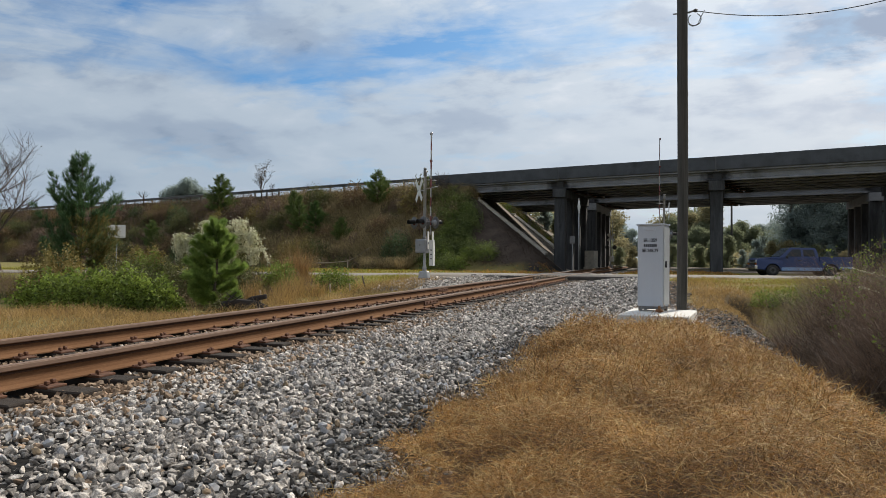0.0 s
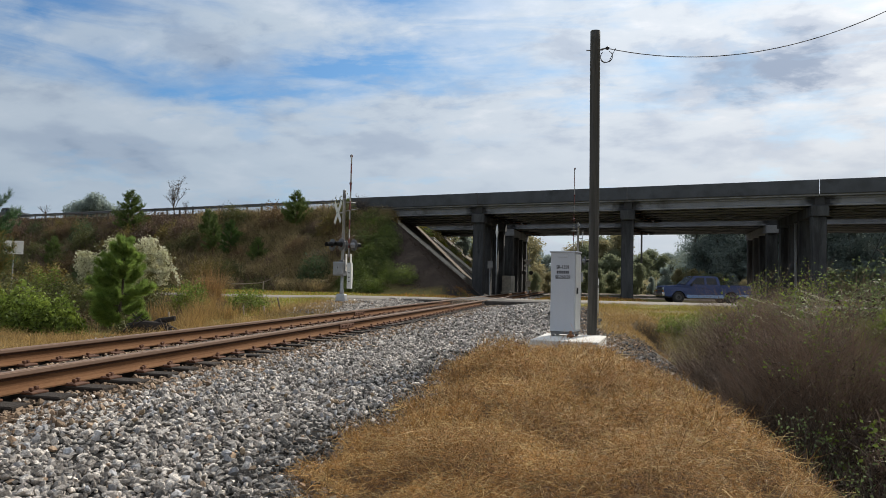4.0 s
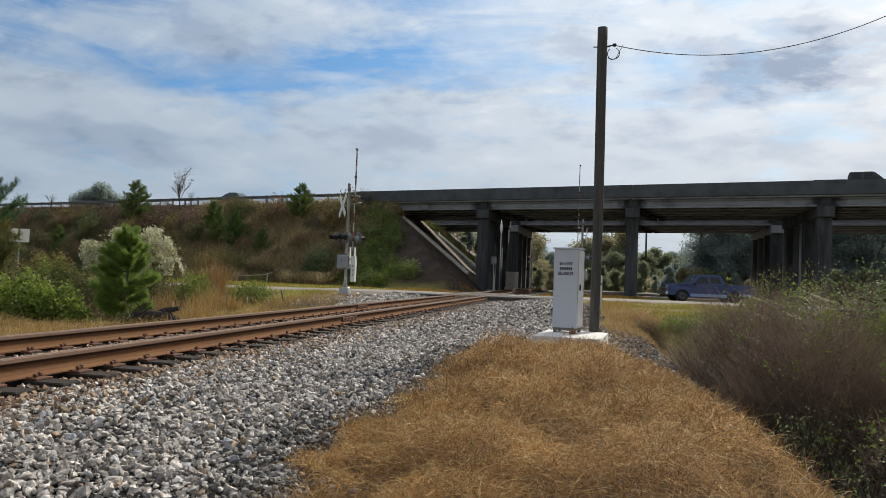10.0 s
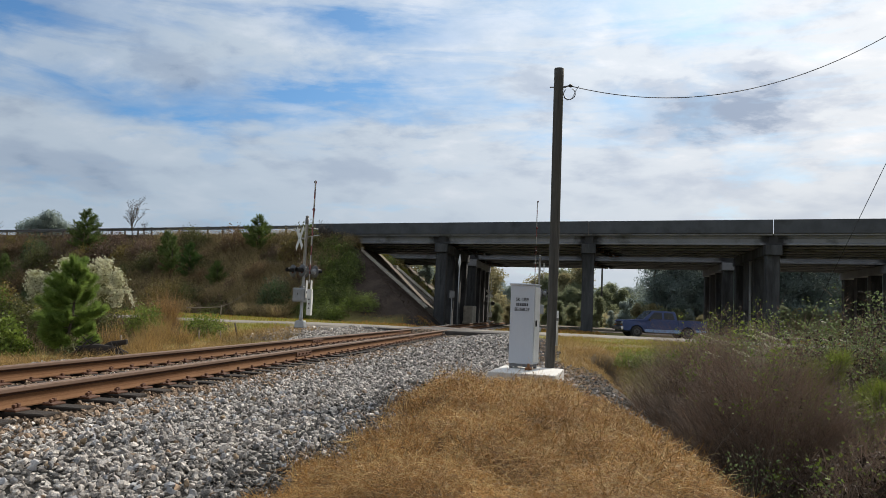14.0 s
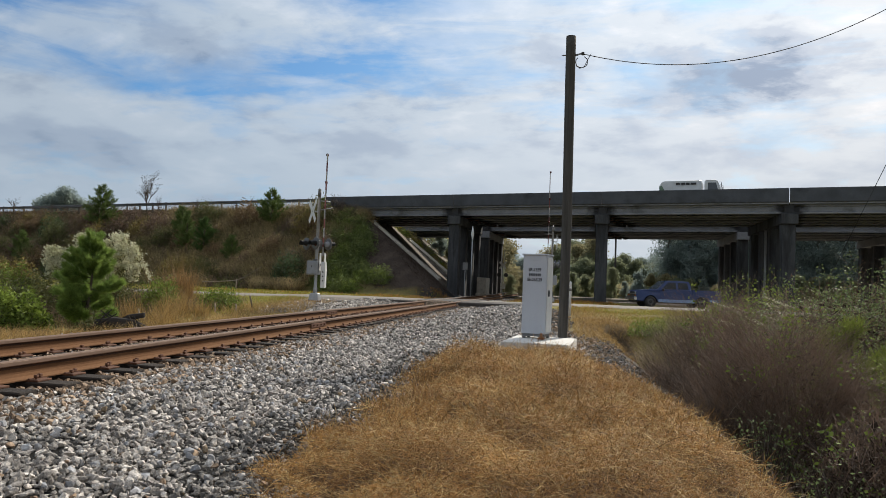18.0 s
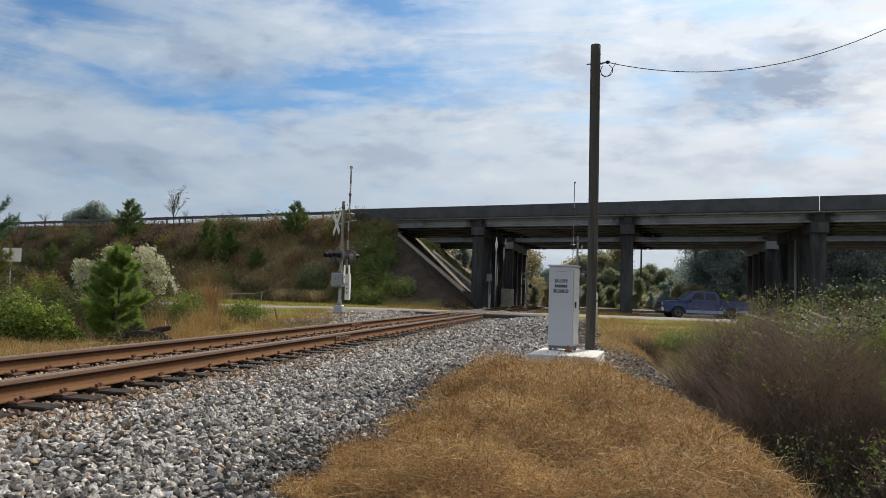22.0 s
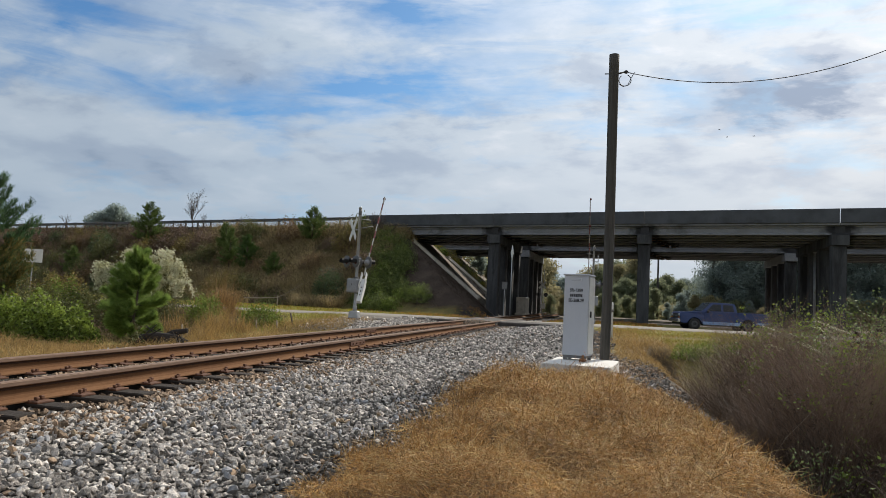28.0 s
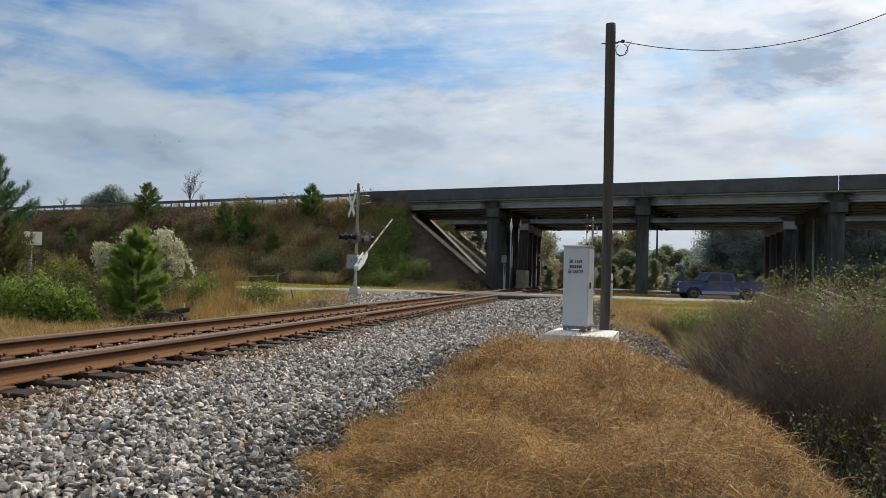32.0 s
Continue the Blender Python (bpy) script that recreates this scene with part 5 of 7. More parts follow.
parked = pickup(pose(4.62, 46.9, float(ground_z(7.3, 47.4)) - 0.02, 0, 0, 11), M["navy"], "dark blue extended-cab pickup truck parked on the grass verge", 5.55, M["sky_band"])
parked.scale = (0.97, 0.97, 0.955)
highway_pickup = pickup(BRIDGE @ pose(-130, 3.6, DECK, 0, 0, 180), M["dark_paint"], "charcoal pickup truck driving along the highway bridge")
highway_sedan = sedan(BRIDGE @ pose(-230, 3.6, DECK, 0, 0, 180), "grey car with roof rails driving over the bridge")
highway_truck = service_truck(BRIDGE @ pose(-360, 3.6, DECK, 0, 0, 180), "white tank truck with green panels driving over the bridge")
for piece in highway_truck.children:
    piece.scale = (0.84, 0.84, 0.82)


def bird(m):
    b = thing("bird", m, "small dark bird gliding high under the clouds", "bird", "birds")
    part("body", lathe([(0.01, -0.26), (0.05, -0.14), (0.085, 0.0), (0.07, 0.14), (0.035, 0.22), (0.005, 0.3)], 10, m=Matrix.Rotation(radians(-90), 4, "Y")), M["black"], b)
    for y in (-1, 1):
        bm = bmesh.new()
        fc = bm.faces.new([bm.verts.new(p) for p in ((-0.12, 0, 0.03), (-0.14, y * 0.35, 0.12), (0.0, y * 0.75, 0.07), (0.04, y * 0.75, 0.06), (0.08, y * 0.32, 0.1), (0.12, 0, 0.03))])
        bmesh.ops.solidify(bm, geom=[fc], thickness=0.012)
        part("wing", bm, M["black"], b)
    part("tail", prism([(0.24, -0.01), (0.46, -0.01), (0.46, 0.01), (0.24, 0.01)], -0.06, 0.06), M["black"], b)
    for p in b.children:
        p.scale = (0.4, 0.4, 0.4)
    return b


bird_a = bird(pose(200, 100, 40))
bird_b = bird(pose(204, 100, 40))
bird_c = bird(pose(207, 100, 40))


# ---- plants ----
def rng_of(seed):
    return np.random.default_rng(seed)


def fuzz(ob):
    """A part too fine to pick apart."""
    ob["kind"] = "stuff"
    return ob


def unit(v):
    return v / np.maximum(np.linalg.norm(v, axis=1, keepdims=True), 1e-9)


def leaves(centres, size, rng, aspect=0.55, spread=0.35, flat=0.3):
    """Small pointed leaf quads at the centres, turned at random; size may be an array."""
    n = len(centres)
    d = unit(rng.normal(size=(n, 3)) * (1, 1, 1 - flat * 0.5))
    e = unit(np.cross(d, rng.normal(size=(n, 3))))
    s = (np.asarray(size) * rng.uniform(1 - spread, 1 + spread, n))[:, None]
    c = np.asarray(centres)
    v = np.stack([c - d * s * 0.5, c + e * s * aspect * 0.5 - d * s * 0.05, c + d * s * 0.5, c - e * s * aspect * 0.5 - d * s * 0.05], 1).reshape(-1, 3)
    return v, np.arange(4 * n).reshape(n, 4)


def blades(base, heading, length, width, lean, droop, rng, seg=3):
    """Grass blades or thin stems: strips that rise from base, lean along heading and droop at the tip."""
    n = len(base)
    h = np.stack([np.cos(heading), np.sin(heading), np.zeros(n)], 1)
    tw = rng.uniform(0, 2 * math.pi, n)
    side = np.stack([np.cos(tw), np.sin(tw), rng.uniform(-0.2, 0.2, n)], 1)
    rows = []
    for k in range(seg + 1):
        t = k / seg
        out = (lean * t + droop * t * t)[:, None] * length[:, None]
        up = (t * np.sqrt(np.maximum(1 - lean ** 2 * 0.97, 0.03)) - droop * 0.75 * t * t)[:, None] * length[:, None]
        p = base + h * out + np.array([0, 0, 1.0]) * up
        w = (width * (1 - 0.85 * t))[:, None] * 0.5
        rows += [p - side * w, p + side * w]
    v = np.stack(rows, 1).reshape(-1, 3)
    i = np.arange(n)[:, None] * (2 * (seg + 1))
    f = np.concatenate([i + np.array([[2 * k, 2 * k + 1, 2 * k + 3, 2 * k + 2]]) for k in range(seg)], 0)
    return v, f


def join(chunks):
    vs, fs, o = [], [], 0
    for v, f in chunks:
        vs.append(v), fs.append(f + o)
        o += len(v)
    return np.concatenate(vs), np.concatenate(fs)


def stuff(name, chunks, mat, label, category):
    v, f = join(chunks)
    return tagged(new(name, fast_mesh(name, v, f, mat)), label, category, kind="stuff")


def on_ground(x, y, dz=0.0):
    return np.stack([x, y, ground_z(x, y) + dz], 1)


def pine(m, height, radius, label, seed, mat="pine", detail=1.0, needle=0.19, width=0.010, up=0.45, brown=False, power=0.62, lift=0.5, tiers=2.9):
    """A young pine: straight trunk, whorls of upswept limbs, tufts of needles."""
    rng = rng_of(seed)
    t = thing("pine_tree", m, label, "tree", "pine trees")
    part("trunk", tube([(0.04 * math.sin(z * 2.1 + seed), 0.04 * math.cos(z * 1.7), z) for z in np.linspace(-0.3, height * 0.97, 14)], 0.02 + height * 0.013, 8, 0.012), M["bark"], t)
    limbs, pos, dirs = bmesh.new(), [], []
    whorls = int(6 + height * tiers)
    for k in range(whorls):
        f = (k + 0.5) / whorls
        z = height * (0.1 + 0.86 * f)
        reach = radius * (1 - f) ** power * (0.55 + 0.45 * min(1, f * 4)) * rng.uniform(0.8, 1.15) + 0.14
        for j in range(int(rng.integers(4, 7))):
            a = rng.uniform(0, 2 * math.pi)
            rr = reach * rng.uniform(0.55, 1.12)
            rise = up * rr * rng.uniform(0.55, 1.4) + 0.05 * height * f
            pts = []
            for q in np.linspace(0, 1, 5):
                pts.append(np.array([math.cos(a) * rr * q, math.sin(a) * rr * q, z + rise * q ** 1.7 - 0.07 * rr * math.sin(q * 3)]))
            tube(pts, 0.008 + 0.008 * rr, 5, 0.004, bm=limbs)
            n = max(3, int(rr * 17 * detail))
            for q in np.linspace(0.22, 1.0, n):
                i = min(int(q * 4), 3)
                g = q * 4 - i
                p = pts[i] * (1 - g) + pts[i + 1] * g
                d = pts[i + 1] - pts[i]
                d = d / np.linalg.norm(d)
                pos.append(p + rng.normal(size=3) * 0.05 * rr)
                dirs.append(d + np.array([0, 0, lift]))
    for q in np.linspace(height * 0.8, height, 10):
        pos.append(np.array([0, 0, q])), dirs.append(np.array([0, 0, 1.0]))
    part("limb_frame", limbs, M["bark"], t)
    pos, dirs = np.array(pos), np.array(dirs)
    per = int(15 * detail) + 3
    P = np.repeat(pos, per, 0)
    D = unit(np.repeat(unit(dirs), per, 0) * 0.95 + rng.normal(size=(len(P), 3)) * 0.42)
    L = needle * rng.uniform(0.7, 1.25, len(P))[:, None]
    E = unit(np.cross(D, rng.normal(size=D.shape))) * width * 0.5
    v = np.stack([P - E, P + E, P + D * L + E * 0.4, P + D * L - E * 0.4], 1).reshape(-1, 3)
    f = np.arange(len(v)).reshape(-1, 4)
    if brown:
        low = (P[:, 2] < height * 0.55) & (P[:, 0] > -0.1 * radius) & (rng.random(len(P)) < 0.6)
        part("dying_foliage", fast_mesh("dying_foliage", v.reshape(-1, 4, 3)[low].reshape(-1, 3), np.arange(4 * low.sum()).reshape(-1, 4), M["autumn"]), None, t, "browned inner needles")
        keep = v.reshape(-1, 4, 3)[~low].reshape(-1, 3)
        v, f = keep, np.arange(len(keep)).reshape(-1, 4)
    part("crown", fast_mesh("crown", v, f, M[mat]), None, t)
    return t


def dome(n, rx, ry, h, rng, shell=0.55):
    """Points in an uneven dome, thicker towards its skin."""
    d = unit(rng.normal(size=(n, 3)))
    d[:, 2] = np.abs(d[:, 2])
    r = shell + (1 - shell) * rng.random(n) ** 0.5
    lump = 1 + 0.16 * np.sin(5 * np.arctan2(d[:, 1], d[:, 0]) + 3 * d[:, 2]) + 0.12 * np.sin(9 * d[:, 0] + 7 * d[:, 1] + 5 * d[:, 2])
    return d * (r * lump)[:, None] * np.array([rx, ry, h])


def shrub(name, m, rx, ry, h, label, seed, mat, n_leaf=1500, size=0.05, stems=60, stem_mat="twig", tips=None, tip_n=0, tip_size=0.08, group="", category="shrub", shell=0.5, width=0.006):
    """A leafy shrub: stems fanning up from the root, and leaves in an uneven dome."""
    rng = rng_of(seed)
    t = thing(name, m, label, category, group)
    if stems:
        b = np.stack([rng.normal(size=stems) * rx * 0.25, rng.normal(size=stems) * ry * 0.25, np.full(stems, -0.1)], 1)
        hd = np.arctan2(b[:, 1], b[:, 0]) + rng.normal(size=stems) * 0.6
        ln = h * rng.uniform(0.75, 1.25, stems)
        v, f = blades(b, hd, ln, np.full(stems, width * 2), rng.uniform(0.1, 0.75, stems) * max(rx, ry) / h * 0.8, rng.uniform(0.0, 0.25, stems), rng, 4)
        fuzz(part("stem_clump", fast_mesh("stem_clump", v, f, M[stem_mat]), None, t))
    c = dome(n_leaf, rx, ry, h, rng, shell)
    part("foliage", fast_mesh("foliage", *leaves(c, size, rng), M[mat]), None, t)
    if tips:
        c = dome(tip_n // 30, rx * 1.03, ry * 1.03, h * 1.04, rng, 0.8)
        c = np.repeat(c, 30, 0) + rng.normal(size=(len(c) * 30, 3)) * (0.10, 0.10, 0.06)
        c = c[(c[:, 2] > h * 0.5 + 0.13 * h * np.sin(7 * c[:, 0] + 3 * c[:, 1])) & (np.sin(8.1 * c[:, 0]) + np.sin(7.3 * c[:, 1] + 1) + np.sin(9.7 * c[:, 2]) > -1.1)]
        fuzz(part("seed_head_cover", fast_mesh("seed_head_cover", *leaves(c, tip_size, rng, 0.8), M[tips]), None, t, "pale fluffy seed heads"))
    return t


M["bramble_green"] = leaf("bramble_leaves", (0.22, 0.28, 0.11), (0.10, 0.14, 0.055), 0.6, 0.3)
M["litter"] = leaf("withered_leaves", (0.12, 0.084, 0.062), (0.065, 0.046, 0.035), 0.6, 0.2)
# leaf litter darkened to carry shade in its colour
M["shade_litter"] = material("shade_toned_leaf_litter", (0.075, 0.056, 0.045), 1.0, 0.0, (0.045, 0.034, 0.027), 0.9, 1.2, 40, 0.0, island=0.5, trans=0.1, spec=0.0)


def thicket(m, rx, ry, h, label, seed, twigs=2600, green=400, stem_n=130, leaf_mat="green", leaf_size=0.04, twig_mat="brush"):
    """A tangle of arching dead canes and fine twigs with some living leaves."""
    rng = rng_of(seed)
    t = thing("bramble_thicket", m, label, "thicket", "bramble thickets")
    b = np.stack([rng.normal(size=stem_n) * rx * 0.45, rng.normal(size=stem_n) * ry * 0.45, np.full(stem_n, -0.15)], 1)
    hd = rng.uniform(0, 2 * math.pi, stem_n)
    v, f = blades(b, hd, h * rng.uniform(0.6, 1.15, stem_n), rng.uniform(0.006, 0.012, stem_n), rng.uniform(0.1, 0.6, stem_n), rng.uniform(0.1, 0.6, stem_n), rng, 6)
    fuzz(part("cane_tangle", fast_mesh("cane_tangle", v, f, M["twig"]), None, t, "arching brown canes"))
    c = dome(twigs, rx, ry, h * 0.95, rng, 0.62)
    hd = rng.uniform(0, 2 * math.pi, twigs)
    v, f = blades(c, hd, rng.uniform(0.10, 0.34, twigs), rng.uniform(0.0045, 0.010, twigs), rng.uniform(0.2, 0.95, twigs), rng.uniform(-0.1, 0.5, twigs), rng, 3)
    fuzz(part("twig_tangle", fast_mesh("twig_tangle", v, f, M[twig_mat]), None, t, "fine dry twigs"))
    # added core of dark leaves: closes the tangle and paints its inner shade
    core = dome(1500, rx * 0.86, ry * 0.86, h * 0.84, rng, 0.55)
    fuzz(part("inner_tangle", fast_mesh("inner_tangle", *leaves(core, 0.11, rng, 0.45), M["shade_litter"]), None, t, "dead inner growth with the inside shade in its colour"))
    dead = dome(int(twigs * 0.9), rx * 0.97, ry * 0.97, h * 0.97, rng, 0.6)
    fuzz(part("dead_leaf_cover", fast_mesh("dead_leaf_cover", *leaves(dead, 0.05, rng, 0.4), M["litter"]), None, t, "withered brown leaves"))
    if green:
        k = max(6, green // 9)
        cc = dome(k * 3, rx, ry, h * 0.97, rng, 0.85)
        cc = cc[np.argsort(-cc[:, 2] - 0.35 * h * rng.random(len(cc)))][:k]
        c = np.repeat(cc, 14, 0) + rng.normal(size=(k * 14, 3)) * (0.085, 0.085, 0.06)
        fuzz(part("leaf_cover", fast_mesh("leaf_cover", *leaves(c, leaf_size, rng, 0.6), M[leaf_mat]), None, t, "green bramble leaves"))
    return t


def dead_dome(m, rx, ry, h, label, seed, n=7600):
    """A soft mound of fine dead stalks that arch outwards from the root, with hair-thin tips."""
    rng = rng_of(seed)
    t = thing("dead_brush", m, label, "brush", "dead brush")
    for name, cnt, ln, w, lo, mat, lab in (("cane_tangle", 60, 1.3, 0.009, 0.0, "twig_pale", "pale arching canes"), ("stalk_tangle", n // 3, 1.05, 0.0065, 0.0, "twig", "dark dead stalks"), ("twig_tangle", n, 0.42, 0.0042, 0.35, "brush", "fine purple-brown twigs"), ("hair_tangle", int(n * 1.5), 0.26, 0.0028, 0.6, "brush_fine", "hair-thin dry tips")):
        d = unit(rng.normal(size=(cnt, 3)))
        d[:, 2] = np.abs(d[:, 2])
        az = np.arctan2(d[:, 1], d[:, 0])
        lump = 1 + 0.10 * np.sin(4 * az + 3 * d[:, 2] + seed) + 0.07 * np.sin(9 * d[:, 0] + 7 * d[:, 2])
        q = lo + (0.97 - lo) * rng.random(cnt) ** 0.6
        if name in ("cane_tangle", "stalk_tangle"):
            b = np.stack([rng.normal(size=cnt) * rx * 0.4, rng.normal(size=cnt) * ry * 0.4, np.full(cnt, -0.1)], 1)
        else:
            b = d * (q * lump)[:, None] * np.array([rx, ry, h])
        v, f = blades(b, az + rng.normal(size=cnt) * 0.7, h * ln * rng.uniform(0.5, 1.0, cnt), np.full(cnt, w) * rng.uniform(0.6, 1.2, cnt), np.clip(rng.normal(0.55, 0.2, cnt), 0.1, 0.95), rng.uniform(0.05, 0.5, cnt), rng, 4)
        fuzz(part(name, fast_mesh(name, v, f, M[mat]), None, t, lab))
    # core leaves darker than the twigs, painting the shade inside the mound
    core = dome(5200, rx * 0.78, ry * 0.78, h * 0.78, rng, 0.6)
    fuzz(part("inner_tangle", fast_mesh("inner_tangle", *leaves(core, 0.05, rng, 0.3), M["litter"]), None, t, "withered inner growth, darker for the shade inside"))
    top = dome(1500, rx, ry, h, rng, 0.88)
    top = top[top[:, 2] > h * (0.45 + 0.3 * rng.random(len(top)))]
    half = len(top) // 2
    tip = top[(top[:, 2] > 0.6 * h) & (np.sin(5 * top[:, 0] + seed) * np.sin(4 * top[:, 1]) > 0.2)]
    tip = np.repeat(tip, 5, 0) + rng.normal(size=(len(tip) * 5, 3)) * 0.05
    fuzz(part("leaf_cover", fast_mesh("leaf_cover", *leaves(tip, 0.04, rng, 0.6), M["green"]), None, t, "olive leaves on the top"))
    fuzz(part("dead_leaf_cover", fast_mesh("dead_leaf_cover", *leaves(top[half:], 0.022, rng, 0.5), M["russet"]), None, t, "withered brown leaves"))
    return t


M["brush_fine"] = leaf("pale_brush_tips", (0.225, 0.155, 0.115), (0.12, 0.083, 0.062), 0.65, 0.2)


def bare_tree(m, height, label, seed, leaf_n=0, spread=0.55, name="bare_tree"):
    rng = rng_of(seed)
    t = thing(name, m, label, "tree", "bare trees")
    wood = bmesh.new()
    tips = []

    def grow(p, d, ln, r, depth):
        pts = [p]
        for k in range(3):
            d = d + rng.normal(size=3) * 0.09 + np.array([0, 0, 0.05])
            d = d / np.linalg.norm(d)
            p = p + d * ln / 3
            pts.append(p)
        tube(pts, r, 3 if depth > 1 else 6, r * 0.6, bm=wood)
        tips.append(p)
        if depth < (4 if height > 6 else 3) and r > 0.003:
            for _ in range(int(rng.integers(4, 6)) if depth else (7 if height > 6 else 6)):
                q = rng.uniform(0.3, 1.0)
                i = min(int(q * 3), 2)
                s = pts[i] + (pts[i + 1] - pts[i]) * (q * 3 - i)
                e = d + rng.normal(size=3) * spread
                e[2] = abs(e[2]) * 0.8 + 0.25
                grow(s, e / np.linalg.norm(e), ln * rng.uniform(0.5, 0.72), r * 0.5, depth + 1)

    grow(np.array([0, 0, -0.2]), np.array([0, 0, 1.0]), height * 0.52, height * 0.012 + 0.01, 0)
    part("branch_frame", wood, M["twig"], t, "bare grey-brown branches")
    if leaf_n:
        tips = np.array(tips)
        c = tips[rng.integers(0, len(tips), leaf_n)] + rng.normal(size=(leaf_n, 3)) * 0.12
        fuzz(part("leaf_remnant", fast_mesh("leaf_remnant", *leaves(c, 0.09, rng), M["dead_leaf"]), None, t, "a few brown leaves"))
    return t


M["dead_leaf"] = leaf("dark_clinging_leaves", (0.10, 0.08, 0.05), (0.07, 0.055, 0.035))
# trunks of the far wood paled alike, haze put into the colour
M["far_bark"] = material("haze_tinted_bark", (0.15, 0.15, 0.125), 0.9, 0.0, (0.12, 0.12, 0.10), 0.7, 2, 30, 0.2, 0.02)


def wood_tree(m, height, width, label, seed, mat, n=900, size=0.5, trunk=0.3, group="far trees"):
    """A tree of the far wood: trunk with limbs and a lumpy crown of leaf clumps with gaps."""
    rng = rng_of(seed)
    t = thing("tree", m, label, "tree", group)
    bm = tube([(0.15 * math.sin(z), 0.1 * math.cos(z * 0.8), z) for z in np.linspace(-0.4, height * 0.9, 8)], 0.10 + height * 0.012, 7, 0.04)
    lobes = []
    for k in range(int(11 + height)):
        f = rng.uniform(trunk, 1.0)
        a = rng.uniform(0, 2 * math.pi)
        r = width * (1 - (f - trunk) / (1.05 - trunk)) ** 0.6 * rng.uniform(0.3, 0.9)
        p = np.array([math.cos(a) * r, math.sin(a) * r, height * f])
        lobes.append((p, rng.uniform(0.6, 1.0) * width * 0.52))
        tube([(0, 0, height * f * 0.8), tuple(p * np.array([0.5, 0.5, 0.93])), tuple(p)], 0.05, 4, 0.02, bm=bm)
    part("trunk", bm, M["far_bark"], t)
    per = n // len(lobes)
    cs = [p + unit(rng.normal(size=(per, 3))) * (rng.random((per, 1)) ** 0.45) * np.array([r, r, r * 0.8]) * rng.uniform(0.8, 1.25, (per, 1)) for p, r in lobes]
    part("crown", fast_mesh("crown", *leaves(np.concatenate(cs), size, rng, 0.75), M[mat]), None, t)
    return t


# ---- near side of the track: dry grass mound ----
def edge_x(y):
    """Where the ballast ends against the dry grass, and past it the stony shoulder."""
    return -1.62 - 0.34 * np.exp(-((y - 5.0) / 0.75) ** 2) - 0.1 * smooth(5.6, 7, y) - 0.22 * smooth(7.5, 10.5, y) + 0.07 * np.sin(y * 1.9) + 0.07 * np.sin(y * 5.3) + 0.04 * np.sin(y * 11.0) + 0.3 * smooth(12.6, 14.0, y) + 2.9 * smooth(13.7, 14.6, y) - 1.0 * smooth(18, 22, y) - 0.9 * smooth(26, 33, y)


def mound_mask(x, y):
    left = edge_x(y) + 0.08
    right = 1.6 + 0.1 * np.sin(y * 2.3 + 1) - 0.5 * smooth(6.5, 9.2, y) - 0.85 * smooth(8.5, 13.5, y)
    return smooth(-0.25, 0.25, x - left + 0.12 * wob(x * 3, y * 3, 1.7)) * smooth(-0.35, 0.2, right - x) * (1 - smooth(13.3, 13.75, y + 0.12 * np.sin(x * 4)))


def mound_rise(x, y):
    """How far the grass stands up, from its thin rim to the full mat."""
    left, right = edge_x(y) + 0.02, 1.6 + 0.1 * np.sin(y * 2.3 + 1) - 0.5 * smooth(6.5, 9.2, y) - 0.85 * smooth(8.5, 13.5, y)
    return 0.25 + 0.75 * smooth(-0.1, 0.75, x - left) * smooth(-0.15, 0.6, right - x)


def strands(base, length, width, pitch, curl, rng, seg=3, head=None):
    """Curled dry stalks: strips that wander as they go."""
    n = len(base)
    az = rng.uniform(0, 2 * math.pi, n) if head is None else head + rng.normal(size=n) * 1.5
    p = base.copy()
    rows = []
    turn = rng.normal(size=n) * curl
    for k in range(seg + 1):
        d = np.stack([np.cos(az) * np.cos(pitch), np.sin(az) * np.cos(pitch), np.sin(pitch)], 1)
        side = unit(np.cross(d, rng.normal(size=(n, 3)) * 0.25 + np.array([0, -0.6, 0.8])))
        w = (width * (1 - 0.6 * k / seg))[:, None] * 0.5
        rows += [p - side * w, p + side * w]
        p = p + d * (length / seg)[:, None]
        az = az + turn + rng.normal(size=n) * curl * 0.6
        pitch = pitch - rng.uniform(0.0, 0.45, n) * np.sign(pitch + 0.15)
    v = np.stack(rows, 1).reshape(-1, 3)
    i = np.arange(n)[:, None] * (2 * (seg + 1))
    f = np.concatenate([i + np.array([[2 * k, 2 * k + 1, 2 * k + 3, 2 * k + 2]]) for k in range(seg)], 0)
    return v, f


def make_tufts():
    """Clumps of the matted grass: x, y, radius, height."""
    rng = rng_of(9)
    out = []
    for k in range(900):
        x, y = rng.uniform(-2.3, 2.0), rng.uniform(-9.0, 14.2)
        r = rng.uniform(0.16, 0.5)
        if all((x - a) ** 2 + (y - b) ** 2 > (0.62 * (r + c)) ** 2 for a, b, c, d in out):
            out.append((x, y, r, 0.04 + 0.72 * r * rng.uniform(0.5, 1.45)))
    return np.array(out)


TUFTS = make_tufts()


def mat_top(x, y):
    """Height of the matted grass over the ground, and the heading away from the middle of its tuft."""
    top, head = np.full(len(x), 0.03), np.zeros(len(x))
    wx, wy = x + 0.05 * np.sin(y * 9.0), y + 0.05 * np.sin(x * 8.0 + 1)
    for a, b, r, h in TUFTS:
        near = np.abs(wy - b) < r * 1.2
        dx, dy = wx[near] - a, wy[near] - b
        q = (dx * dx + dy * dy) / (r * 1.15) ** 2
        t = h * np.sqrt(np.maximum(1 - q, 0)) + 0.02
        old = top[near]
        win = t > old
        top[near] = np.where(win, t, old)
        head[near] = np.where(win, np.arctan2(dy, dx), head[near])
    return top * (1 - 0.8 * smooth(9.5, 13.2, y)), head


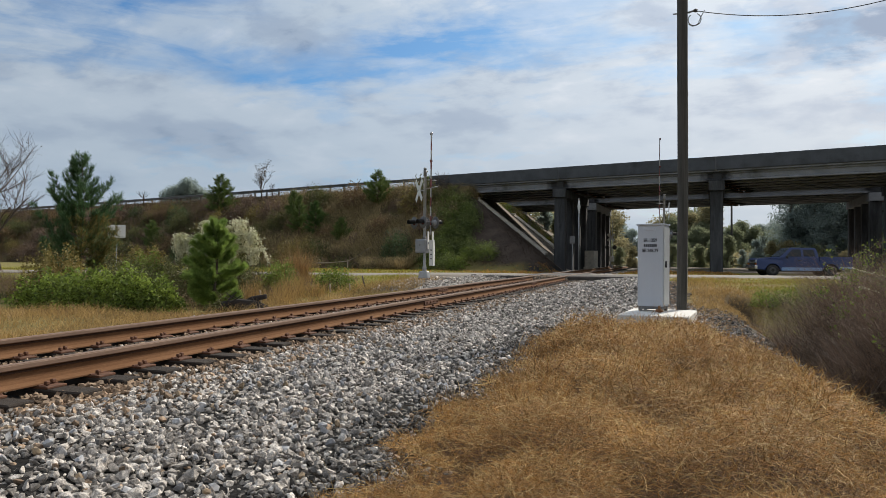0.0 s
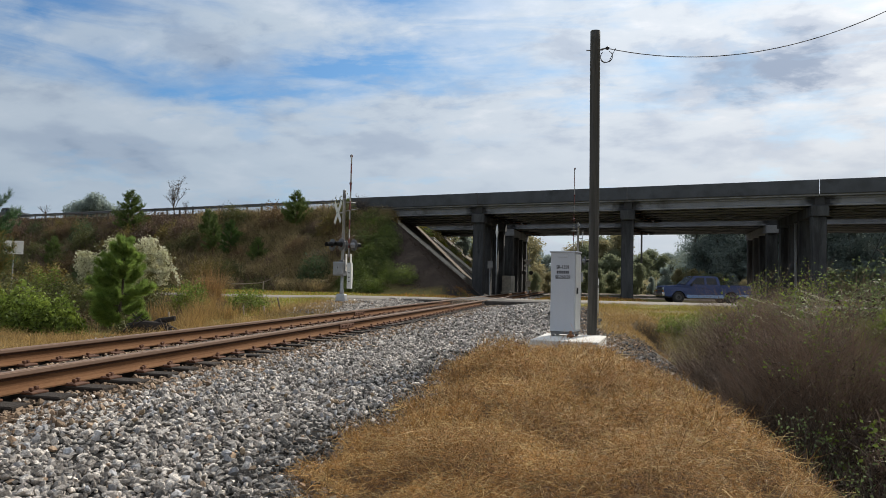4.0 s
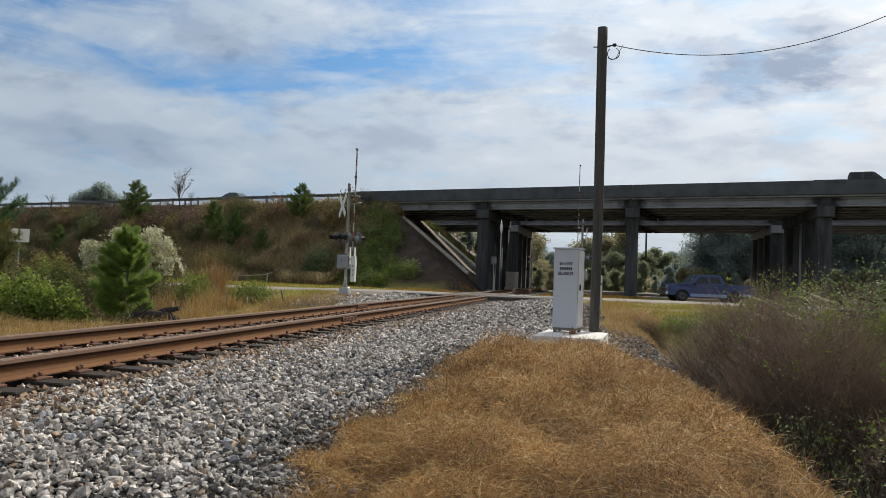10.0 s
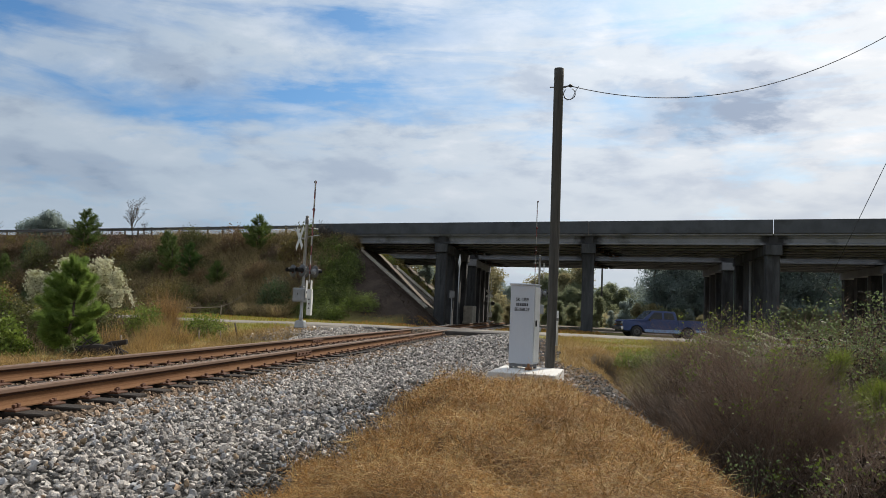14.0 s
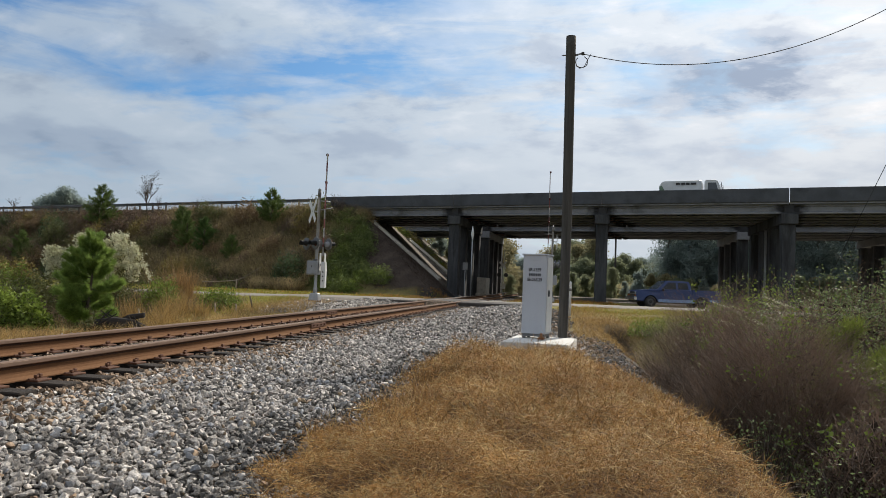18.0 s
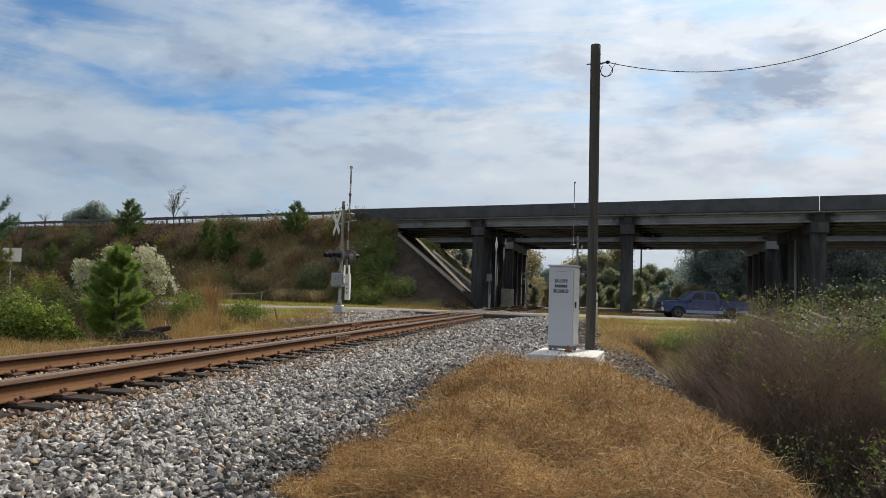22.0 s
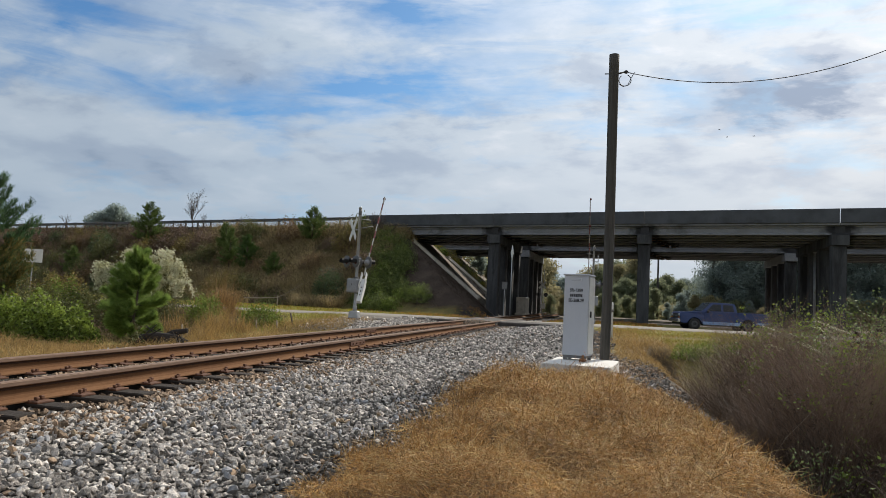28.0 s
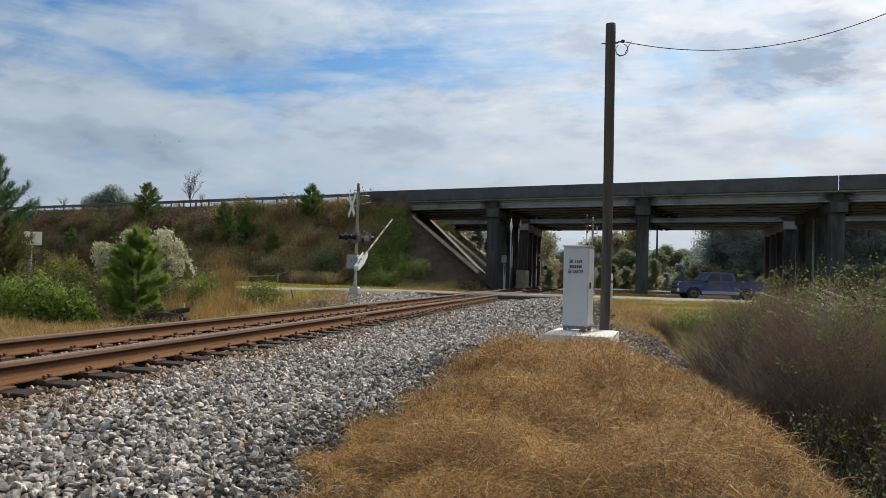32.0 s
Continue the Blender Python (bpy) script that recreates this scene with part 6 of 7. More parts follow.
def dry_mound():
    rng = rng_of(11)
    chunks = {"straw": [], "straw_pale": [], "straw_dark": []}
    for y0, y1, dens, ln, px, seg in ((1.9, 3.6, 15000, 0.07, 0.0023, 3), (3.6, 5.5, 11500, 0.08, 0.0031, 3), (5.5, 8.5, 5600, 0.11, 0.0052, 2), (8.5, 13.8, 3400, 0.125, 0.0075, 2)):
        n = int(dens * 4.0 * (y1 - y0))
        x, y = rng.uniform(-2.2, 1.8, n), rng.uniform(y0, y1, n)
        keep = rng.random(n) < mound_mask(x, y)
        x, y = x[keep], y[keep]
        top, head = mat_top(x, y)
        keep = rng.random(len(x)) < 0.3 + 0.7 * np.clip((top - 0.04) / 0.12, 0, 1)
        x, y, top, head = x[keep], y[keep], top[keep], head[keep]
        n = len(x)
        top = top * mound_rise(x, y)
        f = rng.random(n) ** 0.6
        base = on_ground(x, y, 0.0)
        base[:, 2] += top * f
        pitch = np.clip(rng.normal(0.12, 0.6, n), -0.9, 1.3)
        length = ln * rng.lognormal(0, 0.42, n)
        r = rng.random(n)
        # low strands darker: shade inside the mat put into colour, plus a random tenth
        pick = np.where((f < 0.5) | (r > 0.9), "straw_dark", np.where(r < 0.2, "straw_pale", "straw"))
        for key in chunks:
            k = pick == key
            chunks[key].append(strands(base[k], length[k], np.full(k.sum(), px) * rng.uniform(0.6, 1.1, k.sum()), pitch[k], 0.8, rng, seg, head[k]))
    # the same growth goes on behind
    n = 16000
    x, y = rng.uniform(-2.2, 1.8, n), rng.uniform(-9, 1.9, n)
    k = rng.random(n) < mound_mask(x, y)
    base = on_ground(x[k], y[k], 0.0)
    base[:, 2] += mat_top(x[k], y[k])[0] * rng.random(k.sum())
    chunks["straw"].append(strands(base, np.full(k.sum(), 0.2), np.full(k.sum(), 0.012), rng.normal(0.3, 0.4, k.sum()), 0.4, rng, 2))
    # longer pale stalks lying over the mat
    n = 5200
    x, y = rng.uniform(-2.2, 1.8, n), 1.9 + 12 * rng.random(n) ** 1.3
    k = rng.random(n) < mound_mask(x, y)
    x, y = x[k], y[k]
    base = on_ground(x, y, 0.0)
    base[:, 2] += mat_top(x, y)[0] * mound_rise(x, y) * rng.uniform(0.75, 1.1, len(x))
    chunks["straw_pale"].append(strands(base, rng.uniform(0.10, 0.30, len(x)), 0.00055 * (y + 1.6) * rng.uniform(0.7, 1.2, len(x)), rng.normal(0.25, 0.3, len(x)), 0.16, rng, 4))
    stuff("dry_grass", chunks["straw"], M["straw"], "matted golden-brown dry grass on the mound", "grass")
    stuff("dark_dry_grass", chunks["straw_dark"], M["straw_dark"], "darker brown thatch with the shade of the mat in its colour", "grass")
    stuff("pale_dry_grass", chunks["straw_pale"], M["straw_pale"], "pale straw stalks lying over the dry grass", "grass")


# brown thatch, darkened to carry the shade of the hollows
M["straw_dark"] = leaf("shade_dark_thatch", (0.19, 0.11, 0.045), (0.115, 0.066, 0.027), 0.5, 0.1)
dry_mound()


def weeds(name, x0, x1, y0, y1, dens, ln, w, mat, label, seed, mask=None, lean=0.35, droop=0.15, seg=2):
    rng = rng_of(seed)
    n = int(dens * (x1 - x0) * (y1 - y0))
    x, y = rng.uniform(x0, x1, n), rng.uniform(y0, y1, n)
    if mask is not None:
        k = rng.random(n) < mask(x, y)
        x, y = x[k], y[k]
        n = len(x)
    v = blades(on_ground(x, y, -0.02), rng.uniform(0, 2 * math.pi, n), ln * rng.uniform(0.4, 1.3, n) * (0.8 + 0.4 * wob(x, y, 1.1)), np.full(n, w), np.clip(rng.normal(lean, 0.2, n), 0, 1), np.clip(rng.normal(droop, 0.15, n), -0.1, 0.6), rng, seg)
    return stuff(name, [v], M[mat], label, "grass")


def off_road(x, y):
    v = road_v(x, y)
    return ((v < -0.25) | (v > ROAD_W + 0.3)).astype(float)


def bank(x, y):
    """Nothing grows on the bare earth at the head of the ditch."""
    return 1.0 - np.exp(-((x - 1.86) / 0.42) ** 4 - ((y - 22.9) / 1.2) ** 4)


# fields and verges
M["lush"] = leaf("lush_verge_grass", (0.27, 0.29, 0.03), (0.29, 0.22, 0.045), 0.45)
M["broom_pale"] = leaf("tan_dead_grass", (0.46, 0.31, 0.125), (0.32, 0.205, 0.075), 0.5, 0.25)
M["straw_olive"] = leaf("fading_verge_grass", (0.27, 0.20, 0.07), (0.17, 0.15, 0.05), 0.5, 0.2)
weeds("verge_grass", -3, 16, 24, 37.5, 190, 0.12, 0.02, "lush", "yellow-green verge grass beside the road", 21, lambda x, y: off_road(x, y) * smooth(1.0, 2.8, x + 0.5 * wob(x, y, 0.9) + 1.6 * smooth(30, 33, y)) * (road_v(x, y) < 0) * (1 - 0.7 * smooth(0.1, 0.6, wob(x, y, 0.6))) * bank(x, y) * smooth(25, 28, y + 2 * smooth(2, 4, x)))
weeds("verge_straw", -3, 16, 22, 37.5, 240, 0.13, 0.02, "broom_pale", "dry grass along the ditch and verge", 22, lambda x, y: off_road(x, y) * smooth(-0.3, 0.8, x + 0.2 * wob(x, y, 1.5)) * (road_v(x, y) < 0.0) * (0.2 + 0.8 * np.maximum(smooth(0.2, 0.8, wob(x, y, 0.6)) * 0.6, smooth(2.6, 1.2, x))) * smooth(-0.3, 0.6, y - 17 - (x < 0.9) * 5) * bank(x, y))
weeds("far_verge_grass", -26, 24, 36, 56, 34, 0.20, 0.05, "straw", "dry grass behind the road", 23, lambda x, y: (np.abs(x - 7.5) > 3.6) * (road_v(x, y) > ROAD_W + 0.4) * (np.abs(x - TRACK) > 2.4) * (ground_z(x, y) < 0.5) * np.maximum(smooth(-14, -10, x), 0.12))
weeds("far_green_grass", -46, 30, 34, 52, 34, 0.14, 0.05, "lush", "mown green grass behind the road", 24, lambda x, y: (np.abs(x - 7.5) > 3.6) * (road_v(x, y) > ROAD_W + 0.3) * (np.abs(x - TRACK) > 2.6) * (ground_z(x, y) < 0.3))
weeds("left_green_grass", -34, -10.5, 25, 34.8, 150, 0.16, 0.022, "lush", "green grass between the road and the track", 25, lambda x, y: (road_v(x, y) < -0.2) * smooth(-11.0, -12.5, x))
weeds("trackside_straw", -24, -8.9, 8, 31, 260, 0.36, 0.013, "broom_pale", "pale dry grass strip along the track", 26, lambda x, y: smooth(0, 0.7, -9.7 - 1.5 * smooth(18.5, 16.0, y) - x + 0.4 * wob(x, y, 0.9)) * smooth(0, 1.2, x + 13.0 + 0.5 * np.sin(y) + 9 * smooth(17.8, 16.2, y)) * (road_v(x, y) < -2.5), 0.45, 0.25)
weeds("left_brush", -45, -11.5, 8, 31, 60, 0.75, 0.014, "brush", "grey-brown dead weeds left of the track", 27, lambda x, y: smooth(0, 1.5, -12.8 - x) * (road_v(x, y) < -3.2) * smooth(18.6, 20.0, y + 0.15 * (x + 14)), 0.3, 0.2, 3)
weeds("left_russet", -45, -11.5, 8, 31, 34, 0.6, 0.018, "russet", "russet dead weeds left of the track", 28, lambda x, y: smooth(0, 1.5, -12.9 - x) * (road_v(x, y) < -3.2) * smooth(18.6, 20.0, y + 0.15 * (x + 14)), 0.3, 0.2, 3)
weeds("left_greens", -45, -11.5, 8, 31, 40, 0.4, 0.025, "dull", "dull green undergrowth left of the track", 29, lambda x, y: smooth(0, 1.5, -12.9 - x) * (road_v(x, y) < -3.0) * smooth(18.0, 19.5, y + 0.15 * (x + 14)), 0.4, 0.3, 2)
weeds("ditch_straw", 1.3, 5.5, 2.2, 9.5, 260, 0.3, 0.008, "straw_olive", "tan dead stalks at the edge of the ditch", 34, lambda x, y: smooth(0.0, 0.3, x - 1.55 + 0.25 * np.sin(y * 2)) * smooth(0, 0.5, wob(x, y, 1.9) + 0.6), 0.45, 0.3, 3)
weeds("bank_grass", 0.5, 7, 16.5, 25.3, 620, 0.15, 0.016, "broom_pale", "short tan grass on the ditch bank", 33, lambda x, y: smooth(16.5, 19, y) * bank(x, y) * np.maximum(smooth(3.0, 2.2, x), 0.4), 0.6, 0.2)
weeds("bank_green_grass", 1.6, 8, 18.5, 26.5, 420, 0.16, 0.016, "lush", "bright green grass on the far bank of the ditch", 35, lambda x, y: smooth(2.0, 2.6, x + 0.25 * wob(x, y, 2.0)) * bank(x, y) * smooth(18.5, 21, y), 0.5, 0.2)
weeds("gravel_weeds", -2.6, 2.6, 14.2, 24, 60, 0.12, 0.008, "straw", "sparse dry weeds in the gravel by the pole", 30, lambda x, y: 0.5 + 0 * x)
weeds("ditch_weeds", 1.5, 8, 3.0, 22, 170, 0.36, 0.012, "brush", "dead grey-brown weeds in the ditch", 31, lambda x, y: smooth(0.0, 0.5, x - 1.75 + 0.25 * np.sin(y * 2)), 0.5, 0.3, 3)
weeds("ditch_greens", 1.8, 6, 2.6, 9.0, 420, 0.22, 0.016, "green", "low green weeds in the ditch", 32, lambda x, y: smooth(0.1, 0.5, wob(x, y, 1.4)) * smooth(1.9, 2.4, x), 0.5, 0.3, 2)


def tall_grass(x, y, r, h, seed, label, mat="russet", n=270):
    rng = rng_of(seed)
    t = thing("tall_grass_clump", pose(x, y, float(ground_z(x, y))), label, "grass clump", "tall grass clumps")
    b = np.stack([rng.normal(size=n) * r * 0.4, rng.normal(size=n) * r * 0.4, np.zeros(n)], 1)
    v, f = blades(b, rng.uniform(0, 6.3, n), h * rng.uniform(0.5, 1.15, n), np.full(n, 0.014), rng.uniform(0.05, 0.45, n), rng.uniform(0, 0.3, n), rng, 4)
    fuzz(part("blade_tuft", fast_mesh("blade_tuft", v, f, M[mat]), None, t))
    return t


M["lime"] = leaf("yellow_green_leaves", (0.24, 0.31, 0.055), (0.10, 0.14, 0.03), 0.6, 0.35)
M["broom"] = leaf("orange_broom_sedge", (0.42, 0.26, 0.115), (0.30, 0.18, 0.075), 0.5, 0.25)
for k, (x, y, r, h) in enumerate(((-15.9, 27.9, 0.3, 1.9), (-15.5, 28.1, 0.25, 1.7), (-16.3, 27.4, 0.25, 1.3))):
    tall_grass(x, y, r, h, 200 + k, "tall feathery orange-tan broom sedge beside the track", "broom", 260)
for k, (x, y, r, h) in enumerate(((-12.7, 21.4, 0.7, 0.8), (-13.2, 22.6, 0.7, 0.95), (-13.6, 23.9, 0.7, 1.0), (-12.9, 24.4, 0.5, 0.7), (-12.2, 20.4, 0.5, 0.55), (-14.1, 25.2, 0.6, 1.05), (-14.3, 22.2, 0.6, 1.0))):
    tall_grass(x, y, r, h, 210 + k, "knee-high tan dead grass beside the track", "broom_pale", 240)


def debris(x, y):
    """Blackened broken timber and sticks heaped at the edge of the straw."""
    rng = random.Random(7)
    t = thing("debris_pile", pose(x, y, float(ground_z(x, y))), "blackened broken timber and sticks heaped beside the track", "debris")
    part("log", tube([(-0.75, -0.1, 0.10), (-0.2, 0.0, 0.16), (0.35, 0.05, 0.15), (0.8, 0.1, 0.06)], 0.10, 9, 0.07), M["char"], t, "charred log")
    part("log", tube([(-0.4, 0.25, 0.08), (0.1, 0.2, 0.24), (0.65, 0.15, 0.30)], 0.07, 8, 0.04), M["char"], t, "charred log")
    for k in range(14):
        a, q = rng.uniform(0, 3.14), rng.uniform(0.25, 0.7)
        cx, cy = rng.uniform(-0.7, 0.7), rng.uniform(-0.25, 0.3)
        part("stick", rod((cx - q * math.cos(a), cy - q * math.sin(a) * 0.4, rng.uniform(0.0, 0.12)), (cx + q * math.cos(a), cy + q * math.sin(a) * 0.4, rng.uniform(0.1, 0.38)), 0.018, 0.01, n=5), M["char"] if k % 3 else M["bark"], t)
    t.scale = (0.95, 1.0, 1.7)


M["char"] = material("charred_wood", (0.028, 0.022, 0.019), 0.95, 0, (0.05, 0.04, 0.034), 0.8, 6, 60, 0.6, 0.01, stretch=(0.4, 4, 4))
debris(-11.95, 18.1)
for x, y, h in ((-13.4, 21.3, 0.55), (-13.25, 21.35, 0.42), (-12.75, 25.2, 0.4), (-12.1, 25.6, 0.36)):
    st = thing("stake", pose(x, y, float(ground_z(x, y)), 3, -4, 0), "short weathered grey survey stake in the grass", "stake", "stakes")
    part("post", rod((0, 0, -0.15), (0, 0, h), 0.03, 0.028, n=8), M["twig_pale"], st)

# ---- left of the track ----
G = lambda x, y, dz=0.0: float(ground_z(x, y)) + dz
pine(pose(-23.45, 23.6, G(-23.45, 23.6), 0, 0, 30), 5.6, 2.15, "bushy young pine with upswept limbs and browned inner needles", 41, "pine_blue", 1.25, 0.24, 0.017, 0.8, True, 0.9, 0.6, 1.5)
pine(pose(-13.55, 18.9, G(-13.55, 18.9), 0, 0, 80), 2.8, 0.92, "small dense young pine beside a pale flowering bush", 42, "pine_fresh", 3.0, 0.17, 0.010, 0.30, False, 0.62, 0.12)
shrub("groundsel_bush", pose(-19.0, 27.0, G(-19.0, 27.0)), 2.3, 1.4, 2.35, "rounded bush covered with cream-white seed heads", 43, "dull", 6500, 0.08, 90, "twig", "bloom", 80000, 0.072)
for k, (x, y, rx, ry, h, lab, mat) in enumerate((
        (-17.3, 18.6, 1.9, 1.0, 1.25, "green leafy bush tangled with vines beside the track", "lime"),
        (-19.6, 18.8, 1.7, 1.0, 1.15, "green leafy bush tangled with vines beside the track", "lime"),
        (-15.6, 18.5, 1.2, 0.7, 1.05, "low green vines spreading under the bush", "lime"),
        (-21.6, 20.6, 1.6, 1.0, 1.9, "olive-brown bush among dead weeds", "autumn"),
        (-19.2, 21.2, 1.5, 0.9, 1.5, "olive-brown bush among dead weeds", "dull"),
        (-17.2, 21.6, 1.2, 0.8, 1.5, "dull green bush among dead weeds", "dull"),
        (-13.3, 26.6, 1.0, 0.6, 0.85, "small green shrub in the dry grass", "green"),
        (-14.6, 20.6, 0.9, 0.7, 0.8, "low mixed shrub under the young pine", "dull"),
        (-16.8, 24.4, 1.3, 0.8, 1.3, "green and brown shrub behind the young pine", "dull"),
        (-15.0, 25.2, 0.9, 0.7, 1.2, "green and brown shrub behind the young pine", "green"),
        (-24.5, 28.5, 1.8, 1.0, 1.5, "brown autumn shrub before the road", "autumn"),
        (-21.5, 25.2, 1.2, 0.8, 1.5, "yellow-green shrub below the large pine", "green"),
        (-12.7, 18.1, 0.6, 0.4, 0.45, "dark low shrub at the foot of the pine", "dull"))):
    shrub("leafy_shrub", pose(x, y, G(x, y)), rx, ry, h, lab, 50 + k, mat, int(2300 * rx * max(h, 0.7)), 0.12 if mat == "lime" else 0.09, 60, group="leafy shrubs")
bare_tree(pose(-32.3, 27.4, G(-32.3, 27.4), 0, 0, 200), 7.8, "leafless grey tree standing above the brush", 63, 0, 0.5)
bare_tree(pose(-36.5, 31.0, G(-36.5, 31.0)), 8.0, "leafless grey tree standing above the brush", 62, 120, 0.6)


# ---- embankment growth ----
def slope_xy(s, v):
    p = BRIDGE @ Vector((s, v, 0))
    return p.x, p.y


M["slope_straw"] = leaf("pale_slope_grass", (0.46, 0.36, 0.19), (0.33, 0.26, 0.12), 0.5, 0.35)


def slope_cover(name, n, ln, w, mat, label, seed, s0=-110.0, s1=-17.5, patch=0.0, sign=1):
    rng = rng_of(seed)
    s = s1 - (s1 - s0) * rng.random(n) ** 1.35
    v = rng.uniform(-11.5, 1.0, n)
    x = BRIDGE[0][0] * s + BRIDGE[0][1] * v + BRIDGE[0][3]
    y = BRIDGE[1][0] * s + BRIDGE[1][1] * v + BRIDGE[1][3]
    k = sign * wob(s * 0.55, v * 0.9, 0.8) > patch
    x, y = x[k], y[k]
    m = len(x)
    b = blades(on_ground(x, y, -0.05), rng.uniform(0, 6.3, m), ln * rng.uniform(0.4, 1.3, m), np.full(m, w), np.clip(rng.normal(0.35, 0.2, m), 0, 1), rng.uniform(0, 0.4, m), rng, 2)
    lc = on_ground(x, y, 0.0) + np.stack([rng.normal(size=m) * 0.2, rng.normal(size=m) * 0.2, ln * rng.uniform(0.2, 1.0, m)], 1)
    return stuff(name, [b, leaves(lc, w * 2.2, rng, 0.6)], M[mat], label, "undergrowth")


slope_cover("slope_brush", 26000, 0.9, 0.05, "brush", "grey-brown dead undergrowth on the embankment", 71, patch=-0.9)
slope_cover("slope_russet", 15000, 0.85, 0.055, "russet", "russet dead undergrowth on the embankment", 72, patch=-0.1)
slope_cover("slope_green", 24000, 0.6, 0.06, "dull", "dull green weeds on the embankment", 73, patch=0.0, sign=-1)
slope_cover("slope_autumn", 14000, 0.8, 0.06, "autumn", "yellow-brown weeds on the embankment", 74, patch=0.2)
slope_cover("slope_straw", 60000, 1.0, 0.03, "slope_straw", "pale dead grass standing on the embankment", 76, s0=-42.0, patch=-0.6)


def hillside():
    rng = rng_of(75)
    kinds = [("russet", "russet-brown shrub on the embankment slope"), ("dull", "dull green shrub on the embankment slope"), ("autumn", "yellow-brown shrub on the embankment slope"), ("brush", "bare grey-brown shrub on the embankment slope"), ("pine_dark", "dark evergreen shrub on the embankment slope")]
    made = []
    for k, (mat, lab) in enumerate(kinds):
        made.append(shrub("slope_shrub", pose(-60, 70, -20), 1.1, 1.0, 1.55, lab, 80 + k, mat, 2600, 0.095, 40, group="slope shrubs", width=0.012))
    for k in range(175):
        s, v = -18.5 - 85 * rng.random() ** 1.3, rng.uniform(-10.6, -0.4)
        if s > -41 and k % 2:
            continue
        x, y = slope_xy(s, v)
        i = int(rng.choice(5, p=[0.17, 0.37, 0.13, 0.25, 0.08]))
        q = rng.uniform(0.6, 1.55)
        mtx = pose(x, y, G(x, y, -0.1), 0, 0, rng.uniform(0, 360))
        c = copy_thing(made[i], mtx)
        c.scale = (q, q, q * rng.uniform(0.75, 1.15))
    for o in made:
        x, y = slope_xy(-30 - 9 * made.index(o), -6.0)
        o.matrix_basis = pose(x, y, G(x, y, -0.1))


hillside()
for k, (s, v, h, r, lab) in enumerate(((-48.8, -2.5, 4.6, 2.3, "dark young pine near the crest of the embankment"), (-27.2, -1.7, 3.5, 1.9, "young pine on the upper slope of the embankment"),
                                       (-33.5, -5.8, 3.9, 1.2, "slim young pine on the embankment slope"), (-31.6, -5.6, 3.3, 1.4, "dark bushy young pine on the slope"), (-36.0, -4.0, 3.2, 1.1, "small young pine on the slope"),
                                       (-54.0, -7.5, 3.0, 1.2, "small dark pine low on the slope"), (-27.5, -6.5, 2.2, 0.9, "small young pine low on the slope"), (-22.8, 0.3, 1.2, 0.6, "pine seedling at the end of the parapet"))):
    x, y = slope_xy(s, v)
    pine(pose(x, y, G(x, y, -0.1), 0, 0, 40 * k), h, r, lab, 90 + k, "pine_mid" if k != 3 else "pine", 1.0, 0.24, 0.018, 0.3, False, 0.8, 0.3)
x, y = slope_xy(-46.6, 0.4)
bare_tree(pose(x + 1.6, y - 0.9, G(x + 1.6, y - 0.9)), 5.2, "slender leafless sapling on the crest of the embankment", 101, 900, 0.23, "sapling")
for k in range(14):
    rr = rng_of(110 + k)
    x, y = slope_xy(-30 - 6 * k + rr.uniform(-2, 2), rr.uniform(-0.8, 0.5))
    bare_tree(pose(x, y, G(x, y)), rr.uniform(1.4, 2.6), "thin leafless sapling on the embankment crest", 120 + k, 0, 0.35, "sapling")


M["vine"] = leaf("dark_vine_leaves", (0.17, 0.205, 0.06), (0.09, 0.12, 0.04), 0.55, 0.35)


def abutment_vines():
    rng = rng_of(131)
    for k in range(76):
        v = rng.uniform(-10.6, -0.6)
        s = -19.0 - v * 0.93 - (2.0 + 0.45 * -v) * rng.random()
        x, y = slope_xy(s, v)
        q = rng.uniform(0.7, 1.2)
        shrub("vine_shrub", pose(x, y, G(x, y, -0.15)), 0.95 * q, 0.85 * q, 1.15 * q, "dense green vine-covered shrub beside the abutment", 300 + k, "vine" if k % 4 else "green", 1000, 0.11, 12, group="vine shrubs", width=0.012)


abutment_vines()
for k in range(22):
    rr = rng_of(700 + k)
    x, y = slope_xy(-18.0 + 9.5 * k / 21 + SKEW_EMB * 14, 13.6 + rr.uniform(-0.4, 1.9))
    q = rr.uniform(0.6, 1.0)
    # pale leaf materials stand in for sun that the far bridge blocks
    shrub("leafy_shrub", pose(x, y, G(x, y, -0.1)), q, q, q * 1.1, "yellow-green weeds between the two bridges, sun put into pale leaf colours", 720 + k, ("lush", "slope_straw", "green")[k % 3], 500, 0.10, 14, group="leafy shrubs", width=0.012)
# dead litter in the dark tone, the slope's shade put into its colour
weeds("slope_litter", -19, -9, 47, 61, 90, 0.2, 0.03, "shade_litter", "dead leaves and stalks on the shaded slope", 135, lambda x, y: (ground_z(x, y) > 0.25) * 1.0, 0.7, 0.2)
for k, (s, v) in enumerate(((-20.6, -0.6), (-19.9, -0.9), (-21.2, -0.3), (-18.6, -1.4))):
    x, y = slope_xy(s, v)
    bare_tree(pose(x, y, G(x, y)), 2.3, "bare grey sapling against the bridge end", 140 + k, 0, 0.35, "sapling")

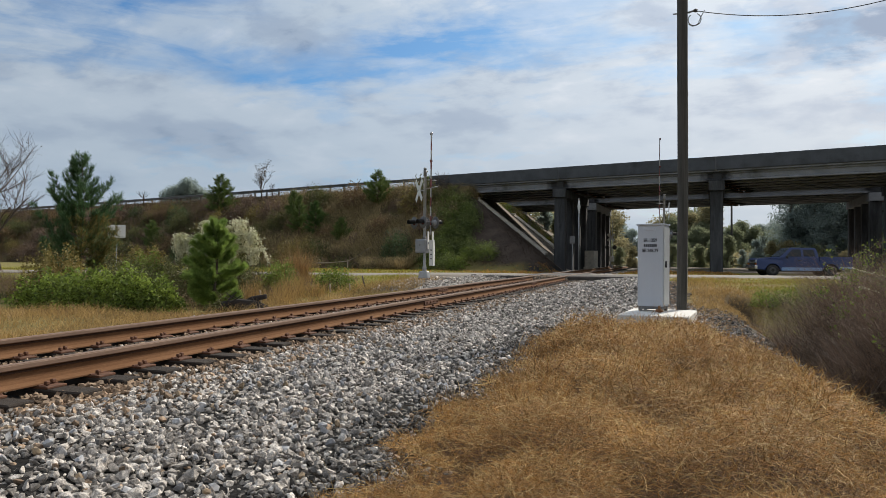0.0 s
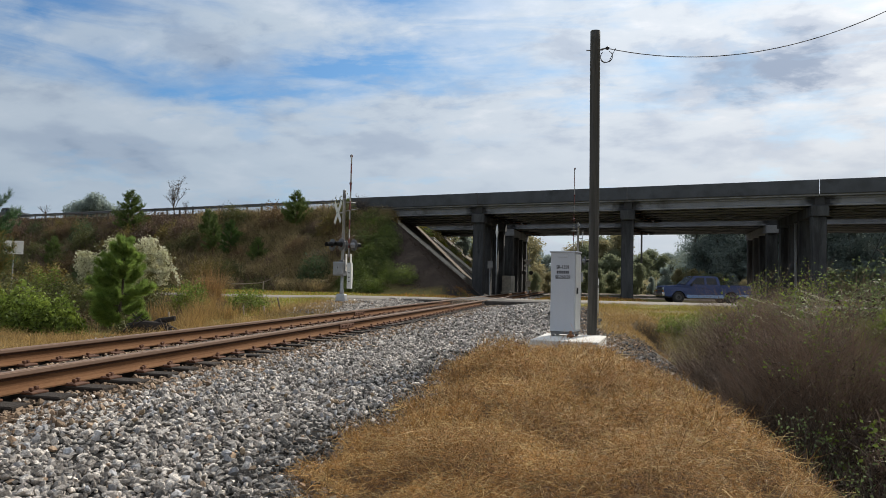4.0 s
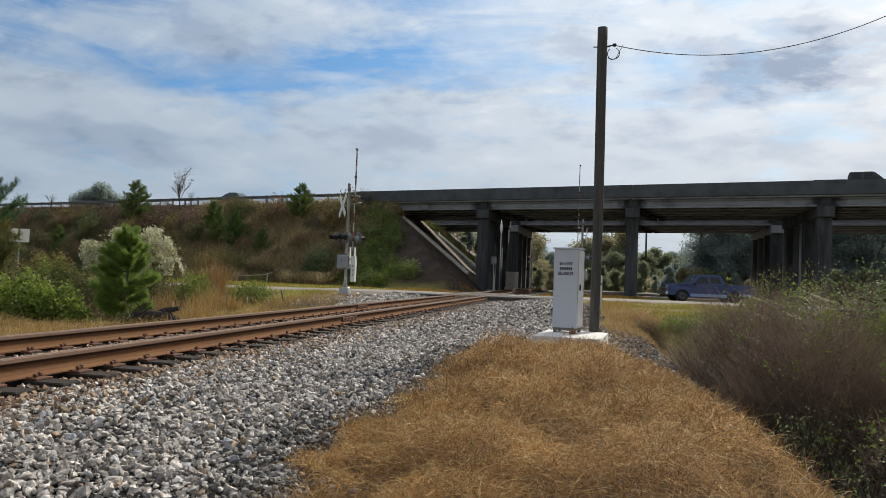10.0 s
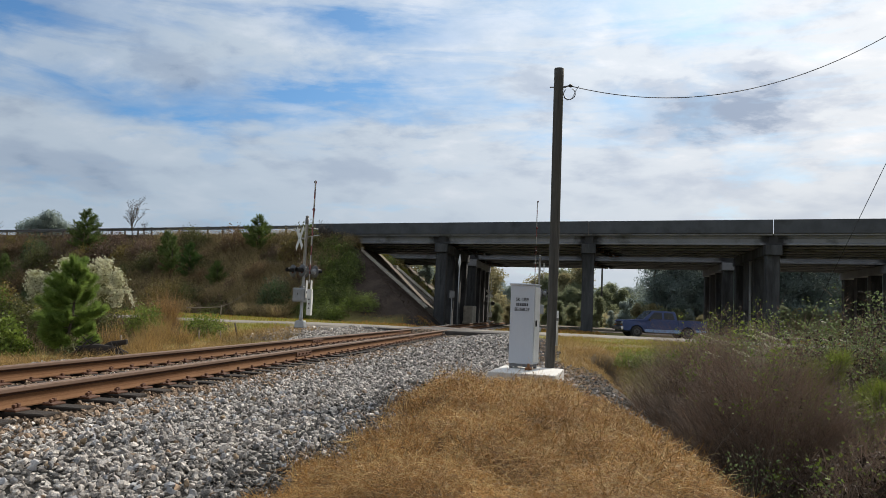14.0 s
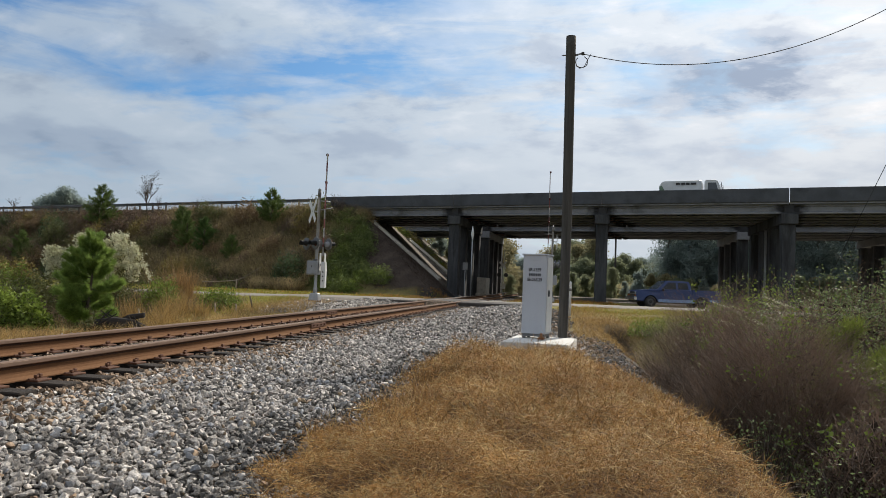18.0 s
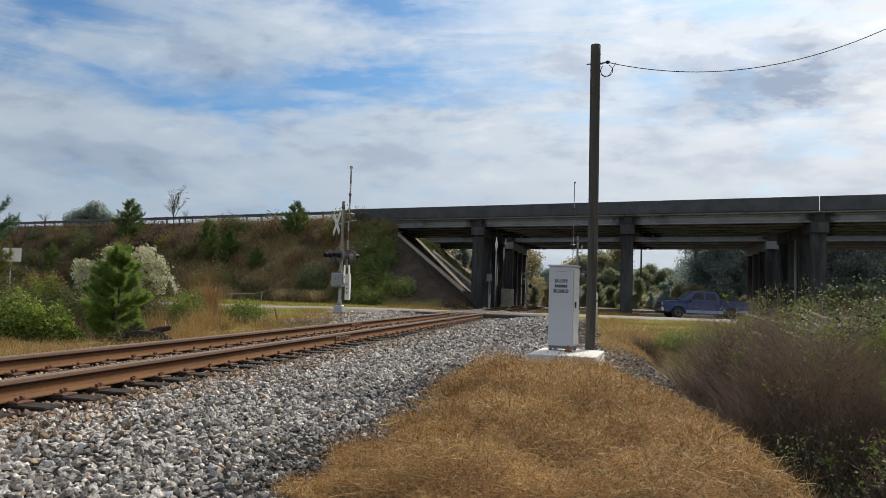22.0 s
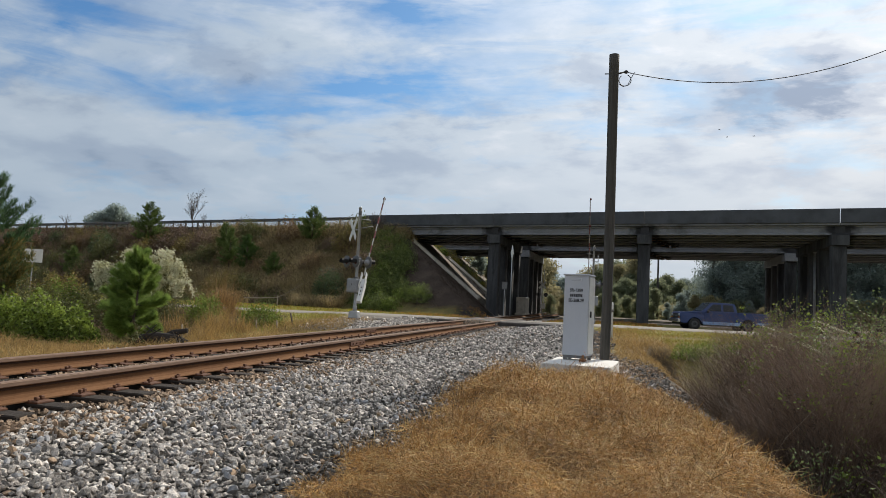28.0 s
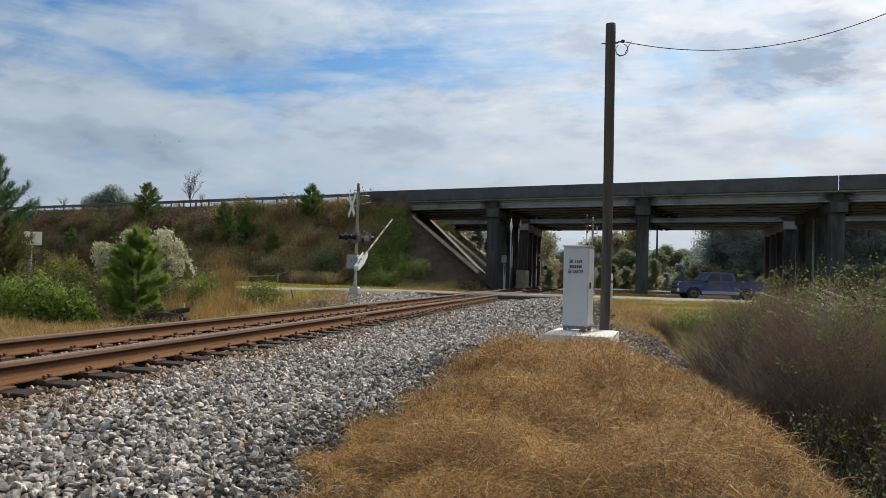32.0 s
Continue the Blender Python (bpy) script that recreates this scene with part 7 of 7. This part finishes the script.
# ---- right-hand thicket ----
for k, (x, y, rx, ry, h, tw, gr, lab) in enumerate((
        (2.75, 9.3, 1.0, 1.3, 1.68, 5200, 60, "dome of dead grey-brown brush above the ditch"),
        (2.5, 11.7, 0.95, 1.3, 1.72, 4600, 260, "dome of dead grey-brown brush above the ditch"),
        (3.15, 13.2, 0.95, 1.2, 1.7, 3800, 900, "bramble thicket with green leaves on its top"),
        (3.9, 14.4, 1.3, 1.2, 1.95, 3200, 1300, "bramble thicket with green leaves on its top"),
        (3.9, 11.6, 1.2, 1.3, 1.9, 4200, 1100, "bramble thicket with green leaves on its top"),
        (3.7, 9.0, 1.0, 1.2, 1.6, 4400, 700, "dome of dead grey-brown brush above the ditch"),
        (3.1, 7.2, 0.75, 0.9, 0.95, 4200, 260, "low tangle of canes and white-green leaves"),
        (5.3, 12.8, 1.3, 1.4, 2.2, 3200, 1500, "tall leafy thicket behind the ditch"),
        (4.9, 10.0, 1.1, 1.2, 1.9, 3600, 800, "mound of tall dead purple-brown weeds"),
        (4.6, 7.6, 1.0, 1.0, 1.3, 4200, 300, "grey-brown tangle of tall dead weeds"),
        (6.6, 14.5, 1.5, 1.4, 2.3, 2600, 1500, "tall leafy thicket behind the ditch"),
        (6.4, 11.2, 1.4, 1.3, 2.1, 2600, 900, "tall leafy thicket behind the ditch"),
        (2.55, 15.6, 0.9, 0.9, 1.0, 2200, 300, "low dead brush at the end of the ditch"),
        (5.6, 16.6, 1.4, 1.2, 1.7, 2000, 900, "bramble thicket with green leaves on its top"))):
    if k in (0, 1, 5, 8, 12):
        dead_dome(pose(x, y, G(x, y)), rx * 1.15, ry * 1.1, h * (0.62 if k == 12 else 0.86 if k in (5, 8) else 1.12), lab, 150 + k)
        continue
    thicket(pose(x, y, G(x, y)), rx * 1.1, ry * 1.05, h * 1.24, lab, 150 + k, int(tw * 1.3), int(gr * (2.2 if k in (2, 3, 4) else 1.4)), 200, ("green", "bramble_green", "dull")[k % 3], 0.042)
for k, (x, y, rx, ry, h) in enumerate(((2.45, 5.2, 0.5, 0.6, 0.55), (2.2, 4.3, 0.45, 0.5, 0.5), (2.75, 5.7, 0.5, 0.6, 0.5), (3.3, 5.2, 0.6, 0.6, 0.6), (2.5, 7.9, 0.35, 0.5, 0.4), (3.9, 5.8, 0.6, 0.6, 0.75))):
    shrub("bramble", pose(x, y, G(x, y)), rx, ry, h, "low green bramble leaves in the ditch", 170 + k, "dull" if k > 1 else "bramble_green", 420, 0.03, 60, group="brambles")
shrub("leafy_shrub", pose(4.75, 12.6, G(4.75, 12.6)), 0.9, 0.9, 2.3, "grey-green sapling bush rising over the thicket", 181, "dull", 2600, 0.05, 60, group="leafy shrubs")
pine(pose(5.6, 11.6, G(5.6, 11.6)), 2.5, 0.9, "yellow-green young pine in the thicket", 182, "pine", 1.2, 0.2, 0.008, 0.7)
shrub("leafy_shrub", pose(5.9, 13.6, G(5.9, 13.6)), 0.9, 0.8, 2.3, "yellow-brown shrub in the thicket", 183, "autumn", 1500, 0.06, 50, group="leafy shrubs")


for k, (x, y, rx, h, mat, n, lab) in enumerate((
        (3.35, 11.3, 0.55, 2.05, "bramble_green", 1500, "leafy green bush standing in the dead brush"), (3.95, 11.0, 0.5, 2.3, "green", 1100, "yellow-green leafy stems rising out of the brush"),
        (4.55, 11.4, 0.7, 2.3, "dull", 2200, "grey-green bush beside the dead brush"), (3.6, 8.6, 0.5, 1.35, "bramble_green", 700, "bramble with pale green leaves in the brush"),
        (2.05, 7.5, 0.4, 0.62, "bramble_green", 420, "low bramble with pale leaves at the rim of the ditch"), (2.35, 6.5, 0.45, 0.62, "bramble_green", 380, "low bramble with pale leaves at the rim of the ditch"), (4.3, 8.8, 0.6, 1.5, "dull", 900, "dull green bush in the brush"))):
    shrub("leafy_shrub", pose(x, y, G(x, y)), rx, rx, h, lab, 620 + k, mat, n, 0.042 if h > 1 else 0.03, 50, group="leafy shrubs", shell=0.35)
pine(pose(3.85, 10.2, G(3.85, 10.2)), 1.95, 0.55, "lime-green pine seedling in the dead brush", 640, "pine_lime", 1.6, 0.16, 0.006, 0.5, False, 0.7, 0.4)
pine(pose(4.2, 9.7, G(4.2, 9.7)), 1.65, 0.45, "lime-green pine seedling in the dead brush", 641, "pine_lime", 1.6, 0.16, 0.006, 0.5, False, 0.7, 0.4)


def seed_stalks():
    rng = rng_of(185)
    for k in range(20):
        y = rng.uniform(10.0, 14.0)
        x = y * rng.uniform(0.245, 0.37)
        z = G(x, y)
        t = thing("seed_stalk", pose(x, y, z, 0, 0, rng.uniform(120, 240)), "tall dry grass stalk with a pale seed plume", "grass stalk", "seed stalks")
        h = rng.uniform(2.2, 2.8)
        pts = [(0.18 * h * q ** 2 + 0.12 * h * max(q - 0.7, 0) * 2, 0, h * (q - 0.18 * max(q - 0.75, 0) * 4 * q)) for q in np.linspace(0, 1, 9)]
        part("stalk", tube(pts, 0.004, 4, 0.002), M["twig_pale"], t)
        e = np.array(pts[-1])
        d = np.array(pts[-1]) - np.array(pts[-2])
        c = e + d[None] * rng.uniform(-0.9, 0.4, 40)[:, None] + rng.normal(size=(40, 3)) * 0.007
        part("plume", fast_mesh("plume", *leaves(c, 0.026, rng, 0.35), M["bloom"]), None, t)


seed_stalks()
for k, (x, y, rx, h, mat, lab) in enumerate(((2.65, 23.6, 0.45, 0.5, "green", "yellow-green weeds in the mouth of the ditch"), (3.4, 23.6, 0.6, 0.55, "green", "yellow-green weeds in the mouth of the ditch"), (4.4, 23.4, 0.8, 0.8, "dull", "dull low bush in the ditch"), (3.1, 18.0, 0.6, 0.55, "brush", "bare brown bush in the ditch"), (4.2, 19.4, 0.9, 0.9, "dull", "dull low bush in the ditch"))):
    shrub("leafy_shrub", pose(x, y, G(x, y)), rx, 0.5, h, lab, 190 + k, mat, 1100, 0.055, 60, group="leafy shrubs")


# ---- far wood ----
def far_wood():
    rng = rng_of(400)
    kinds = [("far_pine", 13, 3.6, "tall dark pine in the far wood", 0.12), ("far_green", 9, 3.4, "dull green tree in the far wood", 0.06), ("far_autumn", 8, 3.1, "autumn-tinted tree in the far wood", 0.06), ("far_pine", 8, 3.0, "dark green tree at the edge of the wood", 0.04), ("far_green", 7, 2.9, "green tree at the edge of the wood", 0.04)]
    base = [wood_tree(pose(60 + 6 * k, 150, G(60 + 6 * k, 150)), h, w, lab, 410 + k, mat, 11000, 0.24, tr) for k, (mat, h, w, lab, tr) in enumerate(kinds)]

    def put(i, x, y, q):
        c = copy_thing(base[i], pose(x, y, G(x, y, -0.2), 0, 0, rng.uniform(0, 360)))
        c.scale = (q * rng.uniform(0.85, 1.2), q * rng.uniform(0.85, 1.2), q)

    # dark stand to the right, seen under the bridges
    for row, y0 in ((0, 98), (1, 106), (2, 114)):
        for q in np.linspace(0.14 + 0.012 * row, 0.52, 30 - 2 * row):
            y = y0 + rng.uniform(-2, 2)
            put(0 if rng.random() < 0.7 else 3, y * (q + rng.uniform(-0.006, 0.006)), y, rng.uniform(0.82, 1.0))
    # undergrowth along the edge of the wood
    for q in np.linspace(-0.17, 0.5, 40):
        y = rng.uniform(86, 93)
        put(int(rng.choice([1, 2, 3, 4])), y * q, y, rng.uniform(0.26, 0.42))
    # lower, lighter edge in the middle
    for q in np.linspace(0.0, 0.15, 24):
        y = rng.uniform(104, 118)
        put(int(rng.choice([1, 4, 3])), y * q, y, rng.uniform(0.5, 0.8))
    for row, y0 in ((0, 114), (1, 126)):
        for q in np.linspace(-0.15, 0.045, 15):
            y = y0 + rng.uniform(-5, 5)
            if abs(y * q - TRACK) > 4.0:
                put(int(rng.choice([1, 2, 2, 4])), y * q, y, rng.uniform(0.95, 1.25))
    for q in np.linspace(-0.12, 0.16, 17):
        put(3, 184 * q, 184 + rng.uniform(-4, 4), rng.uniform(0.9, 1.25))
    # pines rising behind the embankment
    for k in range(9):
        put(3, -101.5 + 1.25 * k + rng.uniform(-0.4, 0.4), 126 + rng.uniform(-4, 4), rng.uniform(1.40, 1.52))
    # closing the country behind the viewer
    for k in range(16):
        a = math.pi * (0.95 + 1.15 * k / 15)
        put(int(rng.choice([0, 1, 3])), 95 * math.cos(a), 95 * math.sin(a), rng.uniform(0.9, 1.3))


far_wood()


def far_hedge():
    """Low growth along the foot of the far wood."""
    rng = rng_of(460)
    n = 22000
    y = rng.uniform(93, 101, n)
    x = y * rng.uniform(-0.2, 0.55, n)
    top = 2.2 + 1.1 * wob(x, y, 0.5) + 0.7 * np.sin(x * 1.7) * np.sin(x * 0.61 + 1)
    k = (np.abs(x - TRACK) > 3.2) & (top > 0.2)
    x, y, top = x[k], y[k], top[k]
    c = on_ground(x, y, 0.0)
    c[:, 2] += top * rng.random(len(x)) ** 0.7
    half = wob(x, y, 0.9) > 0
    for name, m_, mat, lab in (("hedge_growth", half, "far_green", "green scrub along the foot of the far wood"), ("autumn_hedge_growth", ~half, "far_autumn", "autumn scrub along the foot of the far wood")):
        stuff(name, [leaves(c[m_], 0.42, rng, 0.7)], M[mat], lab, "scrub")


far_hedge()
lamp = thing("utility_pole", pose(6.9, 92, G(6.9, 92)), "distant plain wooden pole before the wood", "utility pole")
part("shaft", rod((0, 0, -0.4), (0, 0, 9.5), 0.14, 0.1, n=10), M["pole"], lamp)


# ---- ties, plates and ballast ----
def tie_mesh():
    bm = box(2.46, 0.23, 0.18, (0, 0, -0.09), 0.012)
    me = bpy.data.meshes.new("tie")
    bm.to_mesh(me)
    bm.free()
    me.materials.append(M["tie"])
    return me


def spike_mesh():
    bm = box(0.035, 0.04, 0.03, (0, 0, 0.012), 0.006)
    rod((0, 0, -0.05), (0, 0, 0.01), 0.009, n=6, bm=bm)
    me = bpy.data.meshes.new("spike")
    bm.to_mesh(me)
    bm.free()
    me.materials.append(M["rust"])
    return me


def plate_mesh():
    bm = box(0.37, 0.2, 0.02, (0, 0, 0.010), 0.004)
    for q in (-1, 1):
        box(0.02, 0.19, 0.014, (q * 0.085, 0, 0.024), 0.003, bm=bm)
    me = bpy.data.meshes.new("tie_plate")
    bm.to_mesh(me)
    bm.free()
    me.materials.append(M["rust"])
    return me


def anchor_mesh():
    bm = box(0.2, 0.03, 0.05, (0, 0, -0.01), 0.01)
    me = bpy.data.meshes.new("rail_anchor")
    bm.to_mesh(me)
    bm.free()
    me.materials.append(M["rust"])
    return me


def sleepers():
    rng = random.Random(5)
    t_me, s_me, p_me, a_me = tie_mesh(), spike_mesh(), plate_mesh(), anchor_mesh()
    y = -9.0
    k = 0
    while y < 120:
        if not 35.4 < y < 42.6:
            t = thing("railway_tie", pose(TRACK + rng.uniform(-0.06, 0.06), y, -0.200 + rng.uniform(-0.012, 0.0), 0, 0, rng.uniform(-1.6, 1.6)), "dark creosoted timber railway tie in the ballast", "railway tie", "railway ties")
            part("timber", t_me, None, t)
            if y < 62:
                for x in (RAIL_N, RAIL_F):
                    p = part("tie_plate", p_me, None, t)
                    p.location = (x - t.location.x, 0, 0.0)
                    if y < 34:
                        for q, w in ((-0.088, -0.05), (0.088, 0.05), (-0.13, 0.05), (0.13, -0.05)):
                            if rng.random() < 0.86:
                                s = part("spike", s_me, None, p)
                                s.location = (q, w, 0.03 + rng.uniform(0, 0.012))
                        if k % 2 == 0:
                            a = part("rail_anchor", a_me, None, p)
                            a.location = (0, 0.13, 0.005)
        y += 0.54 + rng.uniform(-0.03, 0.03)
        k += 1


sleepers()

ICO_V = np.array([(-1, 1.618, 0), (1, 1.618, 0), (-1, -1.618, 0), (1, -1.618, 0), (0, -1, 1.618), (0, 1, 1.618), (0, -1, -1.618), (0, 1, -1.618), (1.618, 0, -1), (1.618, 0, 1), (-1.618, 0, -1), (-1.618, 0, 1)]) / 1.902
ICO_F = np.array([(0, 11, 5), (0, 5, 1), (0, 1, 7), (0, 7, 10), (0, 10, 11), (1, 5, 9), (5, 11, 4), (11, 10, 2), (10, 7, 6), (7, 1, 8), (3, 9, 4), (3, 4, 2), (3, 2, 6), (3, 6, 8), (3, 8, 9), (4, 9, 5), (2, 4, 11), (6, 2, 10), (8, 6, 7), (9, 8, 1)])


CUBE_V = np.array([(-1, -1, -1), (1, -1, -1), (1, 1, -1), (-1, 1, -1), (-1, -1, 1), (1, -1, 1), (1, 1, 1), (-1, 1, 1)]) * 0.68
CUBE_F = np.array([(0, 2, 1), (0, 3, 2), (4, 5, 6), (4, 6, 7), (0, 1, 5), (0, 5, 4), (1, 2, 6), (1, 6, 5), (2, 3, 7), (2, 7, 6), (3, 0, 4), (3, 4, 7)])


def stones(x, y, z, size, rng, fine=True):
    """Angular stones as one mesh: deformed lumps of twenty or twelve faces."""
    n = len(x)
    V, F = (ICO_V, ICO_F) if fine else (CUBE_V, CUBE_F)
    m = len(V)
    v = V[None] * rng.uniform(0.9, 1.2, (n, m, 1)) + rng.normal(size=(n, m, 3)) * 0.07
    for _ in range(4 if fine else 2):
        # split faces: flatten what stands beyond a random plane
        d = unit(rng.normal(size=(n, 3)))
        over = np.maximum(np.einsum("nkj,nj->nk", v, d) - rng.uniform(0.3, 0.75, n)[:, None], 0)
        v = v - over[:, :, None] * d[:, None, :]
    v = v * (size[:, None] * 0.5 * np.stack([rng.uniform(0.95, 1.5, n), rng.uniform(0.8, 1.2, n), rng.uniform(0.55, 0.9, n)], 1))[:, None, :]
    # lying mostly flat: any heading, a modest tilt
    q = unit(np.concatenate([rng.normal(size=(n, 1)), rng.normal(size=(n, 2)) * 0.33, rng.normal(size=(n, 1))], 1))
    a, b, c, d = q.T
    R = np.stack([1 - 2 * (c * c + d * d), 2 * (b * c - a * d), 2 * (b * d + a * c), 2 * (b * c + a * d), 1 - 2 * (b * b + d * d), 2 * (c * d - a * b), 2 * (b * d - a * c), 2 * (c * d + a * b), 1 - 2 * (b * b + c * c)], 1).reshape(n, 3, 3)
    v = np.einsum("nij,nkj->nki", R, v) + np.stack([x, y, z], 1)[:, None, :]
    f = F[None] + (np.arange(n) * m)[:, None, None]
    return v.reshape(-1, 3), f.reshape(-1, 3)


def ballast():
    rng = rng_of(500)
    grey, warm, dirty = [], [], []
    zones = [(-4.45, -1.3, 2.0, 6.5, 0.0335, 0.045), (-4.45, -1.2, 6.5, 11, 0.040, 0.050), (-4.45, 2.2, 11, 18, 0.048, 0.056), (-4.45, 1.4, 18, 25, 0.066, 0.068), (-4.45, 0.6, 25, 35.2, 0.078, 0.08), (-12.2, -9.6, 7.5, 17, 0.075, 0.06),
             (-7.1, -4.45, 1.6, 14, 0.055, 0.05), (-7.1, -4.45, 14, 35, 0.085, 0.07), (-9.8, -7.1, 3, 16, 0.06, 0.052), (-9.6, -7.1, 16, 34.5, 0.1, 0.08), (-11.6, -8.2, 26, 32.5, 0.11, 0.08), (-8.0, -3.4, 42.5, 60, 0.16, 0.11),
             (-4.45, -1.3, -9, 2.0, 0.075, 0.07), (-9.6, -4.45, -9, 1.6, 0.1, 0.09), (-9.6, -7.1, 1.6, 3, 0.08, 0.07)]
    for x0, x1, y0, y1, step, size in zones:
        nx, ny = int((x1 - x0) / step), int((y1 - y0) / step)
        X, Y = np.meshgrid(np.linspace(x0, x1, nx), np.linspace(y0, y1, ny))
        x = X.ravel() + rng.uniform(-0.5, 0.5, nx * ny) * step
        y = Y.ravel() + rng.uniform(-0.5, 0.5, nx * ny) * step
        keep = rng.random(len(x)) < np.where(x > -4.5, smooth(0.3, -0.2, x - edge_x(y)), 1.0) * np.where(x < -9.2, 0.55 * smooth(-12.4, -10.6, x + 0.5 * wob(x, y, 1.1)), 1.0)
        near_rail = (np.abs(x - RAIL_N) < 0.11) | (np.abs(x - RAIL_F) < 0.11)
        keep &= ~near_rail
        keep &= ~((np.abs(x - (-0.31)) < 0.74) & (np.abs(y - 14.95) < 1.05))
        if y0 == 11:
            # stony dirt on the shoulder beside the mound
            n2 = 5200
            ex, ey = rng.uniform(0.1, 2.3, n2), rng.uniform(7.5, 14.2, n2)
            k2 = (mound_mask(ex, ey) < 0.25) & (rng.random(n2) < smooth(2.4, 1.2, ex))
            x, y, keep = np.concatenate([x, ex]), np.concatenate([y, ey]), np.concatenate([keep, k2])
        x, y = x[keep], y[keep]
        s = size * np.clip(rng.lognormal(0, 0.34, len(x)), 0.45, 1.8)
        crib = (x > -7.1) & (x < -4.4)
        s = np.where(crib, np.minimum(s, 0.06), s)
        z = ground_z(x, y) + s * 0.1 + rng.uniform(-0.022, 0.026, len(x)) * np.where(crib, 0.6, 1.0) + 0.02 * wob(x * 3, y * 3, 1.5) * ~crib + np.where(crib & (x < -5.1), 0.042, np.where(crib, 0.022, np.where(x < -3.9, 0.01, 0.0)))
        w = (x < -4.42 + 0.15 * np.sin(y * 3.1)) & (x > -7.4) & (rng.random(len(x)) < 0.93) | (rng.random(len(x)) < np.where((x > -1.0) & (y > 14), 0.4, np.where(x > TRACK, 0.02 + 0.5 * smooth(-3.5, -4.4, x), 0.05)))
        d = ~w & (x > TRACK) & (rng.random(len(x)) < smooth(-1.0, -0.1, x - edge_x(y)) * 0.85 + 0.25 * (y > 14.2))
        w2 = w | d
        fine = 1.9 < y0 < 11.5 and x0 > -5
        grey.append(stones(x[~w2], y[~w2], z[~w2], s[~w2], rng, fine))
        dirty.append(stones(x[d], y[d], z[d], s[d] * 0.85, rng, fine))
        warm.append(stones(x[w], y[w], z[w], s[w], rng, fine))
    bed = thing("ballast_bed", Matrix(), "grey crushed granite ballast along the railway", "ballast", kind="structure")
    for name, ch, mat, lab in (("ballast_stones", grey, M["stone"], "grey granite stones"), ("rusty_ballast_stones", warm, M["stone_warm"], "rust-stained stones"), ("dirty_ballast_stones", dirty, M["stone_dirty"], "dirty grey stones")):
        v, f = join(ch)
        ob = part(name, fast_mesh(name, v, f, mat), None, bed, lab)
        ob["kind"] = "stuff"
    # the largest stones of the nearest stretch lie loose on top
    shapes = []
    for k in range(12):
        v, f = stones(np.zeros(1), np.zeros(1), np.zeros(1), np.array([0.06]), rng)
        shapes.append(fast_mesh("stone", v, f, M["stone_loose"] if k % 6 else M["stone_tan"]))
    for k in range(290):
        x, y = rng.uniform(-4.2, -2.0), rng.uniform(3.0, 9.5)
        ob = part("stone", shapes[k % 12], None, bed)
        ob.location = (x, y, G(x, y) + 0.03)
        ob.rotation_euler = rng.uniform(0, 6.3, 3)


M["stone_dirty"] = material("dirty_ballast", (0.21, 0.195, 0.175), 0.92, 0.0, (0.08, 0.073, 0.066), 0.95, 26, 200, 0.6, 0.006, island=0.6, grain=0.5)
M["stone_loose"] = material("loose_granite", (0.44, 0.44, 0.445), 0.88, 0.0, (0.26, 0.26, 0.27), 0.9, 22, 160, 0.5, 0.006, rand=0.45)
M["stone_tan"] = material("tan_stone", (0.36, 0.27, 0.17), 0.88, 0.0, (0.24, 0.18, 0.12), 0.9, 22, 160, 0.5, 0.006, rand=0.3)
ballast()


# ---- what moves ----
def drive(ob, s0, t0, speed, deck=DECK):
    """Keeps a vehicle rolling along the near lane; s is where its middle is at t0."""
    rows = []
    for t in (0.0, 8.0, 16.0, 24.0, 32.0):
        s = s0 + speed * (t - t0)
        rows.append((t, BRIDGE @ pose(s + 2.8, 3.5, deck, 0, 0, 180)))
    walk(ob, rows)


GATE = [(0, 0), (12, 0), (24.4, 0), (25, 1.2), (25.5, 7), (26.5, 18), (27.5, 28), (28, 31.5), (28.5, 35.5), (29, 40), (29.5, 44.5), (30, 48.5), (30.5, 52.5), (31, 56.5), (31.5, 60.5), (32, 64.5)]


def motions():
    drive(highway_pickup, 2.2, 9.0, 16.3)
    drive(highway_sedan, 1.4, 12.0, 21.0)
    drive(highway_truck, 8.95, 18.0, 21.3)
    for arm in (arm_a, arm_b):
        walk(arm, [(t, Matrix.Translation((0.26, 0.0, 1.46)) @ Matrix.Rotation(radians(-a), 4, "X")) for t, a in GATE])
    for b, p, q in ((bird_a, (11.9, 80, 20.7), (-55.7, 80, 17.5)), (bird_b, (12.7, 80, 19.9), (-54.9, 80, 16.7)), (bird_c, (15.4, 80, 20.0), (-52.2, 80, 16.8))):
        p, q = Vector(p), Vector(q)
        rows = []
        for t in (0.0, 10.0, 20.0, 26.0, 28.0, 30.0, 32.0):
            at = p + (q - p) * ((t - 28) / 4)
            rows.append((t, pose(at.x, at.y, at.z, 12 * math.sin(t), 0, 14)))
        walk(b, rows)


motions()
